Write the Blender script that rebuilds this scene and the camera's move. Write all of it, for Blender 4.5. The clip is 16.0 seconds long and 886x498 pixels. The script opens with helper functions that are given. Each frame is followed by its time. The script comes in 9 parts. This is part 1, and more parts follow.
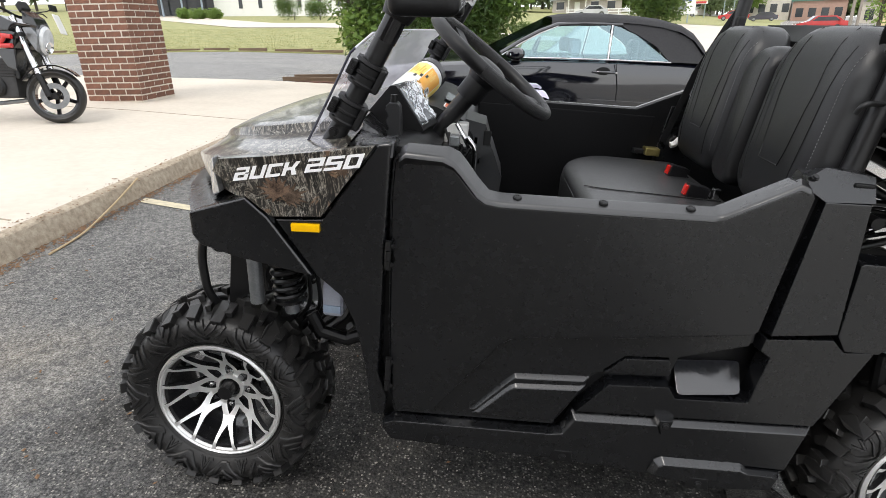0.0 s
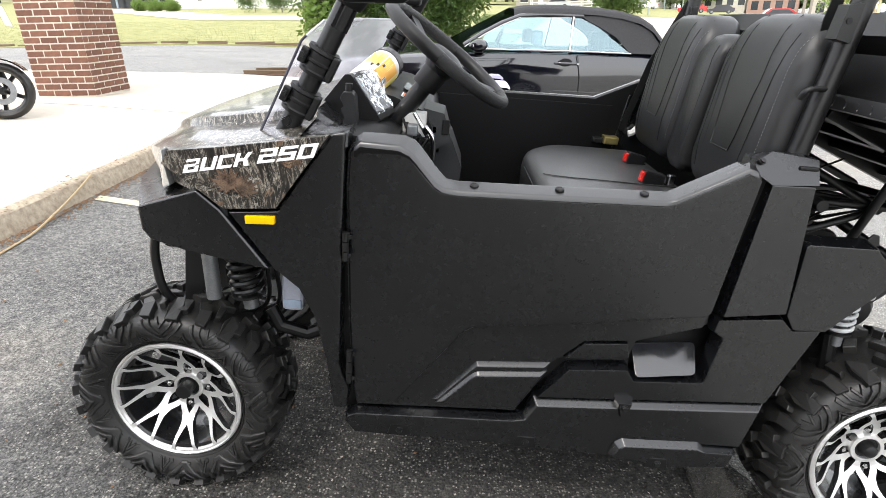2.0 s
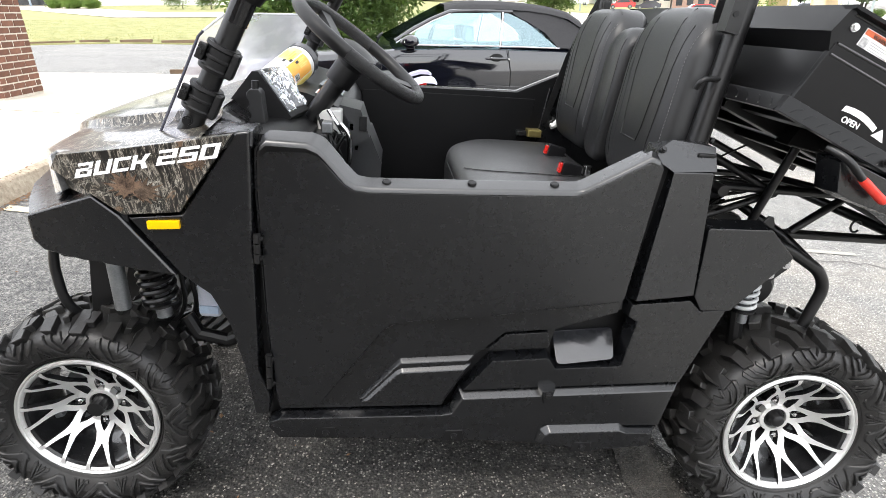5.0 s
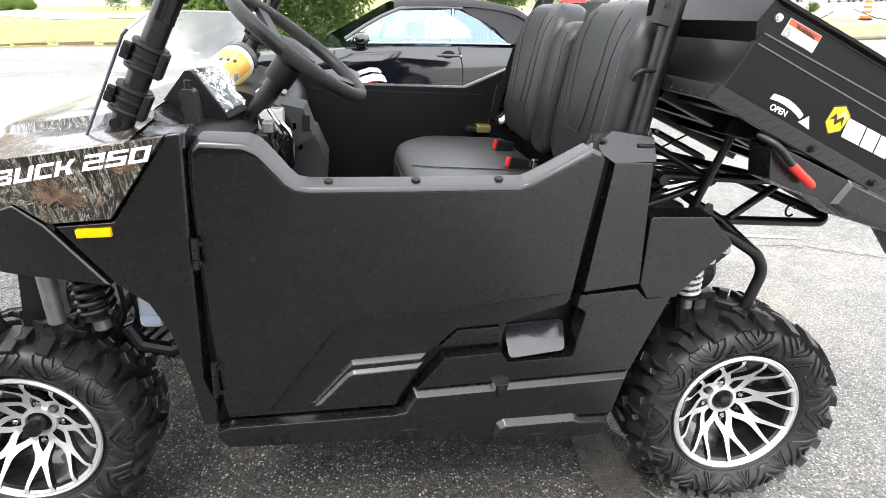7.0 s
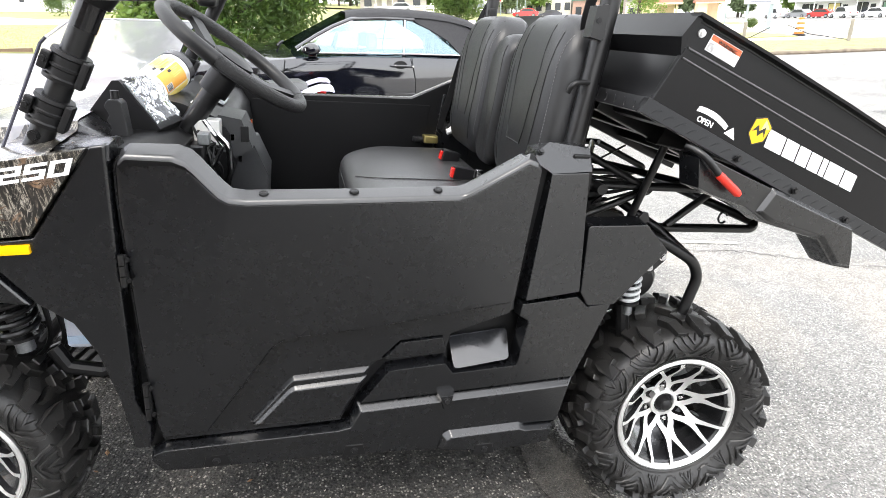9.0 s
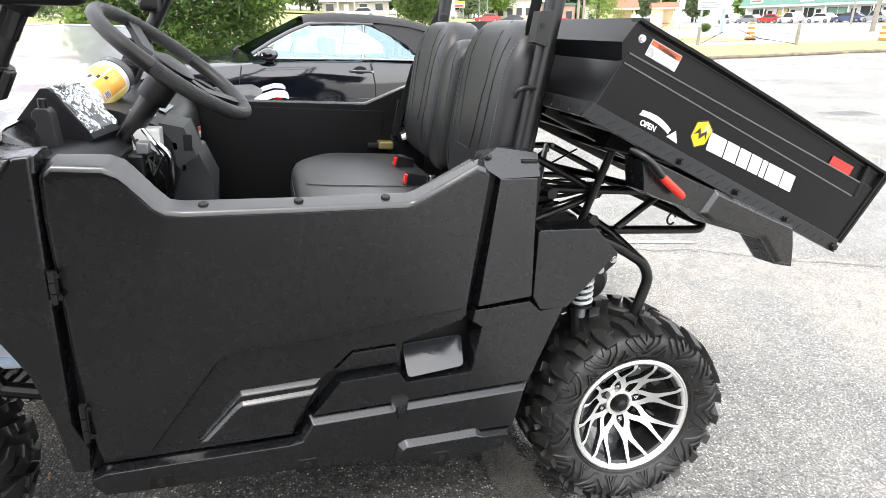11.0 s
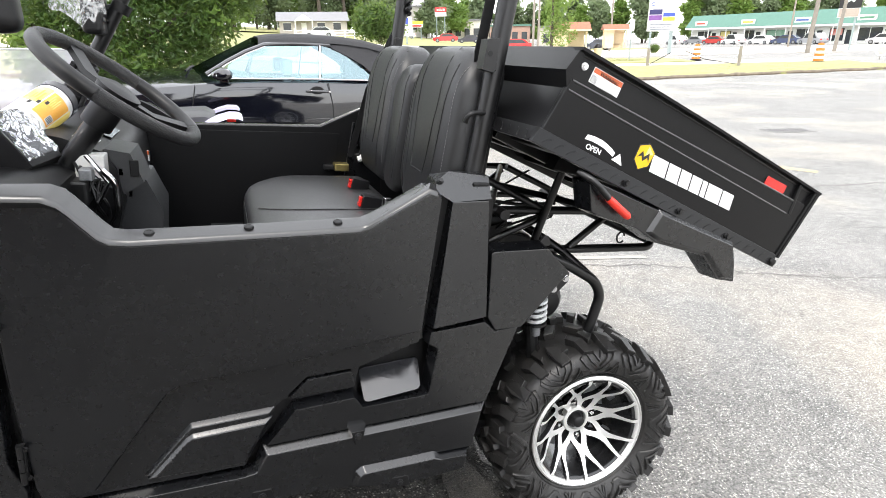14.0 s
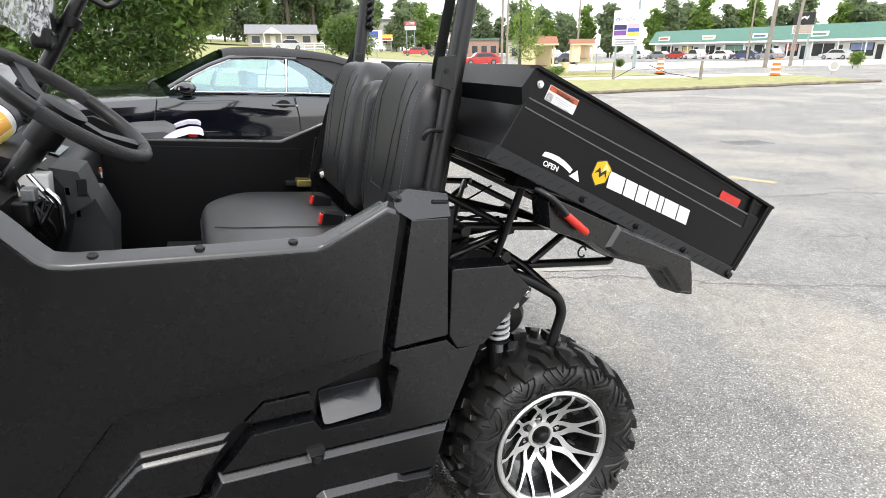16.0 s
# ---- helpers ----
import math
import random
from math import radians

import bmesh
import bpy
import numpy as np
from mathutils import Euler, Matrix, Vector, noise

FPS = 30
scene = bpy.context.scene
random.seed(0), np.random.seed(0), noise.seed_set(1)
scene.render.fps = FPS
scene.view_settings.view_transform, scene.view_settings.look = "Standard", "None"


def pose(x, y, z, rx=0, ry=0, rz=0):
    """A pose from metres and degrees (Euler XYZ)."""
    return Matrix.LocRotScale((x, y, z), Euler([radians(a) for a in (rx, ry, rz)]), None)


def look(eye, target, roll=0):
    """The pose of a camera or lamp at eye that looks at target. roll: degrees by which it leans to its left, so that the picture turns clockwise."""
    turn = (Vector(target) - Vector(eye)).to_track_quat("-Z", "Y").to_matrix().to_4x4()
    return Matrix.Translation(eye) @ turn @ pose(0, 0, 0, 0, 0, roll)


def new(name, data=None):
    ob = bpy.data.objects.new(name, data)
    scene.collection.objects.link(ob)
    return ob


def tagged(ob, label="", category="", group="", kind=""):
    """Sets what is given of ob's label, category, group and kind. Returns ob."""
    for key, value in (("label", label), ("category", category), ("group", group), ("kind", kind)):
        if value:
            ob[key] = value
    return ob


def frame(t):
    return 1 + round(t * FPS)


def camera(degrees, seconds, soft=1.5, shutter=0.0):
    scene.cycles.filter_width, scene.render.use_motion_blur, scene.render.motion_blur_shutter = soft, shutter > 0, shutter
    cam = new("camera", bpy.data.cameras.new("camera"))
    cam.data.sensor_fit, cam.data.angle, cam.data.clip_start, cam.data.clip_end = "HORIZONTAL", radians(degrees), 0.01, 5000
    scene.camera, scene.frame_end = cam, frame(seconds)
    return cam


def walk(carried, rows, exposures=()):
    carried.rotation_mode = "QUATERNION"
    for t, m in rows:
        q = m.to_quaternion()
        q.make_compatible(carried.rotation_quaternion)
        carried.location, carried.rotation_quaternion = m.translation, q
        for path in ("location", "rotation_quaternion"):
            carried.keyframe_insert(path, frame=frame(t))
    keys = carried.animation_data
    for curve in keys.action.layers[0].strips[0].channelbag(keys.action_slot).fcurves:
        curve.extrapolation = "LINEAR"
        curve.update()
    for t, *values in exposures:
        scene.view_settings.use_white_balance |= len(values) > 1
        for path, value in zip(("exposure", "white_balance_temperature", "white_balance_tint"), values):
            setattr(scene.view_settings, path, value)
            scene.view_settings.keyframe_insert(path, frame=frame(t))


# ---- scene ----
cam = camera(76.2, 16.0, soft=0.4)
PATH = [
    (0, (0.702, -1.129, 1.306), (0.541, 0.724, 0.57), -1.3),
    (0.5, (0.706, -1.13, 1.3), (0.552, 0.714, 0.543), -1.5),
    (1, (0.711, -1.132, 1.298), (0.577, 0.713, 0.537), -1.5),
    (1.5, (0.718, -1.129, 1.296), (0.625, 0.719, 0.535), -1.3),
    (2, (0.725, -1.126, 1.295), (0.671, 0.724, 0.536), -1.3),
    (2.5, (0.736, -1.127, 1.296), (0.707, 0.726, 0.544), -1.4),
    (3, (0.745, -1.127, 1.294), (0.737, 0.726, 0.543), -1.4),
    (3.5, (0.757, -1.123, 1.292), (0.78, 0.728, 0.537), -1.5),
    (4, (0.769, -1.12, 1.291), (0.82, 0.728, 0.529), -1.8),
    (4.5, (0.78, -1.122, 1.29), (0.874, 0.723, 0.522), -1.6),
    (6.8, (0.819, -1.121, 1.286), (1.066, 0.701, 0.498), -2.1),
    (7, (0.823, -1.117, 1.283), (1.086, 0.704, 0.5), -2.1),
    (7.5, (0.831, -1.118, 1.284), (1.122, 0.702, 0.509), -2.0),
    (8, (0.841, -1.119, 1.285), (1.157, 0.7, 0.517), -2.1),
    (8.5, (0.852, -1.119, 1.284), (1.214, 0.695, 0.523), -1.9),
    (9, (0.863, -1.119, 1.284), (1.27, 0.688, 0.527), -1.3),
    (9.5, (0.874, -1.118, 1.284), (1.319, 0.681, 0.531), -1.1),
    (12, (0.913, -1.115, 1.285), (1.466, 0.659, 0.546), -1.2),
    (12.5, (0.913, -1.115, 1.287), (1.487, 0.655, 0.554), -1.0),
    (13, (0.914, -1.118, 1.29), (1.512, 0.649, 0.57), -0.9),
    (13.5, (0.918, -1.121, 1.294), (1.542, 0.643, 0.588), -0.9),
    (14, (0.922, -1.124, 1.299), (1.573, 0.636, 0.608), -0.9),
    (14.5, (0.926, -1.124, 1.301), (1.593, 0.635, 0.622), -0.9),
    (15, (0.932, -1.123, 1.305), (1.62, 0.633, 0.639), -0.7),
    (15.5, (0.942, -1.122, 1.306), (1.655, 0.627, 0.649), -0.7),
    (16, (0.955, -1.12, 1.307), (1.702, 0.617, 0.654), -0.6),
]
walk(cam, [(t, look(eye, target, roll)) for t, eye, target, roll in PATH],
     exposures=[(0, .54), (1.5, 1.08), (4.5, 1.26), (7, 1.54), (9.5, 1.62), (12.5, 1.42), (14.5, 1.28), (16, .98)])

# ---------- sky and sun: bright overcast ----------
world = bpy.data.worlds.new("sky")
scene.world = world
world.use_nodes = True
wn = world.node_tree.nodes
wl = world.node_tree.links
sky = wn.new("ShaderNodeTexSky")
sky.sky_type = "NISHITA"
sky.sun_disc = False
sky.sun_elevation, sky.sun_rotation = radians(58), radians(200)
sky.air_density, sky.dust_density = 1.0, 3.0
cloud = wn.new("ShaderNodeMix")
cloud.data_type = "RGBA"
cloud.inputs[0].default_value = 0.78
cloud.inputs[7].default_value = (9.7, 9.8, 10.0, 1)
wl.new(sky.outputs[0], cloud.inputs[6])
wl.new(cloud.outputs[2], wn["Background"].inputs[0])
wn["Background"].inputs[1].default_value = 0.140
sun = new("sun", bpy.data.lights.new("sun", "SUN"))
sun.data.energy, sun.data.angle, sun.data.color = 0.8, radians(14), (1.0, 0.96, 0.9)
sun.matrix_world = look((0, 0, 0), (0.35, 0.75, -1.35))


# ---------- materials ----------
def node_mat(name):
    m = bpy.data.materials.new(name)
    m.use_nodes = True
    return m, m.node_tree.nodes, m.node_tree.links, m.node_tree.nodes["Principled BSDF"]


def surface(name, base, other=None, scale=8.0, rough=0.5, metal=0.0, bump=0.0, bump_scale=200.0, coat=0.0, rough_var=0.08, stretch=(1, 1, 1), spec=0.5, vary=0.0):
    """A procedural surface: two colours mixed by two scales of noise, uneven gloss and a fine relief."""
    m, n, l, b = node_mat(name)
    co = n.new("ShaderNodeTexCoord")
    mp = n.new("ShaderNodeMapping")
    mp.inputs["Scale"].default_value = stretch
    l.new(co.outputs["Object"], mp.inputs[0])
    big = n.new("ShaderNodeTexNoise")
    big.inputs["Scale"].default_value, big.inputs["Detail"].default_value = scale, 6
    fine = n.new("ShaderNodeTexNoise")
    fine.inputs["Scale"].default_value, fine.inputs["Detail"].default_value = scale * 11, 4
    for t in (big, fine):
        l.new(mp.outputs[0], t.inputs["Vector"])
    add = n.new("ShaderNodeMath")
    add.operation = "MULTIPLY_ADD"
    add.inputs[1].default_value, add.inputs[2].default_value = 0.45, 0.0
    l.new(fine.outputs["Fac"], add.inputs[0])
    sm = n.new("ShaderNodeMath")
    sm.operation = "MULTIPLY_ADD"
    sm.inputs[1].default_value = 0.55
    l.new(big.outputs["Fac"], sm.inputs[0])
    l.new(add.outputs[0], sm.inputs[2])
    ramp = n.new("ShaderNodeValToRGB")
    ramp.color_ramp.elements[0].position, ramp.color_ramp.elements[1].position = 0.36, 0.66
    other = other or tuple(c * 0.8 for c in base)
    ramp.color_ramp.elements[0].color, ramp.color_ramp.elements[1].color = (*other, 1), (*base, 1)
    l.new(sm.outputs[0], ramp.inputs[0])
    colour = ramp.outputs[0]
    if vary:
        info = n.new("ShaderNodeObjectInfo")
        hsv = n.new("ShaderNodeHueSaturation")
        mr = n.new("ShaderNodeMapRange")
        mr.inputs["To Min"].default_value, mr.inputs["To Max"].default_value = 1 - vary, 1 + vary
        l.new(info.outputs["Random"], mr.inputs[0])
        l.new(mr.outputs[0], hsv.inputs["Value"])
        l.new(colour, hsv.inputs["Color"])
        colour = hsv.outputs[0]
    l.new(colour, b.inputs["Base Color"])
    rr = n.new("ShaderNodeMapRange")
    rr.inputs["To Min"].default_value, rr.inputs["To Max"].default_value = max(0.02, rough - rough_var), min(1, rough + rough_var)
    l.new(sm.outputs[0], rr.inputs[0])
    l.new(rr.outputs[0], b.inputs["Roughness"])
    b.inputs["Metallic"].default_value = metal
    b.inputs["Coat Weight"].default_value = coat
    b.inputs["Specular IOR Level"].default_value = spec
    if bump:
        fb = n.new("ShaderNodeTexNoise")
        fb.inputs["Scale"].default_value, fb.inputs["Detail"].default_value = bump_scale, 3
        l.new(mp.outputs[0], fb.inputs["Vector"])
        bp = n.new("ShaderNodeBump")
        bp.inputs["Strength"].default_value, bp.inputs["Distance"].default_value = bump, 0.004
        l.new(fb.outputs["Fac"], bp.inputs["Height"])
        l.new(bp.outputs[0], b.inputs["Normal"])
    return m


def glass_mat(name, colour=(1, 1, 1), rough=0.0, alpha=0.25, spec=0.5, dirt=0.0, dirt_scale=5.0):
    """Thin sheet glazing: clear film that lets light straight through and mirrors a little."""
    m, n, l, b = node_mat(name)
    out = n["Material Output"]
    clear = n.new("ShaderNodeBsdfTransparent")
    clear.inputs[0].default_value = (*colour, 1)
    mix = n.new("ShaderNodeMixShader")
    b.inputs["Base Color"].default_value = (*colour, 1)
    b.inputs["Roughness"].default_value = rough
    b.inputs["Specular IOR Level"].default_value = spec
    # dirt only sets how much denser the sheet gets in noise patches
    if dirt:
        t = n.new("ShaderNodeTexNoise")
        t.inputs["Scale"].default_value, t.inputs["Detail"].default_value = dirt_scale, 5
        mr = n.new("ShaderNodeMapRange")
        mr.inputs["From Min"].default_value, mr.inputs["From Max"].default_value = 0.38, 0.62
        mr.inputs["To Min"].default_value, mr.inputs["To Max"].default_value = alpha, alpha + dirt
        l.new(t.outputs[0], mr.inputs[0])
        l.new(mr.outputs[0], mix.inputs[0])
    else:
        mix.inputs[0].default_value = alpha
    l.new(clear.outputs[0], mix.inputs[1])
    if dirt:                               # cloudy film also glows with the light that comes through it
        soft, pair = n.new("ShaderNodeBsdfTranslucent"), n.new("ShaderNodeMixShader")
        soft.inputs[0].default_value = (*colour, 1)
        pair.inputs[0].default_value = 0.5
        l.new(b.outputs[0], pair.inputs[1])
        l.new(soft.outputs[0], pair.inputs[2])
        l.new(pair.outputs[0], mix.inputs[2])
    else:
        l.new(b.outputs[0], mix.inputs[2])
    l.new(mix.outputs[0], out.inputs[0])
    return m


def mirror_glass(name, tint, share):
    """Coated glazing: part goes straight through, part is mirrored."""
    m, n, l, b = node_mat(name)
    clear, shine, mix = n.new("ShaderNodeBsdfTransparent"), n.new("ShaderNodeBsdfGlossy"), n.new("ShaderNodeMixShader")
    clear.inputs[0].default_value = (*tint, 1)
    shine.inputs[0].default_value = (*tint, 1)
    shine.inputs["Roughness"].default_value = 0.01
    mix.inputs[0].default_value = share
    l.new(clear.outputs[0], mix.inputs[1])
    l.new(shine.outputs[0], mix.inputs[2])
    l.new(mix.outputs[0], n["Material Output"].inputs[0])
    return m


def camo_mat():
    """Printed woodland film: pale bark and grass blades over dark gaps, with brown leaves."""
    m, n, l, b = node_mat("woodland camouflage film")
    co = n.new("ShaderNodeTexCoord")

    def noise_of(scale, stretch, rot, detail=5, dist=0.6):
        mp = n.new("ShaderNodeMapping")
        mp.vector_type = "TEXTURE"
        mp.inputs["Scale"].default_value, mp.inputs["Rotation"].default_value = tuple(1 / c for c in stretch), rot
        l.new(co.outputs["Object"], mp.inputs[0])
        t = n.new("ShaderNodeTexNoise")
        t.inputs["Scale"].default_value, t.inputs["Detail"].default_value, t.inputs["Distortion"].default_value = scale, detail, dist
        l.new(mp.outputs[0], t.inputs["Vector"])
        return t.outputs["Fac"]

    def ramp(fac, stops):
        r = n.new("ShaderNodeValToRGB")
        e = r.color_ramp.elements
        e[0].position, e[0].color = stops[0][0], (*stops[0][1], 1)
        e[1].position, e[1].color = stops[-1][0], (*stops[-1][1], 1)
        for p, c in stops[1:-1]:
            x = e.new(p)
            x.color = (*c, 1)
        l.new(fac, r.inputs[0])
        return r.outputs[0]

    def mix(fac, a, c):
        x = n.new("ShaderNodeMix")
        x.data_type = "RGBA"
        l.new(fac, x.inputs[0])
        l.new(a, x.inputs[6])
        l.new(c, x.inputs[7])
        return x.outputs[2]

    bark = ramp(noise_of(62, (1.0, 0.7, 0.25), (0, radians(-12), 0), 10, 2.2), [(0.40, (0.004, 0.004, 0.0036)), (0.50, (0.013, 0.012, 0.010)), (0.56, (0.050, 0.042, 0.034)), (0.62, (0.30, 0.27, 0.225)), (0.67, (0.03, 0.026, 0.022))])
    pale = ramp(noise_of(90, (1, 1, 1), (0, 0, 0)), [(0.3, (0.16, 0.14, 0.11)), (0.7, (0.50, 0.48, 0.42))])
    ink = ramp(noise_of(70, (1, 1, 1), (0, 0, 0)), [(0.3, (0.004, 0.004, 0.004)), (0.7, (0.02, 0.018, 0.015))])
    colour = bark
    for scale, turn, lo, hue in ((84, -14, 0.565, pale), (120, 16, 0.57, pale), (60, 68, 0.60, pale), (80, -34, 0.54, ink), (112, 8, 0.53, ink), (56, 24, 0.54, ink), (76, -60, 0.57, ink)):
        twig = ramp(noise_of(scale, (1.0, 0.35, 0.09), (radians(turn * 0.6), radians(turn), radians(turn)), 6, 1.3), [(lo, (0, 0, 0)), (lo + 0.016, (0.95, 0.95, 0.95)), (lo + 0.04, (0, 0, 0))])
        colour = mix(twig, colour, hue)
    leaf_mask = ramp(noise_of(11, (1, 1, 1), (0, 0, 0.4), 5, 2.4), [(0.67, (0, 0, 0)), (0.70, (0.7, 0.7, 0.7))])
    leaf = ramp(noise_of(55, (1, 1, 0.4), (0, 0.6, 0)), [(0.3, (0.05, 0.028, 0.016)), (0.55, (0.20, 0.12, 0.07)), (0.75, (0.36, 0.25, 0.16))])
    colour = mix(leaf_mask, colour, leaf)
    green = ramp(noise_of(6, (1, 1, 1), (0.4, 0, 0)), [(0.58, (0, 0, 0)), (0.66, (0.35, 0.35, 0.35))])
    moss = ramp(noise_of(70, (1, 1, 0.5), (0, 0, 0)), [(0.35, (0.02, 0.022, 0.01)), (0.7, (0.13, 0.13, 0.07))])
    colour = mix(green, colour, moss)
    l.new(colour, b.inputs["Base Color"])
    b.inputs["Roughness"].default_value = 0.34
    b.inputs["Coat Weight"].default_value = 0.6
    b.inputs["Coat Roughness"].default_value = 0.07
    return m


def asphalt_mat(name, dark, light, patch, pebble=210.0, speck=(0.42, 0.41, 0.38), crack=True, wet=0.0, crack_gain=0.45, crack_scale=1.7, crack_w=1.0, crack_at=0.47, mottled=0.35, mottle_scale=15.0, tar=None):
    """Worn asphalt: aggregate stones, bleached and dark patches and thin cracks."""
    m, n, l, b = node_mat(name)
    co = n.new("ShaderNodeTexCoord")
    obj = co.outputs["Object"]

    def tex(kind, scale, **inputs):
        t = n.new(kind)
        t.inputs["Scale"].default_value = scale
        for k, v in inputs.items():
            t.inputs[k].default_value = v
        l.new(obj, t.inputs["Vector"])
        return t

    def ramp(fac, *stops):
        r = n.new("ShaderNodeValToRGB")
        e = r.color_ramp.elements
        e[0].position, e[0].color = stops[0][0], (*stops[0][1], 1)
        e[1].position, e[1].color = stops[1][0], (*stops[1][1], 1)
        l.new(fac, r.inputs[0])
        return r.outputs[0]

    def mix(fac, a, c, kind="MIX"):
        x = n.new("ShaderNodeMix")
        x.data_type, x.blend_type = "RGBA", kind
        l.new(fac, x.inputs[0])
        l.new(a, x.inputs[6])
        l.new(c, x.inputs[7])
        return x.outputs[2]

    base = ramp(tex("ShaderNodeTexNoise", 1.1, Detail=8.0, Roughness=0.65).outputs["Fac"], (0.36, dark), (0.66, light))
    spots = ramp(tex("ShaderNodeTexNoise", 0.42, Detail=8.0, Distortion=0.9).outputs["Fac"], (0.48, (0, 0, 0)), (0.62, (0.85, 0.85, 0.85)))
    pc = n.new("ShaderNodeRGB")
    pc.outputs[0].default_value = (*patch, 1)
    base = mix(spots, base, pc.outputs[0])
    vor = tex("ShaderNodeTexVoronoi", pebble)
    vor.inputs["Randomness"].default_value = 1.0
    shake = n.new("ShaderNodeVectorMath")
    shake.operation = "MULTIPLY_ADD"
    shake.inputs[1].default_value = (0.9 / pebble, 0.9 / pebble, 0.9 / pebble)
    l.new(tex("ShaderNodeTexNoise", pebble * 0.8, Detail=3.0).outputs["Color"], shake.inputs[0])
    l.new(obj, shake.inputs[2])
    l.new(shake.outputs[0], vor.inputs["Vector"])
    stone = ramp(vor.outputs["Distance"], (0.32, (0.9, 0.9, 0.9)), (0.48, (0, 0, 0)))
    grain = ramp(tex("ShaderNodeTexNoise", pebble * 0.9, Detail=6.0, Roughness=0.75).outputs["Fac"], (0.41, tuple(c * 0.22 for c in dark)), (0.60, tuple(c * 1.6 for c in light)))
    half = n.new("ShaderNodeValue")
    half.outputs[0].default_value = 0.55
    base = mix(half.outputs[0], base, grain)
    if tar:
        # multiplies in a darker tone past a ragged border along the line x = tar[0] + tar[1] y
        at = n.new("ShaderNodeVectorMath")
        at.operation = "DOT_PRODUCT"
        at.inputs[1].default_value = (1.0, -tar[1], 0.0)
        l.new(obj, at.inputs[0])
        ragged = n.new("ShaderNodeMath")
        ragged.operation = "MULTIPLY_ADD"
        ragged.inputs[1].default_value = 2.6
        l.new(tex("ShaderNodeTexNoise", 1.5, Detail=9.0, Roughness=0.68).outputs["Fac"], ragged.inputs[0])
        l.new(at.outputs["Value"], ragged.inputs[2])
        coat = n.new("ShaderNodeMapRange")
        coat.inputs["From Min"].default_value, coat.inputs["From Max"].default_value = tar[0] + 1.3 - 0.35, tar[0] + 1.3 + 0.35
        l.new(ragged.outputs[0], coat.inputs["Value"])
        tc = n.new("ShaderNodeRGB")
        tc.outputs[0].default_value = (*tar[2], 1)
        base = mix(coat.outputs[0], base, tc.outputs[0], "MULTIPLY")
    pick = n.new("ShaderNodeSeparateColor")
    l.new(vor.outputs["Color"], pick.inputs[0])
    few = ramp(pick.outputs[0], (0.55, (0, 0, 0)), (0.97, (1, 1, 1)))
    mul = n.new("ShaderNodeMix")
    mul.data_type, mul.blend_type = "RGBA", "MULTIPLY"
    mul.inputs[0].default_value = 1
    l.new(stone, mul.inputs[6])
    l.new(few, mul.inputs[7])
    sc = n.new("ShaderNodeRGB")
    sc.outputs[0].default_value = (*speck, 1)
    base = mix(mul.outputs[2], base, sc.outputs[0])
    mottle = ramp(tex("ShaderNodeTexNoise", mottle_scale, Detail=10.0, Roughness=0.8).outputs["Fac"], (0.39, (0.46, 0.46, 0.47)), (0.60, (1.38, 1.36, 1.29)))
    whole = n.new("ShaderNodeValue")
    whole.outputs[0].default_value = mottled
    base = mix(whole.outputs[0], base, mottle, "MULTIPLY")
    if crack:
        cv = tex("ShaderNodeTexVoronoi", crack_scale)
        cv.feature = "DISTANCE_TO_EDGE"
        warp = tex("ShaderNodeTexNoise", 3.0, Detail=6.0)
        va = n.new("ShaderNodeMix")
        va.data_type = "RGBA"
        va.inputs[0].default_value = 0.22
        l.new(obj, va.inputs[6])
        l.new(warp.outputs["Color"], va.inputs[7])
        l.new(va.outputs[2], cv.inputs["Vector"])
        line = ramp(cv.outputs["Distance"], (0.004 * crack_w, (1, 1, 1)), (0.012 * crack_w, (0, 0, 0)))
        gate = ramp(tex("ShaderNodeTexNoise", 0.9).outputs["Fac"], (crack_at, (0, 0, 0)), (crack_at + 0.12, (0.75, 0.75, 0.75)))
        both = n.new("ShaderNodeMix")
        both.data_type, both.blend_type = "RGBA", "MULTIPLY"
        both.inputs[0].default_value = 1
        l.new(line, both.inputs[6])
        l.new(gate, both.inputs[7])
        dk = n.new("ShaderNodeRGB")
        dk.outputs[0].default_value = (dark[0] * crack_gain, dark[1] * crack_gain, dark[2] * crack_gain * 0.92, 1)
        if tar:
            dk.outputs[0].default_value = (0.17, 0.165, 0.15, 1)
            inside = n.new("ShaderNodeMath")
            inside.operation = "MULTIPLY"
            l.new(both.outputs[2], inside.inputs[0])
            l.new(coat.outputs[0], inside.inputs[1])
            base = mix(inside.outputs[0], base, dk.outputs[0])
        else:
            base = mix(both.outputs[2], base, dk.outputs[0])
    l.new(base, b.inputs["Base Color"])
    b.inputs["Roughness"].default_value = 0.85 - wet
    bp = n.new("ShaderNodeBump")
    bp.inputs["Strength"].default_value, bp.inputs["Distance"].default_value = 1.0, 0.005
    l.new(vor.outputs["Distance"], bp.inputs["Height"])
    bp.invert = True
    l.new(bp.outputs[0], b.inputs["Normal"])
    return m


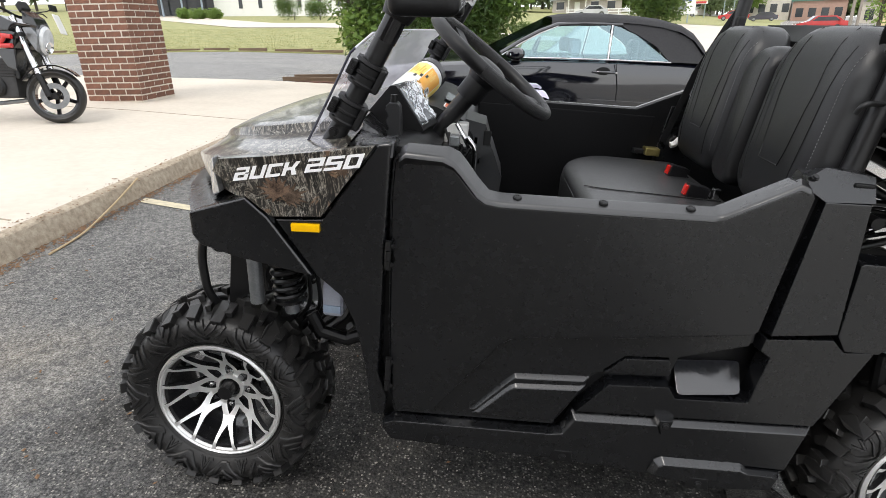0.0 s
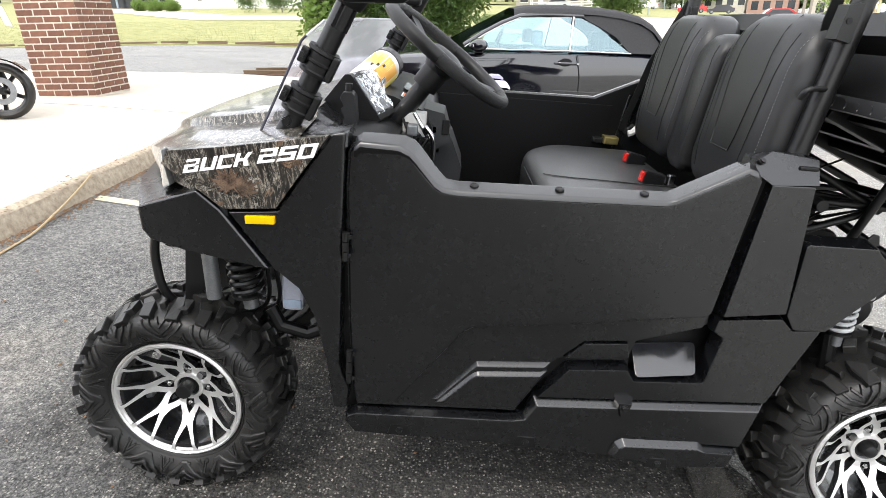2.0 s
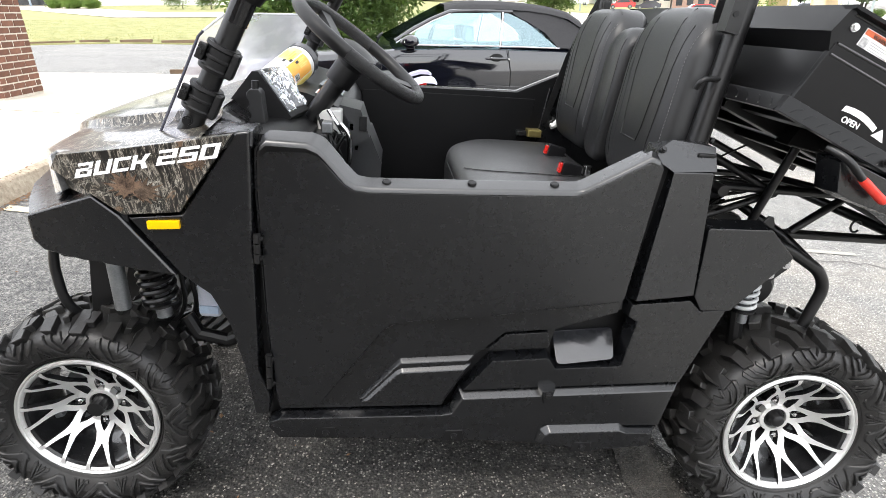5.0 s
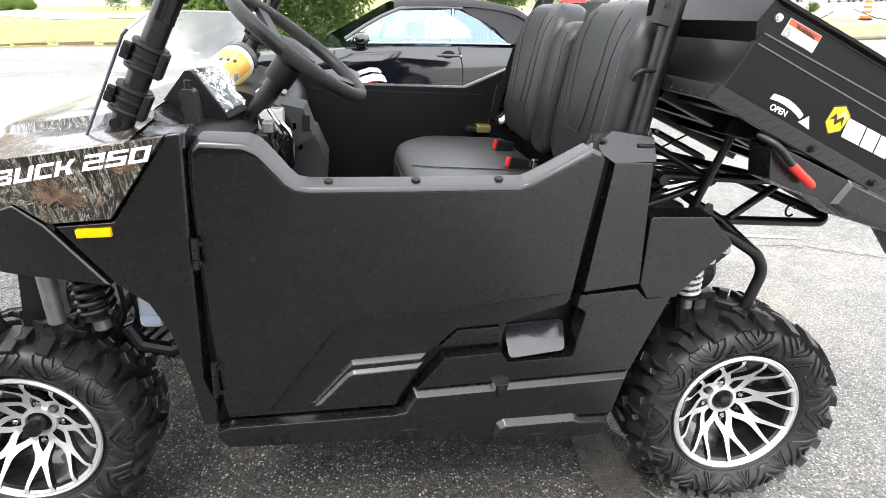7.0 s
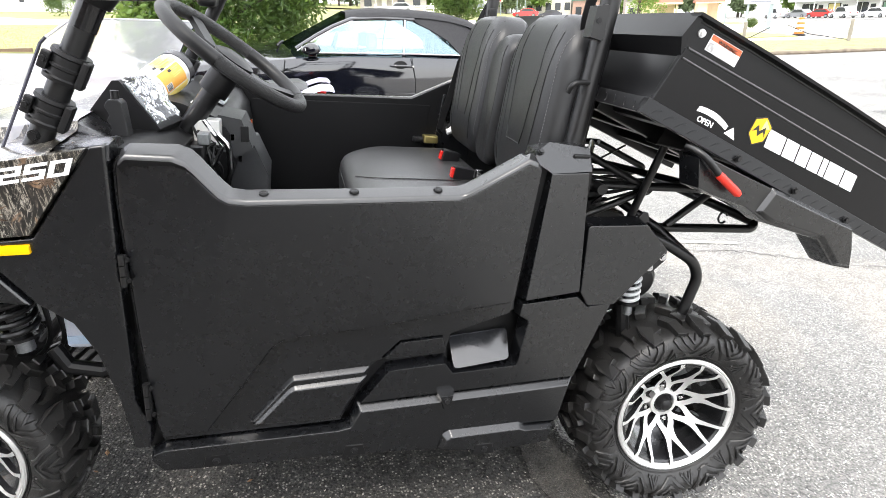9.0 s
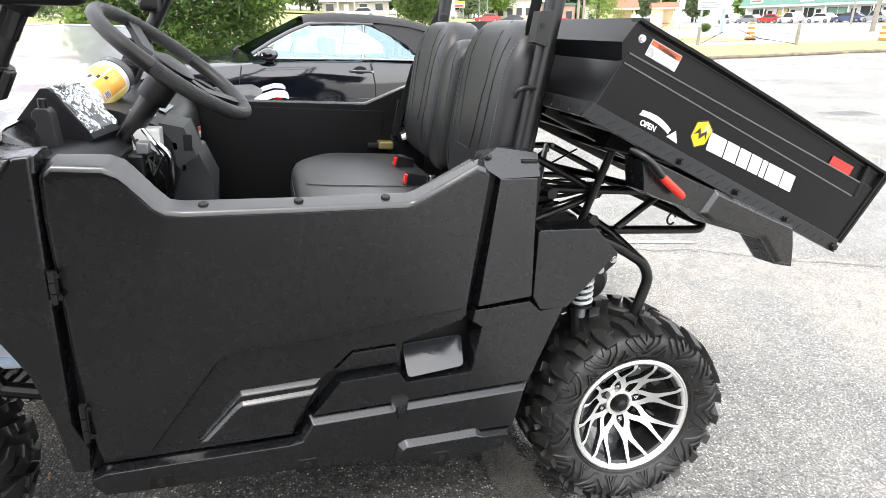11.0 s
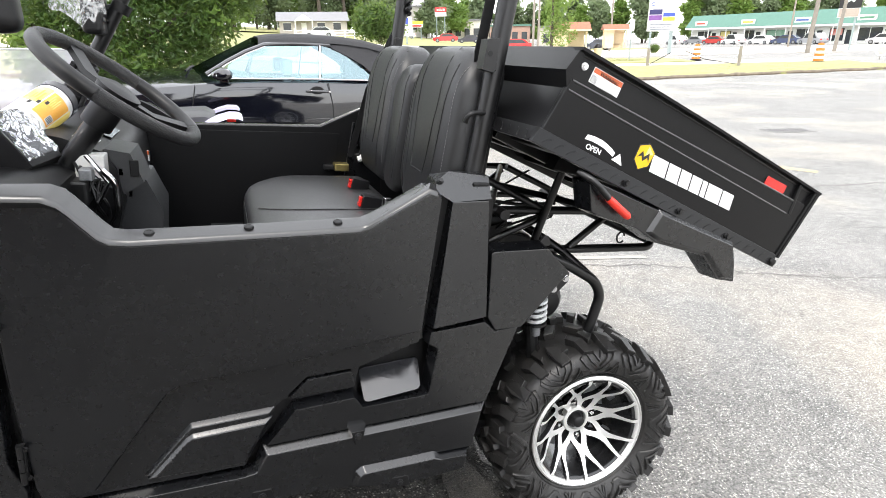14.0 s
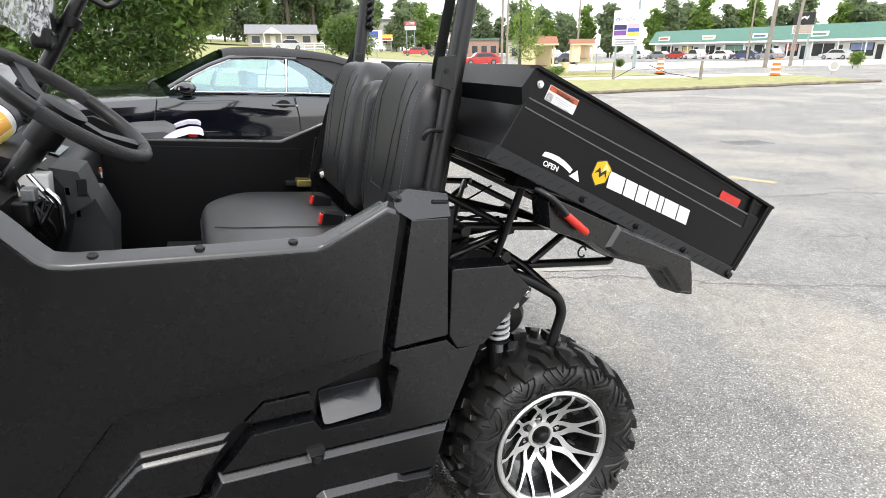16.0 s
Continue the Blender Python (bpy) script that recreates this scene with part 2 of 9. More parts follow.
PLASTIC = surface("textured black plastic", (0.0036, 0.0039, 0.0048), (0.0028, 0.0031, 0.0039), 5, 0.27, bump=0.02, bump_scale=900, spec=0.85)
PLASTIC_D = surface("dull black plastic", (0.0042, 0.0042, 0.0047), None, 9, 0.45, bump=0.04, bump_scale=500, spec=0.38)
STEEL_B = surface("black powder-coated steel", (0.0075, 0.0075, 0.008), None, 7, 0.34, bump=0.05, bump_scale=700)
BED_B = surface("satin black painted sheet steel", (0.0055, 0.0055, 0.006), (0.007, 0.007, 0.0075), 4, 0.30, rough_var=0.05, bump=0.012, bump_scale=900, spec=0.22)
RUBBER = surface("black tyre rubber", (0.011, 0.011, 0.0115), (0.019, 0.018, 0.017), 14, 0.44, bump=0.15, bump_scale=300)
ALLOY = surface("machined silver alloy", (0.80, 0.80, 0.79), (0.70, 0.70, 0.69), 40, 0.36, metal=0.72, bump=0.05, bump_scale=400)
RIM_B = surface("gloss black rim paint", (0.012, 0.012, 0.013), None, 9, 0.25, coat=0.3)
CHROME = surface("bright plated steel", (0.75, 0.75, 0.76), None, 20, 0.15, metal=1.0)
GREY_METAL = surface("grey cast metal", (0.33, 0.34, 0.35), (0.22, 0.23, 0.24), 25, 0.45, metal=0.8)
SPRING_G = surface("light grey spring enamel", (0.55, 0.57, 0.58), None, 15, 0.35, coat=0.2)
# black plastic with the light from above mixed into its colour
PLASTIC_LIT = surface("moulded plastic greyed by painted top light", (0.040, 0.041, 0.043), (0.030, 0.031, 0.033), 12, 0.42, bump=0.05, bump_scale=600)
GREY_B = surface("dark grey grip rubber", (0.014, 0.014, 0.015), None, 30, 0.5, bump=0.1, bump_scale=700)
INNER = surface("dull black inner door plastic", (0.0030, 0.0031, 0.0036), None, 9, 0.5, bump=0.04, bump_scale=500, spec=0.18)
VINYL = surface("black grained seat vinyl", (0.013, 0.0132, 0.0142), (0.0105, 0.0107, 0.0115), 10, 0.40, bump=0.10, bump_scale=800)
VINYL_C = surface("grey-black grained cushion vinyl", (0.021, 0.021, 0.022), (0.018, 0.018, 0.019), 10, 0.38, bump=0.10, bump_scale=800)
GRIP = surface("grained black grip rubber", (0.007, 0.007, 0.0075), (0.016, 0.016, 0.017), 400, 0.44, bump=0.9, bump_scale=1100)
WHITE_INK = surface("white printed film", (0.85, 0.85, 0.85), (0.8, 0.8, 0.8), 20, 0.4)
YELLOW_INK = surface("yellow printed film", (0.72, 0.46, 0.008), (0.66, 0.40, 0.006), 20, 0.35)
ORANGE_INK = surface("red-orange printed film", (0.66, 0.13, 0.04), None, 20, 0.4)
DARK_INK = surface("black printed film", (0.015, 0.015, 0.015), None, 20, 0.4)
AMBER = surface("amber reflector plastic", (0.90, 0.52, 0.0), (0.82, 0.46, 0.0), 90, 0.18, coat=0.5)
RED_REFL = surface("red reflector plastic", (0.62, 0.02, 0.015), (0.5, 0.015, 0.01), 90, 0.15, coat=0.6)
RED = surface("red plastic", (0.72, 0.035, 0.02), None, 30, 0.35)
BRASS = surface("yellow zinc plating", (0.50, 0.42, 0.18), (0.42, 0.34, 0.12), 40, 0.35, metal=0.9)
CAMO = camo_mat()
CLEAR = glass_mat("clear plastic sheet", (0.90, 0.90, 0.97), 0.05, 0.32, 1.0, dirt=0.16, dirt_scale=2.5)
# the pale patches imitate sky highlights on the crumpled film
FILM = glass_mat("crumpled clear wrapping film", (0.9, 0.92, 0.93), 0.06, 0.06, 1.0, dirt=0.42, dirt_scale=14)
ASPHALT = asphalt_mat("bleached parking lot asphalt", (0.092, 0.092, 0.090), (0.232, 0.227, 0.215), (0.43, 0.375, 0.30), 140, (0.74, 0.72, 0.67), wet=0.20, crack_gain=0.55, crack_at=0.56)
# tar here: border offset, border slope and the darker tone's factor
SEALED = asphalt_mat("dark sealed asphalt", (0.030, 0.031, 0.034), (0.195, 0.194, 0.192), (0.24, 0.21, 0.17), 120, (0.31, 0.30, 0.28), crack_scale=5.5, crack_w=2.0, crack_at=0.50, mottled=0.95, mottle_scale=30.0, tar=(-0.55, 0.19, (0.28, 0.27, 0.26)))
TAR_M = asphalt_mat("smooth old tar", (0.014, 0.014, 0.015), (0.060, 0.056, 0.050), (0.10, 0.08, 0.06), 210, (0.16, 0.15, 0.13), crack=False, wet=0.2)
ROAD_M = asphalt_mat("grey road asphalt", (0.20, 0.20, 0.19), (0.30, 0.29, 0.28), (0.34, 0.33, 0.30), 60, crack=False)
CONCRETE = surface("pale broom-finished concrete", (0.62, 0.56, 0.475), (0.53, 0.475, 0.40), 1.6, 0.85, bump=0.25, bump_scale=160)
CURB_M = surface("rough exposed kerb concrete", (0.50, 0.43, 0.33), (0.25, 0.20, 0.145), 30, 0.9, bump=1.0, bump_scale=70)
GRASS_M = surface("dry mown grass", (0.37, 0.345, 0.155), (0.20, 0.22, 0.08), 2.2, 0.9, bump=0.8, bump_scale=60)
BRICK_M = surface("red-brown fired brick", (0.215, 0.100, 0.064), (0.135, 0.064, 0.043), 14, 0.85, bump=0.4, bump_scale=140, vary=0.22)
MORTAR = surface("pale mortar", (0.66, 0.61, 0.53), (0.56, 0.51, 0.44), 30, 0.95, bump=0.4, bump_scale=200)
CAR_PAINT = surface("gloss black car lacquer", (0.003, 0.0035, 0.007), None, 3, 0.07, coat=1.0, rough_var=0.02, spec=0.9)
SOFTTOP = surface("black canvas soft top", (0.022, 0.022, 0.025), (0.03, 0.03, 0.032), 60, 0.85, bump=0.4, bump_scale=900)
TIMBER = surface("weathered timber", (0.20, 0.14, 0.09), (0.11, 0.075, 0.05), 6, 0.9, bump=0.5, bump_scale=60, stretch=(0.3, 3, 3))
MULCH = surface("red-brown bark mulch", (0.22, 0.09, 0.055), (0.10, 0.045, 0.03), 40, 0.95, bump=1.0, bump_scale=80)
FADED = surface("faded yellow-white road paint", (0.36, 0.345, 0.30), (0.25, 0.245, 0.225), 22, 0.8, bump=0.3, bump_scale=150)
STRIPE = surface("worn yellowed white road paint", (0.62, 0.55, 0.38), (0.40, 0.36, 0.27), 24, 0.85, bump=0.3, bump_scale=150)
BARK = surface("grey-brown bark", (0.12, 0.10, 0.08), (0.06, 0.05, 0.04), 12, 0.95, bump=0.8, bump_scale=60, stretch=(3, 3, 0.5))
LEAF = surface("dark glossy leaves", (0.050, 0.110, 0.022), (0.014, 0.038, 0.008), 9, 0.38, spec=0.5)
LEAF_B = surface("fresh light leaves", (0.16, 0.25, 0.05), (0.09, 0.17, 0.03), 3, 0.5)
# distance haze is put into this foliage's pale colour
HAZED_PINE = surface("far pine foliage paled by haze", (0.20, 0.25, 0.14), (0.11, 0.15, 0.08), 0.5, 0.8)
for leafy in (LEAF, LEAF_B, HAZED_PINE):         # leaves let part of the light through
    lt_n, lt_l = leafy.node_tree.nodes, leafy.node_tree.links
    glow, both = lt_n.new("ShaderNodeBsdfTranslucent"), lt_n.new("ShaderNodeMixShader")
    # the far pines get a paler glow, in keeping with their painted haze
    glow.inputs[0].default_value = (0.30, 0.40, 0.10, 1) if leafy is not HAZED_PINE else (0.32, 0.40, 0.20, 1)
    both.inputs[0].default_value = 0.38
    lt_l.new(lt_n["Principled BSDF"].outputs[0], both.inputs[1])
    lt_l.new(glow.outputs[0], both.inputs[2])
    lt_l.new(both.outputs[0], lt_n["Material Output"].inputs[0])
WALL_W = surface("white painted wall", (0.80, 0.80, 0.76), (0.74, 0.74, 0.70), 2, 0.8)


# ---------- mesh helpers ----------
def part(name, bm, material, parent=None, label="", smooth=False):
    """Links a bmesh as one mesh object, under parent where one is given."""
    bmesh.ops.recalc_face_normals(bm, faces=bm.faces)
    me = bpy.data.meshes.new(name)
    bm.to_mesh(me)
    bm.free()
    for m in material if isinstance(material, (list, tuple)) else (material,):
        me.materials.append(m)
    if smooth:
        me.polygons.foreach_set("use_smooth", [True] * len(me.polygons))
        if smooth != "all":
            me.set_sharp_from_angle(angle=radians(38))
    ob = new(name, me)
    if smooth is True:
        wn = ob.modifiers.new("weighted_normal", "WEIGHTED_NORMAL")
        wn.keep_sharp, wn.weight = True, 70
    if parent:
        ob.parent = parent
    if label:
        ob["label"] = label
    return ob


def thing(name, m, label, category, group="", kind=""):
    """An Empty at a thing's base that will hold its parts."""
    ob = new(name)
    ob.empty_display_size = 0.1
    ob.matrix_world = m
    return tagged(ob, label, category, group, kind)


def bevelled(bm, width, seg=2, angle=30):
    edges = [e for e in bm.edges if len(e.link_faces) == 2 and e.calc_face_angle(0) > radians(angle)]
    if width and edges:
        bmesh.ops.bevel(bm, geom=edges, offset=width, segments=seg, affect="EDGES", clamp_overlap=True, profile=0.6)
    return bm


def box(x0, x1, y0, y1, z0, z1, bevel=0.0, seg=2, bm=None):
    own = bmesh.new()
    bmesh.ops.create_cube(own, size=1, matrix=Matrix.Translation(((x0 + x1) / 2, (y0 + y1) / 2, (z0 + z1) / 2)) @ Matrix.Diagonal((x1 - x0, y1 - y0, z1 - z0, 1)))
    bevelled(own, bevel, seg)
    return merge(bm, own)


def merge(bm, own):
    if bm is None:
        return own
    me = bpy.data.meshes.new("tmp")
    own.to_mesh(me)
    own.free()
    bm.from_mesh(me)
    bpy.data.meshes.remove(me)
    return bm


def prism(outline, depth, bevel=0.004, seg=2, bm=None, angle=25):
    """A plate from an outline of (x, z) or (x, y, z) points, thickened by depth along +y; without y the face lies at y = 0."""
    own = bmesh.new()
    pts = [(p[0], p[1], p[2]) if len(p) == 3 else (p[0], 0.0, p[1]) for p in outline]
    a = [own.verts.new(p) for p in pts]
    b = [own.verts.new((p[0], p[1] + depth, p[2])) for p in pts]
    own.faces.new(a)
    own.faces.new(b[::-1])
    n = len(a)
    for i in range(n):
        own.faces.new((a[i], b[i], b[(i + 1) % n], a[(i + 1) % n]))
    bmesh.ops.recalc_face_normals(own, faces=own.faces)
    bevelled(own, bevel, seg, angle)
    return merge(bm, own)


def at_y(points, y):
    return [(x, y, z) for x, z in points]


def tapered(outline, y_out, y_in, inset, bm=None, bevel=0.003):
    """A raised plate: its outer face at y_out is shrunk by inset against its foot at y_in, so that its sides slope."""
    own = bmesh.new()
    n = len(outline)
    area = sum(outline[i][0] * outline[(i + 1) % n][1] - outline[(i + 1) % n][0] * outline[i][1] for i in range(n))
    sgn = 1 if area > 0 else -1
    inner = []
    for i in range(n):
        p, c, q = Vector(outline[i - 1]), Vector(outline[i]), Vector(outline[(i + 1) % n])
        d1, d2 = (c - p).normalized(), (q - c).normalized()
        n1, n2 = Vector((-d1.y, d1.x)) * sgn, Vector((-d2.y, d2.x)) * sgn
        k = (n1 + n2)
        k = k / max(0.35, k.length_squared / 2)
        inner.append(c + k * (inset[i] if isinstance(inset, list) else inset))
    a = [own.verts.new((p.x, y_out, p.y)) for p in inner]
    b = [own.verts.new((p[0], y_in, p[1])) for p in outline]
    c = [own.verts.new((p[0], y_in + 0.012, p[1])) for p in outline]
    own.faces.new(a)
    own.faces.new(c[::-1])
    for i in range(n):
        j = (i + 1) % n
        own.faces.new((a[i], b[i], b[j], a[j]))
        own.faces.new((b[i], c[i], c[j], b[j]))
    bmesh.ops.recalc_face_normals(own, faces=own.faces)
    bevelled(own, bevel, 2, 12)
    return merge(bm, own)


def rounded(points, radius, closed=False, seg=5):
    """A polyline with its corners rounded."""
    pts = [Vector(p) for p in points]
    out = []
    n = len(pts)
    for i, p in enumerate(pts):
        if not closed and i in (0, n - 1):
            out.append(p)
            continue
        a, b = pts[i - 1], pts[(i + 1) % n]
        u, v = (a - p), (b - p)
        r = min(radius, u.length * 0.45, v.length * 0.45)
        s, e = p + u.normalized() * r, p + v.normalized() * r
        for k in range(seg + 1):
            t = k / seg
            out.append(s * (1 - t) ** 2 + p * 2 * t * (1 - t) + e * t * t)
    return out


def tube(points, radius, seg=12, closed=False, bm=None, caps=True, flat=None):
    """A round bar swept along points; radius may be one number or one for each point. flat: (w, h) for a rectangular bar."""
    own = bmesh.new()
    pts = [Vector(p) for p in points]
    n = len(pts)
    radii = radius if isinstance(radius, (list, tuple)) else [radius] * n
    rings = []
    up = None
    for i, p in enumerate(pts):
        if closed:
            d = pts[(i + 1) % n] - pts[i - 1]
        else:
            d = pts[min(i + 1, n - 1)] - pts[max(i - 1, 0)]
        d.normalize()
        if up is None:
            up = Vector((0, 0, 1)) if abs(d.z) < 0.9 else Vector((1, 0, 0))
        up = (up - d * up.dot(d)).normalized()
        side = d.cross(up)
        if flat:
            w, h = flat
            ring = [p + side * (sx * w / 2) + up * (sy * h / 2) for sx, sy in ((-1, -1), (1, -1), (1, 1), (-1, 1))]
        else:
            ring = [p + (side * math.cos(2 * math.pi * k / seg) + up * math.sin(2 * math.pi * k / seg)) * radii[i] for k in range(seg)]
        rings.append([own.verts.new(q) for q in ring])
    m = len(rings[0])
    for i in range(n if closed else n - 1):
        a, b = rings[i], rings[(i + 1) % n]
        for k in range(m):
            own.faces.new((a[k], a[(k + 1) % m], b[(k + 1) % m], b[k]))
    if caps and not closed:
        own.faces.new(rings[0][::-1])
        own.faces.new(rings[-1])
    return merge(bm, own)


def lathe(profile, seg=48, axis="y", bm=None, close=False):
    """Turns a profile of (radius, along) pairs about an axis."""
    own = bmesh.new()
    rings = []
    for r, a in profile:
        ring = []
        for k in range(seg):
            c, s = math.cos(2 * math.pi * k / seg) * r, math.sin(2 * math.pi * k / seg) * r
            ring.append(own.verts.new({"y": (c, a, s), "z": (c, s, a), "x": (a, c, s)}[axis]))
        rings.append(ring)
    pairs = list(zip(rings, rings[1:])) + ([(rings[-1], rings[0])] if close else [])
    for a, b in pairs:
        for k in range(seg):
            own.faces.new((a[k], a[(k + 1) % seg], b[(k + 1) % seg], b[k]))
    if not close:
        for ring in (rings[0], rings[-1]):
            own.faces.new(ring)
    return merge(bm, own)


def loft(rings, closed_ring=True, caps=True, bm=None):
    own = bmesh.new()
    vs = [[own.verts.new(p) for p in r] for r in rings]
    m = len(vs[0])
    for a, b in zip(vs, vs[1:]):
        for k in range(m if closed_ring else m - 1):
            own.faces.new((a[k], a[(k + 1) % m], b[(k + 1) % m], b[k]))
    if caps:
        own.faces.new(vs[0][::-1])
        own.faces.new(vs[-1])
    return merge(bm, own)


def moved(bm, m):
    bmesh.ops.transform(bm, matrix=m, verts=bm.verts)
    return bm


def rod(a, b, r, seg=10, bm=None):
    return tube([a, b], r, seg, bm=bm)


def bolt_mesh(r=0.008, h=0.005, bm=None, m=None):
    """A flanged hexagon bolt head that looks along -y."""
    own = bmesh.new()
    bmesh.ops.create_cone(own, segments=14, radius1=r * 1.35, radius2=r * 1.25, depth=h * 0.5, cap_ends=True, matrix=Matrix.Rotation(radians(90), 4, "X") @ Matrix.Translation((0, 0, h * 0.25)))
    bmesh.ops.create_cone(own, segments=6, radius1=r, radius2=r * 0.93, depth=h, cap_ends=True, matrix=Matrix.Rotation(radians(90), 4, "X") @ Matrix.Translation((0, 0, h * 0.9)))
    if m is not None:
        moved(own, m)
    return merge(bm, own)


def text_part(name, body, size, m, material, parent, shear=0.0, label="", depth=0.0006, width=None, align="LEFT"):
    cu = bpy.data.curves.new(name, "FONT")
    cu.body, cu.size, cu.shear, cu.extrude, cu.align_x = body, size, shear, depth, align
    if width:
        cu.offset = width
    cu.materials.append(material)
    ob = new(name, cu)
    ob.parent = parent
    ob.matrix_local = m
    if label:
        ob["label"] = label
    return ob


# the lot falls towards +x, the lawns beyond rise
LOT_X, LOT_Z = [-400, -9, -3.5, 2.8, 7, 60, 400], [0.62, 0.58, 0.35, -0.078, -0.24, -0.22, 0.0]


def ground_z(x, y):
    z = float(np.interp(x, LOT_X, LOT_Z))
    if y > 20:
        z += (y - 20) * float(np.interp(x / y, [-0.6, 0.15, 0.35, 0.55], [0.058, 0.034, 0.018, 0.0])) * (1.0 if y < 200 else 200 / y)
    return z


def sheet(name, corners, nx, ny, lift, material, label="", category="", thick=0.0, wobble=0.0):
    """A four-cornered patch of ground that follows the terrain; thick gives it a real edge."""
    bm = bmesh.new()
    c = [Vector((*p, 0)) for p in corners]
    grid = []
    for j in range(ny + 1):
        row = []
        for i in range(nx + 1):
            u, v = i / nx, j / ny
            p = (c[0] * (1 - u) + c[1] * u) * (1 - v) + (c[3] * (1 - u) + c[2] * u) * v
            if wobble and (i in (0, nx) or j in (0, ny)):
                p += Vector((noise.noise(p * 0.8) + 0.35 * noise.noise(p * 7) + 0.2 * noise.noise(p * 23), noise.noise(p * 0.8 + Vector((7, 3, 1))), 0)) * wobble
            row.append(bm.verts.new((p.x, p.y, ground_z(p.x, p.y) + lift)))
        grid.append(row)
    for j in range(ny):
        for i in range(nx):
            bm.faces.new((grid[j][i], grid[j][i + 1], grid[j + 1][i + 1], grid[j + 1][i]))
    if thick:
        bmesh.ops.recalc_face_normals(bm, faces=bm.faces)
        ext = bmesh.ops.extrude_face_region(bm, geom=bm.faces[:])
        for v in [g for g in ext["geom"] if isinstance(g, bmesh.types.BMVert)]:
            v.co.z -= thick
    ob = part(name, bm, material, smooth=True)
    return tagged(ob, label, category, kind="structure")


# ---------- ground ----------
def ground_sheet():
    xs = sorted(set([-400, -250, -150, -100, -60, -40, -25, -18] + [round(-14 + 0.5 * i, 2) for i in range(57)] + [18, 22, 28, 36, 50, 70, 100, 150, 250, 400]))
    ys = sorted(set([-60, -30, -15, -8] + [-5 + 0.5 * i for i in range(51)] + [22, 25, 30, 36, 45, 60, 80, 110, 150, 200, 300, 500]))
    bm = bmesh.new()
    v = [[bm.verts.new((x, y, ground_z(x, y))) for x in xs] for y in ys]
    for j in range(len(ys) - 1):
        for i in range(len(xs) - 1):
            bm.faces.new((v[j][i], v[j][i + 1], v[j + 1][i + 1], v[j + 1][i]))
    return tagged(part("ground", bm, ASPHALT, smooth=True), "worn grey asphalt parking lot sloping gently downhill", "ground", kind="structure")


ground_sheet()
sheet("sealed_patch", [(-6.0, -14.0), (1.72, -14.0), (1.60, 2.6), (-1.7, 8.6)], 20, 400, 0.004, SEALED, "dark sealed asphalt strip, darker under and beside the vehicle", "ground", wobble=0.10)
sheet("tar_strip", [(1.42, -2.6), (1.57, -2.6), (1.54, 1.9), (1.41, 1.9)], 6, 160, 0.011, TAR_M, "smooth strip of old black tar in the asphalt", "ground", wobble=0.075)

# ---------- the utility vehicle: x backwards, y across, z up from the ground under its front hub ----------
SLOPE = 6.18
VM = pose(0.013, 0, 0.125, 0, SLOPE, 0)
uv = thing("utility_vehicle", VM, "black side-by-side utility vehicle with camouflage hood and tilted cargo bed", "utility vehicle")
FAR = 1.07          # mirror plane of the far side: y -> FAR - y


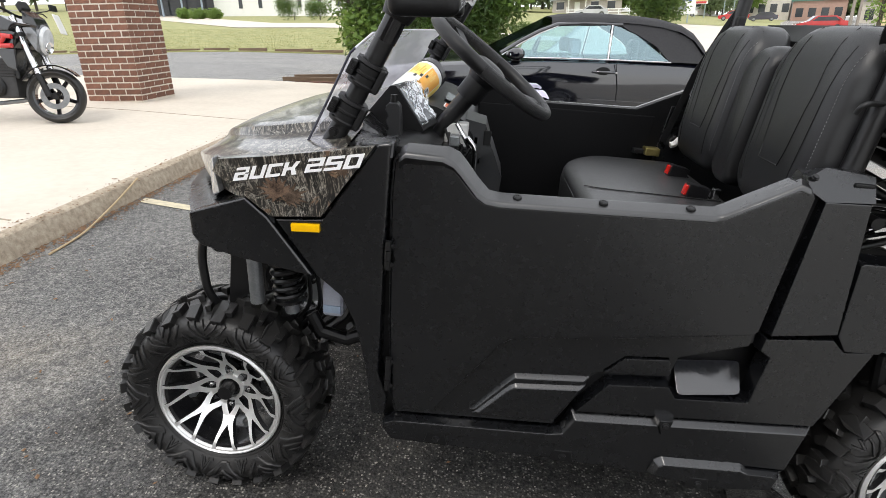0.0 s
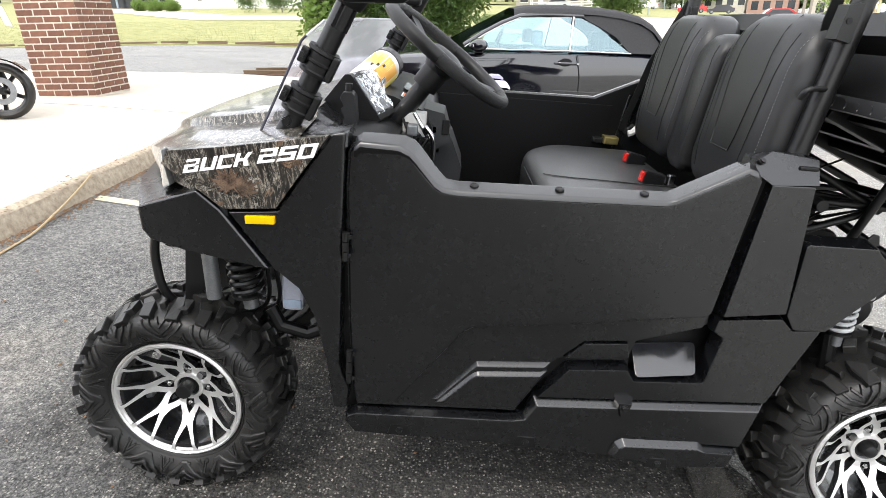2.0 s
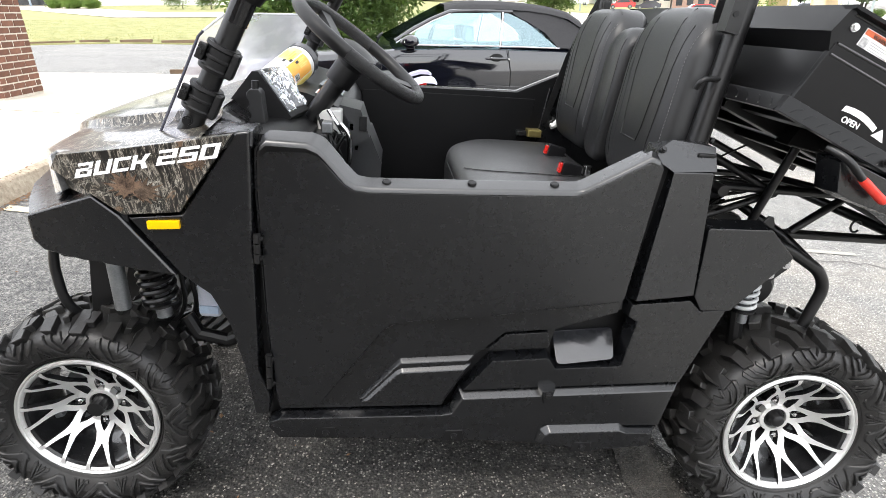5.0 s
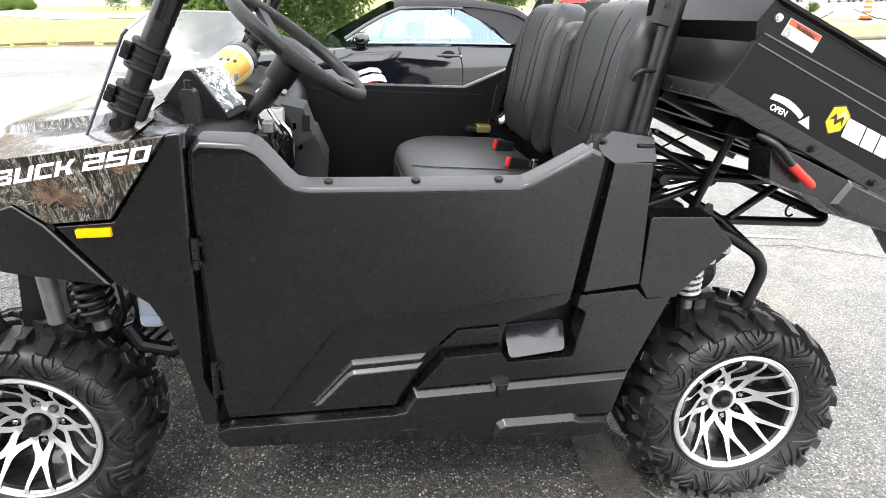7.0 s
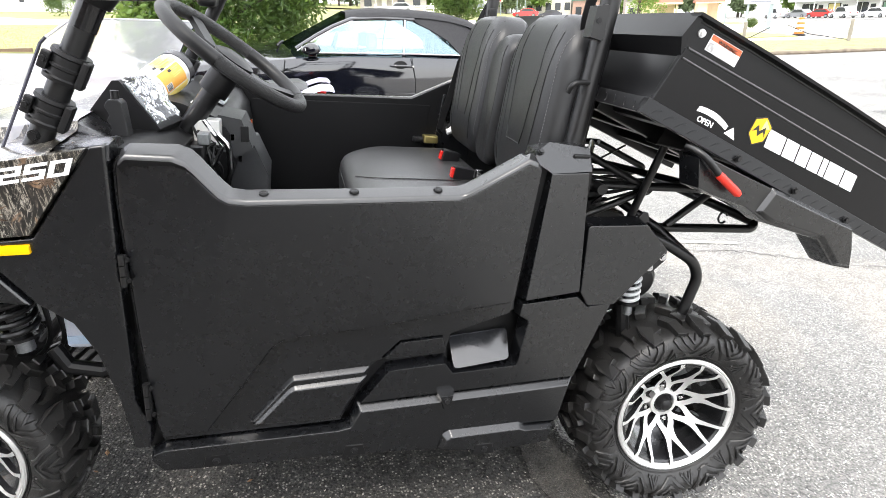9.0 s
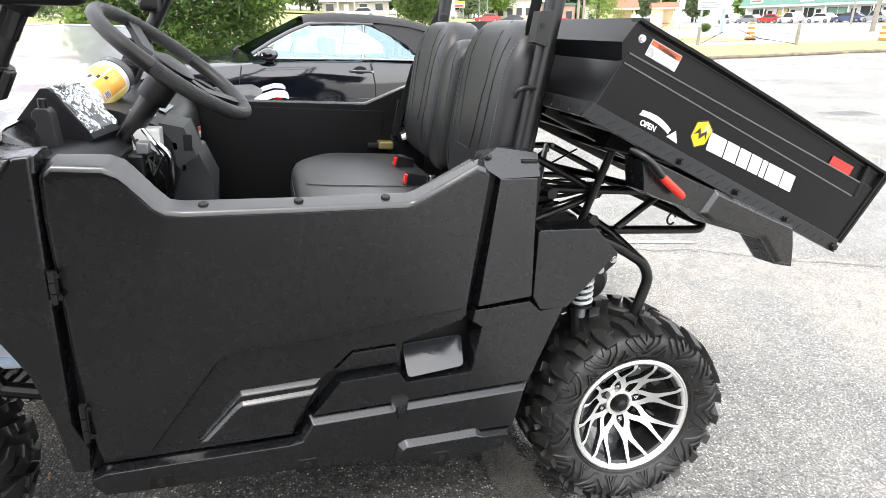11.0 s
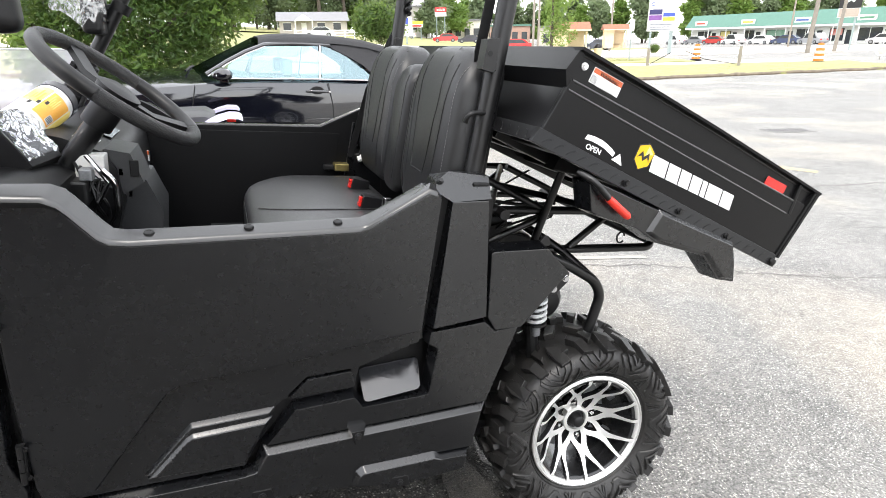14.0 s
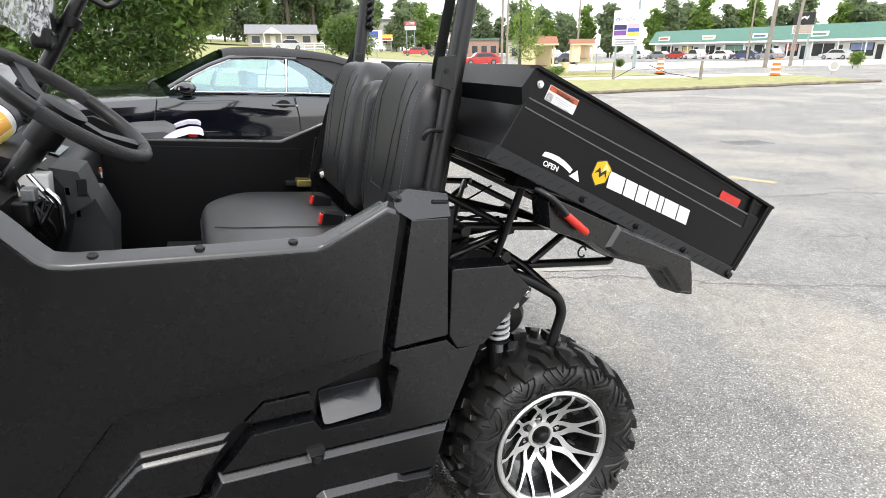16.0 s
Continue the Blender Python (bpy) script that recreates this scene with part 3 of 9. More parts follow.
def wheel(x, y, z, width, flip=False, phase=0.0, lean=0.0, toe=0.0):
    """A knobbly tyre on a split-spoke alloy rim; the rim's lip lies at y."""
    w = new("wheel")
    w.parent = uv
    w.matrix_local = pose(x, y, z, -lean, 0, 180 - toe if flip else -toe) @ Matrix.Scale(0.98, 4)
    R, Ri = 0.262, 0.172
    wall_r = [Ri - 0.012, Ri + 0.004, Ri + 0.016, Ri + 0.034, R - 0.046, R - 0.030, R - 0.018, R - 0.008, R - 0.002, R]
    wall_y = [0.006, -0.003, -0.016, -0.026, -0.031, -0.029, -0.023, -0.011, 0.008, 0.035]
    prof = list(zip(wall_r, wall_y)) + [(R, width - 0.06), (R - 0.006, width - 0.03), (R - 0.018, width - 0.012), (R - 0.05, width), (Ri + 0.03, width - 0.01), (Ri - 0.01, width - 0.03)]
    tyre = lathe(prof, 72, "y", close=True)
    for rb, yb in ((Ri + 0.0105, -0.0115), (Ri + 0.040, -0.0275)):
        lathe([(rb - 0.0016, yb + 0.002), (rb, yb - 0.0022), (rb + 0.0016, yb + 0.001)], 72, "y", tyre, close=True)
    part("tyre", tyre, RUBBER, w, "black knobbly off-road tyre", smooth=True)
    side_y = lambda r: float(np.interp(r, wall_r, wall_y))

    def as_mesh(own, name):
        bmesh.ops.recalc_face_normals(own, faces=own.faces)
        me = bpy.data.meshes.new(name)
        own.to_mesh(me)
        own.free()
        me.materials.append(RUBBER)
        return me

    def lug_mesh(rows, hgt, mirror=False):
        """A tread block: corners (angle, across) on the tyre's skin, standing hgt proud, its top a little smaller."""
        own = bmesh.new()
        ma, my = sum(q[0] for q in rows) / len(rows), sum(q[1] for q in rows) / len(rows)
        rings = []
        for k, up in ((1.0, -0.006), (0.965, hgt - 0.0025), (0.90, hgt)):
            ring = []
            for da, yy in rows:
                a, yv = ma + (da - ma) * k, my + (yy - my) * k
                r = float(np.interp(yy, wall_y[5:], wall_r[5:]))
                lean = max(0.0, min(1.0, (0.02 - yy) / 0.04)) * 0.75
                yv, r = yv - up * lean, r + up * (1 - 0.25 * lean)
                yv = width - 0.03 - yv if mirror else yv
                ring.append(own.verts.new((math.cos(a) * r, yv, math.sin(a) * r)))
            rings.append(ring)
        own.faces.new(rings[-1])
        m = len(rows)
        for lo, hi in zip(rings, rings[1:]):
            for i in range(m):
                own.faces.new((lo[i], lo[(i + 1) % m], hi[(i + 1) % m], hi[i]))
        return as_mesh(own, "tread_lug")

    def rib_mesh(strokes, hgt):
        """Raised bars on the sidewall along lines of (angle, radius) points, each with a half width."""
        own = bmesh.new()
        for line, hw in strokes:
            pts = []
            for (a1, r1), (a2, r2) in zip(line, line[1:]):
                pts += [Vector((a1 + (a2 - a1) * k / 4, r1 + (r2 - r1) * k / 4)) for k in range(4)]
            pts.append(Vector(line[-1]))
            flat = [Vector((p.x * R, p.y)) for p in pts]
            rows = []
            for i, p in enumerate(flat):
                d = flat[min(i + 1, len(flat) - 1)] - flat[max(i - 1, 0)]
                nrm = Vector((-d.y, d.x)).normalized()
                row = []
                for o, up in ((hw, -0.004), (hw * 0.95, hgt * 0.62), (hw * 0.66, hgt), (-hw * 0.66, hgt), (-hw * 0.95, hgt * 0.62), (-hw, -0.004)):
                    c = p + nrm * o
                    an, rr = c.x / R, c.y
                    row.append(own.verts.new((math.cos(an) * (rr + up * 0.3), side_y(rr) - up, math.sin(an) * (rr + up * 0.3))))
                rows.append(row)
            for p, q in zip(rows, rows[1:]):
                for i in range(5):
                    own.faces.new((p[i], p[i + 1], q[i + 1], q[i]))
            own.faces.new(rows[0])
            own.faces.new(rows[-1][::-1])
        return as_mesh(own, "sidewall_rib")

    n = 12
    u = 2 * math.pi / n
    big_a = [(-0.24 * u, -0.020), (-0.02 * u, -0.022), (0.05 * u, 0.012), (0.00 * u, 0.046), (-0.13 * u, 0.050), (-0.22 * u, 0.016)]
    big_b = [(0.26 * u, -0.018), (0.46 * u, -0.016), (0.50 * u, 0.014), (0.60 * u, 0.040), (0.50 * u, 0.056), (0.30 * u, 0.020)]
    small = [(0.14 * u, 0.018), (0.22 * u, 0.012), (0.28 * u, 0.060), (0.14 * u, 0.066)]
    mid = [(0.68 * u, 0.004), (0.82 * u, 0.000), (0.84 * u, 0.040), (0.70 * u, 0.046)]
    centre = [(0.02 * u, 0.080), (0.20 * u, 0.068), (0.38 * u, width * 0.46), (0.20 * u, width * 0.50)]
    kinds = [(lug_mesh(rows, h_, mir), mir) for rows, h_ in ((big_a, 0.021), (big_b, 0.021), (small, 0.018), (mid, 0.020), (centre, 0.019)) for mir in (False, True)]
    v_rib = rib_mesh([([(-0.40 * u, R - 0.014), (-0.33 * u, R - 0.034), (-0.06 * u, R - 0.068), (0.06 * u, R - 0.068), (0.33 * u, R - 0.034), (0.40 * u, R - 0.014)], 0.0058),
                      ([(-0.24 * u, R - 0.010), (-0.20 * u, R - 0.026), (-0.02 * u, R - 0.049), (0.02 * u, R - 0.049), (0.20 * u, R - 0.026), (0.24 * u, R - 0.010)], 0.0034),
                      ([(-0.09 * u, R - 0.010), (0.0, R - 0.030), (0.09 * u, R - 0.010)], 0.0036)], 0.0066)
    l_rib = rib_mesh([([(-0.19 * u, R - 0.073), (-0.13 * u, R - 0.070), (0.0, R - 0.038), (0.13 * u, R - 0.070), (0.19 * u, R - 0.073)], 0.0034), ([(-0.07 * u, R - 0.074), (0.0, R - 0.054), (0.07 * u, R - 0.074)], 0.0028)], 0.0064)
    for k in range(n):
        for me, mir in kinds:
            o = new("tread_lug", me)
            o.parent = w
            o.matrix_local = Matrix.Rotation(-(k + (0.45 if mir else 0)) * u, 4, "Y")
        for me, off in ((v_rib, 0.12), (l_rib, 0.62)):
            o = new("sidewall_rib", me)
            o.parent = w
            o.matrix_local = Matrix.Rotation(-(k + off) * u, 4, "Y")
    let = bmesh.new()
    for k in range(48):
        if k % 24 in (0, 1, 2, 3, 4, 10, 15, 16, 17, 18):
            continue
        merge(let, moved(box(-0.0042, 0.0042, side_y(Ri + 0.027) - 0.0016, side_y(Ri + 0.027) + 0.004, Ri + 0.021, Ri + 0.032, 0.0012, 1), Matrix.Rotation(2 * math.pi * k / 48, 4, "Y")))
    tagged(part("sidewall_marks", let, RUBBER, w, "plain raised bars on the sidewall"), kind="stuff")
    # rim barrel, lip and spokes
    part("rim_barrel", lathe([(0.155, -0.004), (0.160, 0.02), (0.150, 0.06), (0.150, width - 0.05), (0.165, width - 0.03), (0.160, width - 0.03), (0.142, width - 0.06), (0.142, 0.07), (0.150, 0.03), (0.148, 0.0)], 56, "y", close=True), RIM_B, w, smooth=True)
    part("rim_lip", lathe([(0.155, 0.006), (0.1565, -0.003), (0.160, -0.008), (0.164, -0.0095), (0.166, -0.0085), (0.169, -0.012), (0.1735, -0.010), (0.1745, -0.004), (0.168, 0.008)], 72, "y", close=True), ALLOY, w, "machined bright rim lip", smooth=True)
    n_s = 8
    for k in range(n_s):
        face, sides = bmesh.new(), bmesh.new()
        a = 2 * math.pi * (k + phase) / n_s

        def pt(r, da, y):
            return (math.cos(a + da) * r, y, math.sin(a + da) * r)
        for s in (-1, 1):
            rows = []
            for i in range(31):
                q = i / 30
                r = 0.036 + 0.124 * q
                side = float(np.interp(r, [0.036, 0.050, 0.062, 0.072, 0.085, 0.097, 0.107, 0.120, 0.135, 0.148, 0.160], [0.0141, 0.0178, 0.0190, 0.0158, 0.0082, 0.0064, 0.0088, 0.0154, 0.0224, 0.0276, 0.0316]))
                da = side / r * s + 0.06 * q * q
                wd = float(np.interp(r, [0.036, 0.050, 0.062, 0.072, 0.085, 0.097, 0.107, 0.120, 0.135, 0.150, 0.160], [0.0085, 0.0072, 0.0086, 0.0106, 0.0116, 0.0106, 0.0086, 0.0066, 0.0053, 0.0051, 0.0075]))
                yv = float(np.interp(r, [0.036, 0.06, 0.085, 0.11, 0.135, 0.146, 0.16], [0.066, 0.063, 0.048, 0.026, 0.003, -0.0055, -0.0092]))
                rows.append((pt(r, da - wd / r * 0.85, yv), pt(r, da + wd / r * 0.85, yv), pt(r, da + wd / r * 1.1, yv + 0.016), pt(r, da - wd / r * 1.1, yv + 0.016)))
            fv = [[face.verts.new(q) for q in rw[:2]] for rw in rows]
            for p, q in zip(fv, fv[1:]):
                face.faces.new((p[0], p[1], q[1], q[0]))
            for v in fv:
                for g in v:
                    g.co.y -= 0.0008 if s > 0 else 0.0009
            loft(rows, bm=sides)
        sp = part("spoke", sides, RIM_B, w, "split alloy spoke with black flanks", smooth=True)
        part("machined_face", face, ALLOY, sp, "bright machined spoke face")
    part("hub_plate", lathe([(0.03, 0.080), (0.066, 0.078), (0.074, 0.082), (0.074, 0.10), (0.03, 0.10)], 32, "y", close=True), RIM_B, w, smooth=True)
    part("hub_ring", lathe([(0.0285, 0.084), (0.0295, 0.060), (0.031, 0.058), (0.040, 0.059), (0.0415, 0.063), (0.0415, 0.084)], 40, "y", close=True), ALLOY, w, "machined hub ring", smooth=True)
    part("hub_cap", lathe([(0.0, 0.040), (0.012, 0.0405), (0.0165, 0.044), (0.019, 0.060), (0.022, 0.065), (0.0288, 0.066), (0.0288, 0.076)], 28, "y"), PLASTIC_D, w, "domed black centre cap", smooth=True)
    for k in range(4):
        a = 2 * math.pi * (2 * k + phase) / n_s
        cx, cz = math.cos(a) * 0.0555, math.sin(a) * 0.0555
        part("lug_nut", moved(merge(lathe([(0.0, -0.004), (0.005, -0.003), (0.0075, 0.001), (0.0075, 0.02)], 6, "y"), lathe([(0.0115, 0.012), (0.0115, 0.018), (0.006, 0.019)], 14, "y")), Matrix.Translation((cx, 0.062, cz))), CHROME, w, "chromed lug nut")
    part("brake_disc", lathe([(0.04, 0.102), (0.112, 0.102), (0.112, 0.107), (0.04, 0.107)], 40, "y", close=True), GREY_METAL, w, "dull grey brake disc")
    part("caliper", box(-0.03, 0.05, 0.086, 0.12, 0.080, 0.128, 0.008), GREY_METAL, w)
    for k, aa in enumerate((20, 62, 118, 160, 250, 292)):
        part("wheel_weight", moved(box(-0.014, 0.014, 0.066, 0.086, 0.118, 0.140, 0.004), Matrix.Rotation(radians(aa), 4, "Y")), GREY_METAL, w)
    return w


FW, RW = (-0.053, 0.078, 0.256), (1.698, -0.046, 0.339)
wheel(*FW, 0.19, False, 0.0, 1.5, 1.5)
wheel(*RW, 0.24, False, 0.31, 3.8, 3.8)
wheel(FW[0], FAR - FW[1], FW[2], 0.19, True, 0.0, 1.5, 1.5)
wheel(RW[0], FAR - RW[1], RW[2], 0.24, True, 0.0, 3.8, 3.8)

# ---- side body, near side ----
YS = -0.035
front_panel = prism(at_y([(0.364, 1.012), (0.390, 1.016), (0.386, 0.80), (0.387, 0.485), (0.409, 0.415), (0.404, 0.362), (0.374, 0.363), (0.356, 0.494), (0.330, 0.600), (0.296, 0.668), (0.241, 0.712), (0.150, 0.832), (0.254, 0.843)], YS), 0.10, 0.006, 3)
part("front_fender", front_panel, PLASTIC, uv, "textured black plastic front fender panel", smooth=True)
bump = prism(at_y([(-0.032, 0.828), (-0.028, 0.778), (-0.012, 0.757), (0.06, 0.738), (0.236, 0.710), (0.138, 0.836), (0.092, 0.874)], YS - 0.006), 0.16, 0.006, 3)
part("bumper_corner", bump, PLASTIC, uv, "angular black plastic bumper corner", smooth=True)
# nose: bumper body swept round the front
nose = []
for y, xf in ((-0.03, -0.032), (0.05, -0.075), (0.16, -0.125), (0.32, -0.165), (FAR - 0.32, -0.165), (FAR - 0.16, -0.125), (FAR - 0.05, -0.075), (FAR + 0.03, -0.032)):
    nose.append([(xf, y, 0.828), (xf + 0.004, y, 0.775), (xf + 0.05, y, 0.74), (0.15, y, 0.74), (0.15, y, 0.84), (xf + 0.08, y, 0.852)])
part("front_bumper", loft(nose), PLASTIC, uv, "wide black plastic front bumper", smooth=True)
part("front_grille", prism([(-0.14, 0.30, 0.845), (-0.12, 0.30, 0.875), (-0.06, 0.30, 0.90), (-0.06, 0.30, 0.845)], 0.47, 0.004), PLASTIC_D, uv)

HOOD_X = [-0.175, -0.15, -0.12, -0.085, -0.045, 0.0, 0.05, 0.10, 0.17, 0.24, 0.30]


def hood_row(x):
    f = lambda vals: float(np.interp(x, [-0.175, -0.12, -0.06, 0.0, 0.08, 0.20, 0.362], vals))
    y0, zl, ze, zt = f([0.315, 0.215, 0.112, 0.032, -0.026, -0.037, -0.040]), f([0.858, 0.862, 0.868, 0.870, 0.864, 0.838, 1.000]), f([0.868, 0.890, 0.915, 0.934, 0.950, 0.976, 1.008]), f([0.876, 0.925, 0.955, 0.977, 0.998, 1.022, 1.040])
    zl = min(zl, ze - 0.004)
    k, d = min(1.0, (FAR / 2 - 0.015 - y0) / 0.25), zt - ze
    half = [(y0 + 0.004, zl), (y0 - 0.002, zl + (ze - zl) * 0.5), (y0 + 0.004, ze), (y0 + 0.018 * k, ze + d * 0.10), (y0 + 0.06 * k, ze + d * 0.24), (y0 + 0.152 * k, ze + d * 0.42), (y0 + 0.157 * k, ze + d * 0.50), (y0 + 0.163 * k, ze + d * 0.84), (y0 + 0.178 * k, ze + d * 0.93), (y0 + 0.24 * k, zt), (FAR / 2, zt + 0.003)]
    return [(x, y, z) for y, z in half] + [(x, FAR - y, z) for y, z in half[-2::-1]]


part("hood", loft([hood_row(x) for x in HOOD_X], closed_ring=False, caps=False), CAMO, uv, "glossy woodland camouflage hood", smooth=True)
side_camo = prism(at_y([(0.094, 0.876), (0.146, 0.838), (0.252, 0.849), (0.358, 1.008), (0.24, 0.985), (0.14, 0.966), (0.03, 0.945), (0.012, 0.915)], YS - 0.006), 0.03, 0.003)
for v in side_camo.verts:
    if v.co.x < 0.09:
        v.co.y += (0.09 - v.co.x) * 0.35
part("hood_side", side_camo, CAMO, uv, "camouflage hood side panel with white lettering", smooth=True)
# model lettering on the side of the hood, set along the panel
# bars of each block letter in a unit cell: x0, x1, z0, z1
GLYPHS = {"B": [(0, .27, 0, .62), (.27, .74, 0, .2), (.27, .74, .42, .62), (.06, .74, .8, 1), (.74, 1, 0, .46), (.74, .96, .56, 1)],
          "U": [(0, .27, 0, 1), (.27, .73, 0, .22), (.73, 1, 0, 1)],
          "C": [(0, .27, 0, 1), (.27, 1, 0, .22), (.27, 1, .78, 1)],
          "K": [(0, .27, 0, 1), (.27, .55, .38, .6)],
          "2": [(0, .74, .8, 1), (.74, 1, .4, 1), (0, .74, .4, .6), (0, .26, 0, .4), (.26, 1, 0, .2)],
          "5": [(0, 1, .8, 1), (0, .26, .4, .8), (.26, .74, .4, .6), (.74, 1, 0, .6), (0, .74, 0, .2)],
          "0": [(0, .26, 0, 1), (.74, 1, 0, 1), (.26, .74, 0, .2), (.26, .74, .8, 1)]}


def block_letter(ch, x, z, w, h, slope=0.213, slant=0.34, y=YS - 0.0072):
    """One slanted white block letter printed on the hood side."""
    bm = bmesh.new()
    shapes = [[(a, c), (b, c), (b, d), (a, d)] for a, b, c, d in GLYPHS[ch]]
    if ch == "K":
        shapes += [[(.55, .38), (.72, 0), (1.04, 0), (.80, .49), (.55, .6)], [(.55, .6), (.80, .49), (1.04, 1), (.72, 1)]]
    for sh in shapes:
        prism([(x + u * w + v * h * slant, y, z + u * w * slope + v * h) for u, v in sh], 0.0012, 0, bm=bm)
    part("block_letter", bm, WHITE_INK, uv, "white slanted model lettering")


for k, ch in enumerate("BUCK"):
    block_letter(ch, 0.069 + 0.0338 * k, 0.907 + 0.0338 * 0.213 * k, 0.0298, 0.0285)
for k, ch in enumerate("250"):
    block_letter(ch, 0.2175 + 0.0390 * k, 0.940 + 0.0390 * 0.200 * k, 0.0345, 0.0300, 0.200)


def printed_leaf(x, z, r, turn, material, sink=0.0):
    """A maple leaf in the printed film."""
    out = []
    for a, k in ((90, 1.1), (83, .62), (76, .55), (68, .80), (60, .42), (48, .95), (41, .60), (34, .52), (24, .78), (14, .34), (2, .72), (-14, .40), (-28, .58), (-50, .26), (-84, .24), (-89, .7), (-92, .7), (-98, .24), (-132, .28), (-152, .60), (-166, .40), (178, .72), (166, .36), (156, .80), (146, .50), (138, .62), (130, .95), (118, .42), (110, .80), (104, .55), (97, .62)):
        b = radians(a + turn)
        out.append((x + math.cos(b) * r * k, YS - 0.0066 + sink, z + math.sin(b) * r * k * 0.85))
    part("printed_leaf", prism(out, 0.004, 0), material, uv, "brown maple leaf in the printed film")


LEAF_TAN = surface("printed tan leaf", (0.19, 0.125, 0.085), (0.035, 0.024, 0.018), 60, 0.22, coat=0.6)
LEAF_GREY = surface("printed grey-brown leaf", (0.17, 0.12, 0.085), (0.02, 0.014, 0.011), 60, 0.22, coat=0.6)
printed_leaf(0.163, 0.893, 0.050, 38, LEAF_TAN)
printed_leaf(0.186, 0.886, 0.044, -62, LEAF_GREY, 0.0004)
printed_leaf(0.296, 0.954, 0.024, 150, LEAF_GREY)

part("side_reflector", prism(at_y([(0.188, 0.828), (0.249, 0.832), (0.250, 0.815), (0.189, 0.811)], YS - 0.008), 0.012, 0.002), AMBER, uv, "amber side reflector")
part("headlight", prism([(-0.012, 0.026, 0.922), (0.002, 0.014, 0.938), (0.010, 0.004, 0.905), (0.022, -0.004, 0.866), (-0.004, 0.018, 0.850)], 0.05, 0.004), surface("clear headlight lens", (0.46, 0.465, 0.47), (0.16, 0.165, 0.17), 70, 0.10, metal=0.4, coat=0.8), uv, "clear headlight lens at the hood corner")
# cowl deck between hood and door
cowl_y = ((-0.033, 0.985), (-0.025, 1.012), (0.02, 1.018), (0.045, 1.012), (0.07, 0.998), (0.20, 0.996), (FAR - 0.20, 0.996), (FAR - 0.07, 0.998), (FAR - 0.02, 1.012), (FAR, 1.01), (FAR, 0.985))
part("cowl", loft([[(x, y, z + dz) for y, z in cowl_y] for x, dz in ((0.300, -0.020), (0.340, -0.006), (0.372, 0.0), (0.394, 0.002))], caps=True), PLASTIC, uv, "black plastic cowl deck", smooth=True)
back_row = [(y, z) for x, y, z in hood_row(0.297) if z > 0.97]
slope = [[(0.297, y, z - 0.003) for y, z in back_row], [(0.318, y, min(z, 1.000 + (z - 1.0) * 0.45)) for y, z in back_row], [(0.350, y, min(z, 0.9995)) for y, z in back_row]]
part("cowl_slope", loft(slope, closed_ring=False, caps=False), PLASTIC, uv, "black plastic slope behind the hood", smooth=True)

# ---- door ----
door = new("door")
door.parent = uv
tagged(door, "matte black half door with a wide sill")
D_OUT = [(0.390, 0.900), (0.392, 0.977), (0.401, 0.992), (0.419, 1.000), (0.494, 0.999), (0.516, 0.990), (0.529, 0.978), (0.569, 0.933), (0.587, 0.922), (0.617, 0.919), (0.826, 0.927), (1.037, 0.936), (1.055, 0.942), (1.184, 1.018), (1.207, 1.011), (1.218, 0.996), (1.198, 0.700), (1.192, 0.650), (1.046, 0.600), (0.938, 0.591), (0.896, 0.548), (0.873, 0.528), (0.806, 0.384), (0.427, 0.366), (0.416, 0.420), (0.402, 0.604), (0.394, 0.800)]
body = prism(at_y(D_OUT, -0.018), 0.045, 0.004, 2)
UP = D_OUT[:16] + [(1.197, 0.694), (1.184, 0.680), (0.832, 0.624), (0.715, 0.614), (0.685, 0.606), (0.663, 0.592), (0.531, 0.401), (0.524, 0.388), (0.427, 0.380), (0.416, 0.420), (0.402, 0.604), (0.394, 0.800)]
upper = tapered(UP, -0.038, -0.020, 0.007, None, 0.009)
fold_a, fold_d = Vector((0.600, 0, 0.925)), Vector((-0.12, 0, -0.53)).normalized()
fold_n = Vector((fold_d.z, 0, -fold_d.x))
bmesh.ops.bisect_plane(upper, geom=upper.verts[:] + upper.edges[:] + upper.faces[:], plane_co=fold_a, plane_no=fold_n, dist=0.0001)
for v in upper.verts:
    d = (v.co - fold_a).dot(fold_n)
    if (Vector((0.42, 0, 0.8)) - fold_a).dot(fold_n) * d > 0:
        v.co.y += abs(d) * 0.07
merge(body, upper)
part("door_skin", body, PLASTIC, door, "", smooth=True)
low = tapered([(0.600, 0.396), (0.684, 0.499), (0.699, 0.515), (0.873, 0.530), (0.806, 0.398)], -0.029, -0.016, 0.009, None, 0.003)
part("door_relief", low, PLASTIC, door, smooth=True)
part("door_step", tapered([(0.612, 0.396), (0.690, 0.487), (0.703, 0.495), (0.864, 0.510), (0.806, 0.398)], -0.038, -0.027, 0.009, None, 0.003), PLASTIC, door, smooth=True)
part("door_slot", prism(at_y([(0.528, 0.396), (0.530, 0.402), (0.615, 0.411), (0.616, 0.405)], -0.0172), 0.004, 0), PLASTIC_D, door)
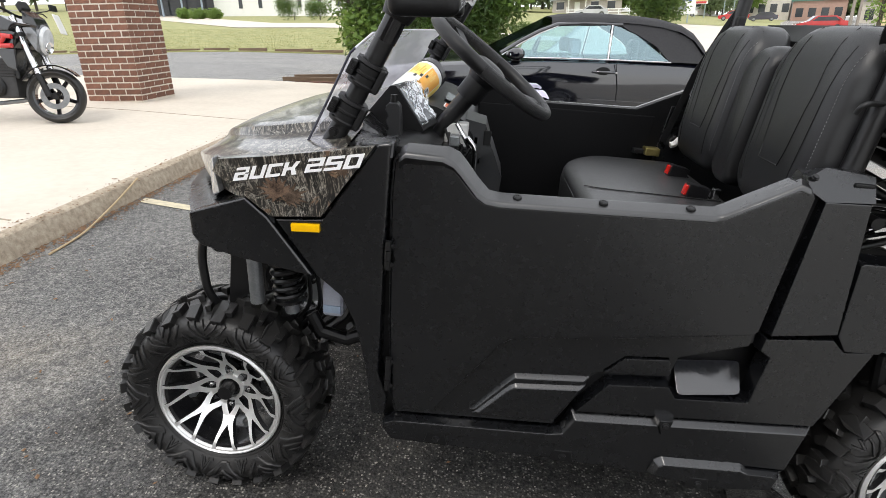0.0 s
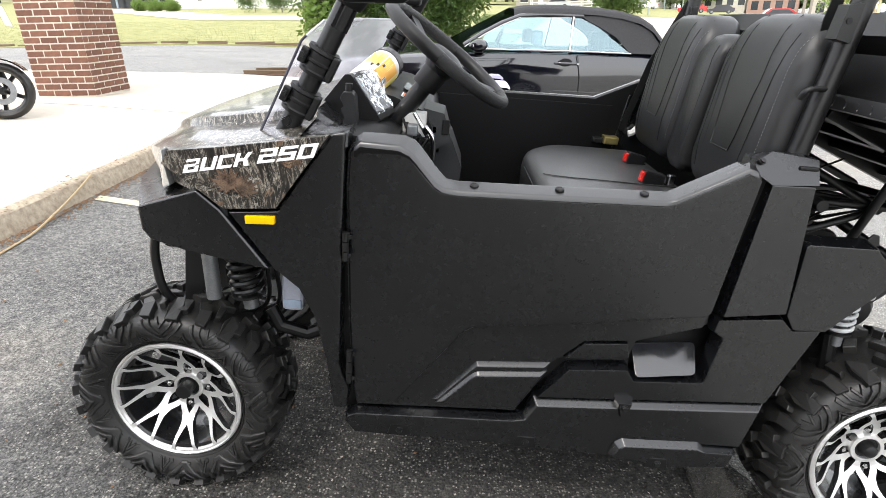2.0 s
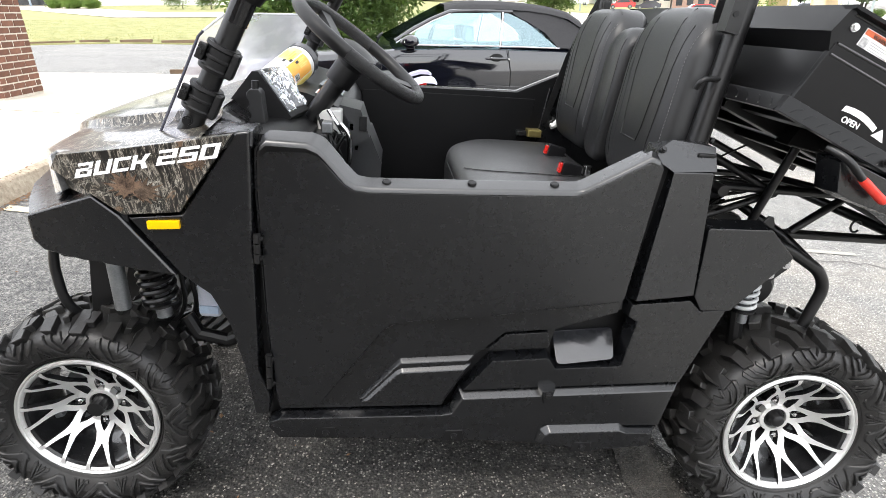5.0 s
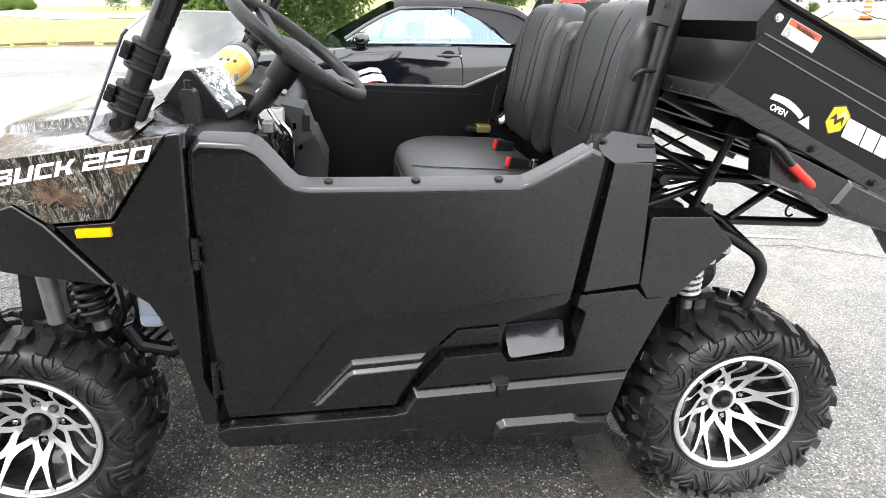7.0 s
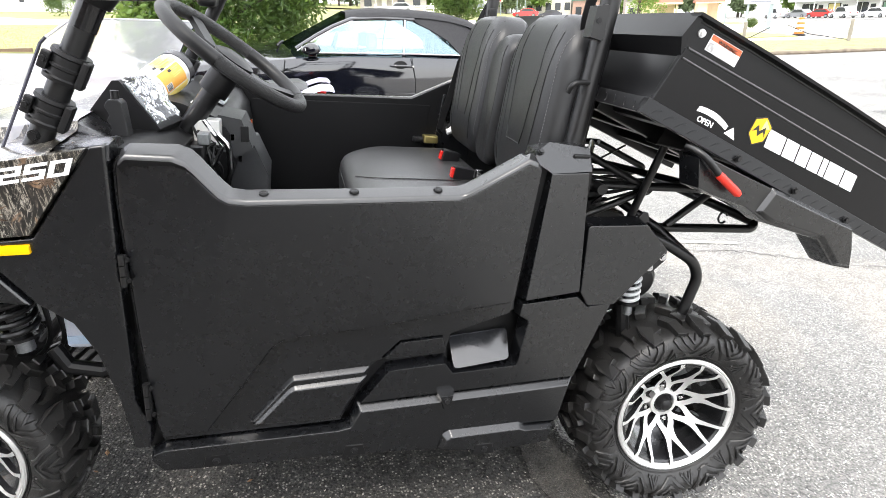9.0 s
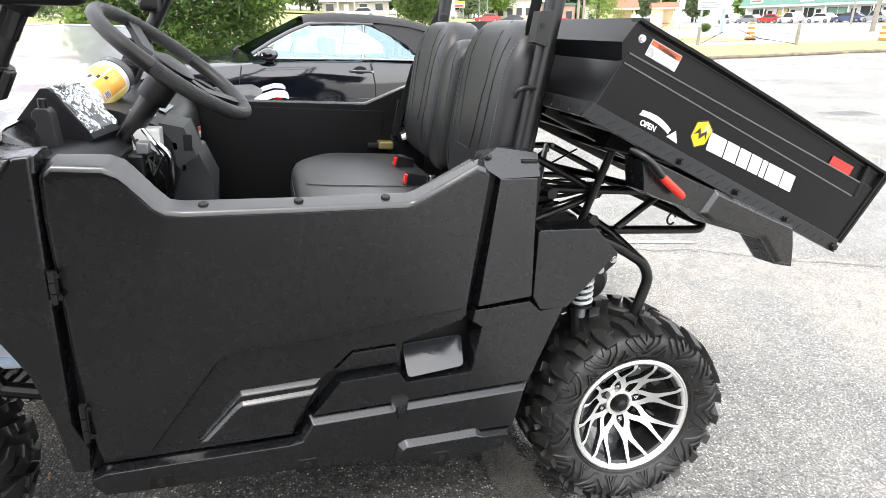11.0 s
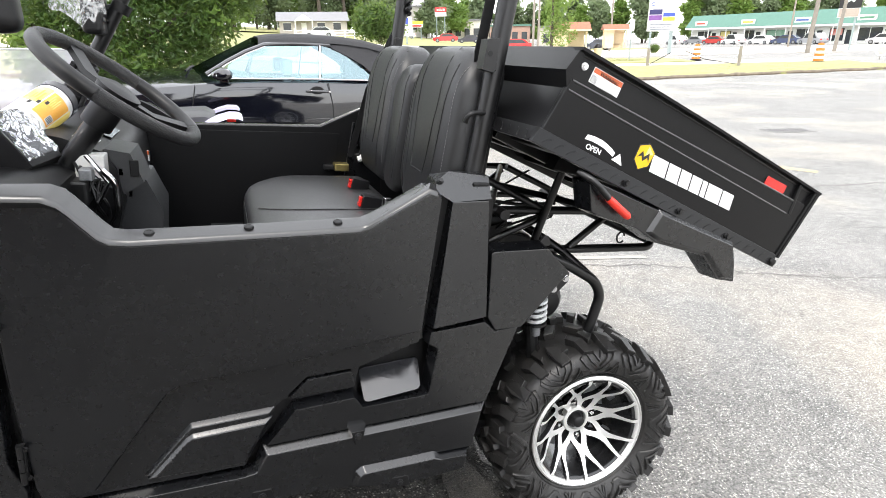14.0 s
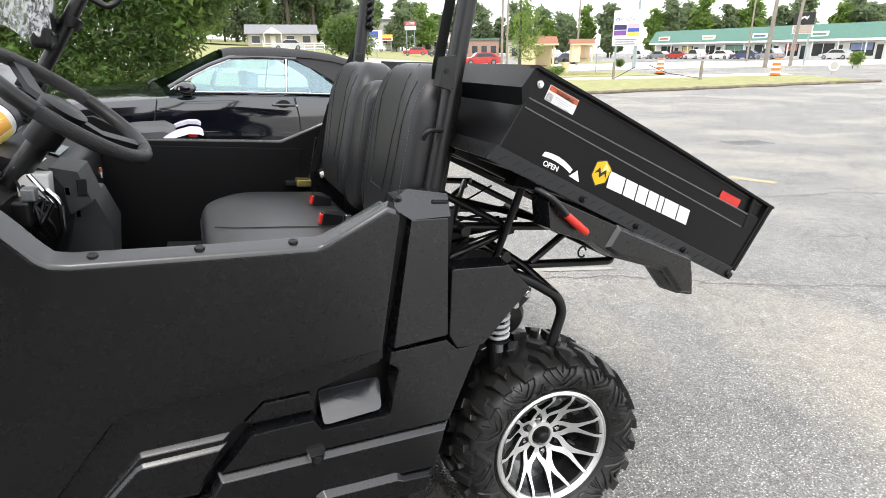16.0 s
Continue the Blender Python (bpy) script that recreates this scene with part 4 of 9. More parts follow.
# sill along the door's upper edge, sloping inwards
sill_path = [(0.407, 0.990, 0.408, 0.996), (0.419, 1.001, 0.423, 1.008), (0.494, 1.000, 0.505, 1.009), (0.516, 0.991, 0.526, 1.001), (0.529, 0.979, 0.540, 0.987), (0.569, 0.934, 0.578, 0.943), (0.587, 0.923, 0.594, 0.928), (0.617, 0.920, 0.618, 0.925), (0.826, 0.928, 0.826, 0.932), (1.037, 0.937, 1.045, 0.942), (1.055, 0.943, 1.062, 0.949), (1.180, 1.017, 1.196, 1.017), (1.200, 1.011, 1.206, 1.014)]
rings = []
for xo, zo, xi, zi in sill_path:
    rings.append([(xo, -0.0388, zo - 0.010), (xo, -0.0380, zo - 0.004), (xo + 0.001, -0.0345, zo - 0.0005), (xo + 0.001, -0.0315, zo + 0.0012), (xi - 0.002, -0.003, zi + 0.0055), (xi - 0.002, 0.001, zi + 0.0055), (xi - 0.001, 0.004, zi + 0.001), (xi - 0.001, 0.012, zi - 0.03), (xo, -0.020, zo - 0.03)])
SATIN = surface("satin black moulded plastic", (0.009, 0.009, 0.0095), (0.007, 0.007, 0.0075), 6, 0.30, bump=0.08, bump_scale=900, spec=1.0)
part("door_sill", loft(rings), SATIN, door, "satin black door sill", smooth=True)
for x, z in ((0.650, 0.9255), (0.823, 0.9335), (0.995, 0.9405)):
    part("push_rivet", moved(lathe([(0.0, 0.0028), (0.004, 0.0028), (0.005, 0.0036), (0.0085, 0.0026), (0.0095, 0.0), (0.0095, -0.002)], 16, "z"), pose(x, -0.016, z + 0.0025, 16, -2, 0)), PLASTIC_D, door, "round black push rivet")
for hx, z0, z1 in ((-0.012, 0.748, 0.814), (0.003, 0.442, 0.530)):
    h = new("hinge")
    h.parent = door
    part("hinge_leaf", box(0.400 + hx, 0.414 + hx, -0.040, -0.030, z0 + 0.004, z1 - 0.004, 0.002), STEEL_B, h)
    for k in range(3):
        a, b2 = z0 + (z1 - z0) * k / 3 + 0.001, z0 + (z1 - z0) * (k + 1) / 3 - 0.001
        part("knuckle", lathe([(0.0, a), (0.0055, a), (0.0055, b2), (0.0, b2)], 12, "z"), STEEL_B, h).location = (0.4075 + hx, -0.043, 0)
    for zz in (z0 + 0.012, z1 - 0.012):
        part("hinge_bolt", bolt_mesh(0.0038, 0.003, None, Matrix.Translation((0.4165 + hx, -0.041, zz))), STEEL_B, h)
# dark gap and jamb behind door
part("door_jamb", prism(at_y([(0.384, 1.0), (0.43, 1.0), (0.43, 0.36), (0.384, 0.36)], 0.02), 0.02, 0), PLASTIC_D, uv)

# ---- lower side: rocker, latch bay and rear panel ----
side_lo = tapered([(0.840, 0.431), (0.909, 0.523), (1.046, 0.536), (1.066, 0.508), (1.218, 0.519), (1.230, 0.632), (1.206, 0.646), (1.210, 0.683), (1.352, 0.699), (1.382, 0.672), (1.449, 0.679), (1.382, 0.468)], -0.031, 0.004, 0.005, None, 0.003)
part("side_panel", side_lo, PLASTIC, uv, "black plastic lower side panel", smooth=True)
part("side_backing", prism(at_y([(0.80, 0.36), (0.88, 0.56), (1.19, 0.70), (1.40, 0.70), (1.42, 0.66), (1.33, 0.27), (0.45, 0.31)], 0.046), 0.03, 0), PLASTIC_D, uv)
part("channel_backing", prism(at_y([(0.78, 0.37), (0.86, 0.53), (0.905, 0.59), (1.050, 0.605), (1.058, 0.50), (0.90, 0.46), (0.84, 0.40)], 0.006), 0.02, 0), PLASTIC_D, uv)
part("bay_floor", prism(at_y([(0.885, 0.535), (0.930, 0.600), (1.060, 0.645), (1.200, 0.700), (1.204, 0.655), (1.055, 0.596), (1.045, 0.545)], -0.008), 0.01, 0.001), PLASTIC, uv)
bay = tapered([(0.893, 0.540), (0.936, 0.587), (1.038, 0.597), (1.051, 0.553)], -0.018, 0.002, 0.004, None, 0.003)
part("latch_bay_relief", bay, PLASTIC, uv, smooth=True)
part("latch_cover", prism([(p.x, p.y, p.z) for p in rounded([(1.063, 0.035, 0.565), (1.211, 0.035, 0.582), (1.201, -0.029, 0.533), (1.067, -0.029, 0.513)], 0.012, True, 3)], 0.006, 0.001), surface("smooth satin latch cover", (0.022, 0.023, 0.026), (0.014, 0.0145, 0.016), 4, 0.16, spec=1.0, rough_var=0.12, bump=0.5, bump_scale=7), uv, "smooth grey latch cover plate")
part("sill_backing", prism(at_y([(0.385, 0.33), (0.385, 0.46), (0.80, 0.46), (0.80, 0.33)], 0.012), 0.02, 0), PLASTIC_D, uv)
rock = tapered([(0.398, 0.330), (0.404, 0.350), (0.430, 0.361), (0.800, 0.377), (0.824, 0.384), (0.841, 0.434), (1.384, 0.471), (1.352, 0.345), (1.05, 0.346), (0.84, 0.347), (0.53, 0.331), (0.42, 0.318)], -0.042, -0.018, [0.006, 0.006, 0.006, 0.006, 0.008, 0.015, 0.015, 0.006, 0.001, 0.001, 0.001, 0.001], None, 0.003)
part("rocker", rock, PLASTIC, uv, "black plastic rocker panel", smooth=True)
flange = tapered([(0.398, 0.332), (0.53, 0.334), (0.84, 0.350), (1.05, 0.349), (1.350, 0.348), (1.337, 0.310), (1.19, 0.278), (0.839, 0.294), (0.513, 0.293), (0.424, 0.294)], -0.0385, -0.012, [0.004, 0.001, 0.001, 0.001, 0.003, 0.006, 0.006, 0.006, 0.006, 0.006], None, 0.003)
part("rocker_flange", flange, PLASTIC, uv, "lower flange of the rocker", smooth=True)
part("rocker_rib", tapered([(1.040, 0.296), (1.050, 0.336), (1.066, 0.350), (1.247, 0.359), (1.263, 0.345), (1.338, 0.346), (1.326, 0.296), (1.19, 0.282)], -0.058, -0.038, [0.008, 0.013, 0.013, 0.013, 0.006, 0.006, 0.006, 0.004], None, 0.003), PLASTIC, uv, smooth=True)
part("bolt_pad", tapered([(1.026, 0.459), (1.072, 0.462), (1.065, 0.412), (1.042, 0.410)], -0.052, -0.028, 0.006, None, 0.002), PLASTIC, uv, smooth=True)
BOLT_M = surface("dark plated bolt steel", (0.06, 0.06, 0.062), (0.03, 0.03, 0.032), 60, 0.3, metal=0.8)
part("pad_bolt", bolt_mesh(0.0065, 0.005, None, Matrix.Translation((1.050, -0.052, 0.442))), BOLT_M, uv)
for x, z in ((0.535, 0.318), (0.839, 0.312), (1.156, 0.297)):
    yb = -0.0395 if x < 1.1 else -0.058
    part("bolt_pad", tapered([(x - 0.022, z + 0.016), (x + 0.020, z + 0.017), (x + 0.030, z - 0.016), (x - 0.030, z - 0.015)], yb - 0.002, yb + 0.004, 0.002, None, 0.001), PLASTIC_D, uv, smooth=True)
    part("rocker_bolt", bolt_mesh(0.0065, 0.005, None, Matrix.Translation((x, yb - 0.002, z))), BOLT_M, uv)
# ---- pillar cover and rear fender ----
pil = tapered([(1.242, 0.986), (1.334, 0.993), (1.352, 0.708), (1.210, 0.684)], -0.040, 0.002, [0.001, 0.004, 0.003, 0.006], None, 0.003)
for v in pil.verts:
    if v.co.y < 0.0:
        v.co.y += (v.co.z - 0.68) * 0.062
part("pillar_cover", pil, PLASTIC, uv, "black plastic pillar cover", smooth=True)
cap = loft([[(1.206, -0.012, 1.006), (1.243, -0.021, 0.985), (1.335, -0.021, 0.992), (1.341, 0.055, 0.994), (1.204, 0.055, 1.008)],
            [(1.208, 0.000, 1.026), (1.236, 0.003, 1.048), (1.331, 0.000, 1.039), (1.328, 0.055, 1.040), (1.210, 0.055, 1.030)]])
part("pillar_cap", bevelled(cap, 0.0025, 2), PLASTIC, uv, "chamfered pillar cap", smooth=True)
part("cap_vent", box(1.292, 1.331, -0.012, 0.030, 1.018, 1.026, 0.003), PLASTIC_D, uv)
part("cap_bolt", bolt_mesh(0.008, 0.005, None, Matrix.Translation((1.216, -0.006, 1.028)) @ Matrix.Rotation(radians(-50), 4, "X") @ Matrix.Scale(0.7, 4)), STEEL_B, uv)
part("pillar_gap", prism(at_y([(1.20, 1.012), (1.246, 1.012), (1.222, 0.66), (1.186, 0.648)], 0.004), 0.03, 0), PLASTIC_D, uv)
part("rear_fender", tapered([(1.341, 0.868), (1.352, 0.876), (1.497, 0.879), (1.574, 0.810), (1.455, 0.665), (1.378, 0.663), (1.351, 0.702)], -0.030, 0.012, 0.006, None, 0.006), PLASTIC, uv, "angular black rear fender panel", smooth=True)
part("fender_tab", prism(at_y([(1.455, 0.872), (1.498, 0.878), (1.508, 0.892), (1.520, 0.890), (1.528, 0.868), (1.49, 0.852)], 0.012), 0.006, 0.002), STEEL_B, uv, "bent steel tab behind the rear fender")

# ---------- cargo bed, tipped backwards ----------
bed = new("cargo_bed")
bed.parent = uv
tagged(bed, "black sheet-steel cargo bed tipped up at the front")
BN, BF = -0.100, 0.925          # near and far side
B_FB, B_RB = Vector((1.393, 0, 1.159)), Vector((2.160, 0, 0.859))
B_U = (B_RB - B_FB).normalized()
B_W = Vector((-B_U.z, 0, B_U.x))
B_ANG = math.degrees(math.atan2(-B_U.z, B_U.x))


def bp(u, w, y):
    """A point of the bed: u along its floor, w above it."""
    q = B_FB + B_U * u + B_W * w
    return (q.x, y, q.z)


BL = 0.838
for y, s, nm in ((BN, 1, "near"), (BF, -1, "far")):
    low = prism([bp(0.0, -0.004, y), bp(0.010, 0.112, y), bp(0.786, 0.142, y), bp(0.800, 0.150, y), bp(BL, 0.150, y), bp(BL, -0.004, y)], 0.014 * s, 0.003)
    part("side_panel", low, BED_B, bed, "flat black bed side", smooth=True)
    up = loft([[bp(u, ws_, y + 0.001 * s), bp(u, ws_ + 0.006, y + 0.007 * s), bp(u, wr, y + 0.008 * s), bp(u, wr, y + 0.026 * s), bp(u, ws_, y + 0.026 * s)] for u, ws_, wr in ((0.008, 0.110, 0.174), (0.40, 0.126, 0.187), (0.775, 0.141, 0.193), (BL + 0.005, 0.142, 0.194))])
    part("upper_side_band", up, BED_B, bed)
    # added glossy beads that stand in for the highlights on the sheet's creases
    for w0, w1 in ((0.112, 0.143), (0.092, 0.106)):
        part("side_crease", tube([bp(0.014 + 0.77 * q / 6, w0 + (w1 - w0) * q / 6, y + 0.0008 * s) for q in range(7)], 0.0028, 8), SATIN, bed, smooth=True)
    part("rim_crease", tube([bp(0.01 + 0.82 * q / 6, float(np.interp(0.01 + 0.82 * q / 6, [0, 0.2, 0.43, BL], [0.166, 0.174, 0.180, 0.185])), y + 0.0075 * s) for q in range(7)], 0.0022, 8), SATIN, bed, smooth=True)
    rim = loft([[bp(u, w, y - 0.007 * s), bp(u, w - 0.006, y - 0.007 * s), bp(u, w - 0.011, y + 0.014 * s), bp(u, w, y + 0.034 * s)] for u, w in ((0.0, 0.177), (0.20, 0.185), (0.43, 0.191), (BL + 0.025, 0.196))])
    part("top_rim", bevelled(rim, 0.002, 1), BED_B, bed, smooth=True)
front_prof = [(0.002, 0.178), (-0.010, 0.124), (0.010, 0.093), (0.0, -0.004), (0.014, -0.004), (0.024, 0.093), (0.004, 0.124), (0.016, 0.178)]
part("front_panel", bevelled(loft([[bp(u, w, y) for u, w in front_prof] for y in (BN + 0.002, BF - 0.002)]), 0.002, 1), BED_B, bed, "stepped black bed front wall", smooth=True)
part("bed_floor", prism([bp(0.0, -0.004, BN + 0.01), bp(0.0, 0.008, BN + 0.01), bp(BL - 0.02, 0.008, BN + 0.01), bp(BL - 0.02, -0.004, BN + 0.01)], BF - BN - 0.02, 0), BED_B, bed)
gate = prism([bp(BL - 0.012, -0.006, BN - 0.004), bp(BL + 0.004, 0.192, BN - 0.004), bp(BL + 0.027, 0.198, BN - 0.004), bp(BL + 0.008, -0.006, BN - 0.004)], BF - BN + 0.008, 0.003)
part("tailgate", gate, BED_B, bed, "black bed tailgate", smooth=True)
part("tailgate_seam", prism([bp(BL - 0.004, -0.006, BN - 0.0062), bp(BL + 0.013, 0.186, BN - 0.0062), bp(BL + 0.016, 0.186, BN - 0.0062), bp(BL - 0.001, -0.006, BN - 0.0062)], 0.004, 0), PLASTIC_D, bed)
part("corner_stake", prism([bp(0.790, 0.108, BN - 0.002), bp(0.776, 0.186, BN - 0.002), bp(0.786, 0.188, BN - 0.002), bp(0.802, 0.108, BN - 0.002)], 0.020, 0.002), BED_B, bed)


def tread_bars(origin, along, up, out, n, length):
    """Raised curved bars of a checker plate."""
    for k in range(n):
        bm = bmesh.new()
        c = origin + along * ((k + 0.5) * length / n)
        for j in range(5):
            t0, t1 = j / 5, (j + 1) / 5
            f = lambda t: c + along * (0.026 * (t - 0.5)) + up * (0.019 * math.sin(t * 1.45) - 0.012)
            a, b = f(t0), f(t1)
            d = up * 0.0013
            q = [a - d, b - d, b + d, a + d]
            lo = [bm.verts.new(v) for v in q]
            hi = [bm.verts.new((v - c) * 0.9 + c + out * 0.0014) for v in q]
            bm.faces.new(hi)
            for i in range(4):
                bm.faces.new((lo[i], lo[(i + 1) % 4], hi[(i + 1) % 4], hi[i]))
        part("tread_bar", bm, BED_B, bed)


strip = prism([bp(-0.010, 0.0, BN - 0.004), bp(BL - 0.01, 0.0, BN - 0.004), bp(BL - 0.01, -0.034, BN - 0.014), bp(-0.020, -0.034, BN - 0.014)], 0.02, 0.002)
part("tread_strip", strip, BED_B, bed, "black checker-plate strip under the bed side", smooth=True)
su, so = (Vector(bp(0, 0, BN - 0.004)) - Vector(bp(0, -0.034, BN - 0.014))).normalized(), Vector((0, -1, 0.0))
tread_bars(Vector(bp(0.0, -0.017, BN - 0.009)), B_U, su, so, 25, BL - 0.02)
fo = [bp(-0.006, 0.0, BN), bp(-0.006, 0.0, BF), bp(-0.022, -0.034, BF), bp(-0.022, -0.034, BN)]
fsm = bmesh.new()
fa = [fsm.verts.new(p) for p in fo]
fb = [fsm.verts.new(Vector(p) + B_U * 0.012) for p in fo]
fsm.faces.new(fa)
fsm.faces.new(fb[::-1])
for i in range(4):
    fsm.faces.new((fa[i], fb[i], fb[(i + 1) % 4], fa[(i + 1) % 4]))
part("front_tread_strip", fsm, BED_B, bed)
fu = (Vector(bp(-0.006, 0, 0)) - Vector(bp(-0.022, -0.034, 0))).normalized()
tread_bars(Vector(bp(-0.014, -0.017, BN + 0.01)), Vector((0, 1, 0)), fu, Vector((-0.85, 0, 0.4)).normalized(), 26, BF - BN - 0.02)
for u in (0.248, 0.432, 0.614):
    part("strip_bolt", bolt_mesh(0.0062, 0.0045, None, Matrix.Translation(bp(u, -0.019, BN - 0.013))), STEEL_B, bed)
part("rim_bolt", bolt_mesh(0.0062, 0.005, None, Matrix.Translation(bp(0.029, 0.149, BN + 0.007))), ALLOY, bed, "bright steel bolt head")
part("strip_end", lathe([(0.0, -0.006), (0.008, -0.005), (0.010, 0.0), (0.010, 0.03), (0.0, 0.03)], 16, "y"), PLASTIC_D, bed).location = bp(BL - 0.024, -0.022, BN - 0.014)
# underside: ribs, hinge roller and pads
for y in (0.12, 0.70):
    part("floor_rail", prism([bp(0.02, -0.045, y), bp(0.02, -0.004, y), bp(BL - 0.1, -0.004, y), bp(BL - 0.1, -0.045, y)], 0.04, 0.003), STEEL_B, bed)
for u in (0.06, 0.26, 0.46, 0.66):
    part("floor_rib", prism([bp(u, -0.03, BN + 0.02), bp(u, -0.005, BN + 0.02), bp(u + 0.03, -0.005, BN + 0.02), bp(u + 0.03, -0.03, BN + 0.02)], BF - BN - 0.04, 0.003), STEEL_B, bed)
part("hinge_roller", lathe([(0.0, 0.0), (0.035, 0.004), (0.035, 0.05), (0.0, 0.054)], 24, "y"), PLASTIC_D, bed).location = (2.055, 0.0, 0.845)
wing = tapered([(1.510, 1.052), (1.533, 1.060), (1.670, 1.011), (1.858, 0.946), (1.982, 0.907), (2.004, 0.850), (2.021, 0.788), (1.952, 0.799), (1.882, 0.867), (1.730, 0.904), (1.664, 0.941), (1.568, 0.968), (1.528, 0.984)], BN - 0.020, BN + 0.030, 0.005, None, 0.003)
part("mud_guard", wing, PLASTIC, bed, "moulded black plastic mud guard", smooth=True)
part("mud_guard_relief", tapered([(1.720, 0.992), (1.858, 0.944), (1.974, 0.905), (1.996, 0.850), (2.010, 0.797), (1.958, 0.806), (1.888, 0.874), (1.736, 0.912), (1.690, 0.936)], BN - 0.030, BN - 0.018, 0.009, None, 0.002), PLASTIC, bed, smooth=True)
lev = new("tip_lever")
lev.parent = bed
part("lever_bar", tube(rounded([(1.495, BN + 0.0, 1.072), (1.517, BN - 0.036, 1.058), (1.557, BN - 0.042, 1.021)], 0.02), 0.0076, 12), STEEL_B, lev, smooth=True)
part("lever_grip", tube([(1.554, BN - 0.042, 1.023), (1.559, BN - 0.042, 1.019), (1.611, BN - 0.042, 0.984), (1.617, BN - 0.042, 0.980)], [0.0078, 0.0090, 0.0090, 0.0064], 16), RED, lev, "red rubber lever grip", smooth=True)
# printed film on the side
DEC = BN - 0.0008


def decal(name, pts, material, lift=0.0, label="", parent=bed, thick=0.0008):
    return part(name, prism([bp(u, w, DEC - lift) for u, w in pts], thick, 0), material, parent, label)


hexa = lambda cu, cw, r: [(cu + r * sx, cw + r * sw) for sx, sw in ((0, 1.06), (0.86, 0.62), (0.80, -0.55), (0.0, -1.12), (-0.80, -0.55), (-0.86, 0.62))]
HU, HW = 0.269, 0.052
decal("emblem_border", hexa(HU, HW, 0.0300), DARK_INK, 0, "black edge of the hexagon emblem")
decal("emblem", hexa(HU, HW, 0.0270), YELLOW_INK, 0.0004, "yellow hexagon emblem")
decal("emblem_gleam", [(HU + 0.001, HW + 0.025), (HU + 0.021, HW + 0.012), (HU + 0.001, HW + 0.003)], surface("pale yellow printed film", (0.88, 0.72, 0.28), None, 20, 0.35), 0.0006)
decal("emblem_mark", [(HU - 0.018, HW - 0.008), (HU - 0.010, HW + 0.010), (HU - 0.001, HW - 0.001), (HU + 0.010, HW + 0.012), (HU + 0.018, HW - 0.008), (HU + 0.009, HW + 0.001), (HU, HW - 0.012), (HU - 0.008, HW - 0.001)], DARK_INK, 0.0008)
u0 = 0.302
for wd in (0.050, 0.038, 0.034, 0.034, 0.016, 0.050, 0.040):
    w0 = 0.029 + 0.040 * (u0 - 0.302)
    decal("brand_bar", [(u0, w0), (u0 + wd, w0 + 0.04 * wd), (u0 + wd - 0.010, w0 + 0.04 * wd + 0.037), (u0 - 0.010, w0 + 0.037)], WHITE_INK, 0, "plain white block of the maker's mark")
    u0 += wd + 0.0045
mid = [(0.106 + 0.094 * t, 0.0285 + 0.021 * t - 0.0293 * t * t) for t in (0, 0.2, 0.4, 0.6, 0.8, 0.92)]
wid = [0.0056, 0.0058, 0.0060, 0.0058, 0.0054, 0.0050]
decal("open_arrow", [(u, w + d) for (u, w), d in zip(mid, wid)] + [(u - 0.002, w - d) for (u, w), d in list(zip(mid, wid))[::-1]], WHITE_INK, 0, "white curved arrow")
decal("arrow_head", [(0.206, 0.031), (0.224, 0.010), (0.191, 0.012)], WHITE_INK, 0)
text_part("open_lettering", "OPEN", 0.0165, pose(*bp(0.114, 0.006, DEC - 0.0006), 90, B_ANG - 3, 0), WHITE_INK, bed, 0.0, "white printed word", width=0.0002)
WY = BN + 0.007 - 0.0006


def band_decal(name, pts, material, lift=0.0, label="", bevel=0):
    return part(name, prism([bp(u, w, WY - lift) for u, w in pts], 0.001, bevel), material, bed, label)


band_decal("warning_label", [(0.053, 0.128), (0.135, 0.130), (0.134, 0.163), (0.053, 0.160)], WHITE_INK, 0, "white warning label with an orange head")
band_decal("warning_head", [(0.054, 0.149), (0.134, 0.151), (0.133, 0.162), (0.054, 0.159)], ORANGE_INK, 0.0004)
text_part("warning_lettering", "WARNING", 0.0105, pose(*bp(0.072, 0.1498, WY - 0.0010), 90, B_ANG, 0), DARK_INK, bed)
band_decal("warning_picture", [(0.054, 0.129), (0.071, 0.129), (0.071, 0.145), (0.054, 0.145)], surface("grey print", (0.6, 0.6, 0.6), (0.2, 0.2, 0.2), 160, 0.5), 0.0004)
for k in range(5):
    band_decal("warning_bar", [(0.075, 0.144 - k * 0.0042), (0.124 - 0.006 * (k % 3), 0.144 - k * 0.0042), (0.124 - 0.006 * (k % 3), 0.1432 - k * 0.0042), (0.075, 0.1432 - k * 0.0042)], DARK_INK, 0.0004)
band_decal("rear_reflector", [(0.661, 0.140), (0.742, 0.142), (0.741, 0.167), (0.660, 0.163)], RED_REFL, 0.0025, "red bed reflector", 0.001)

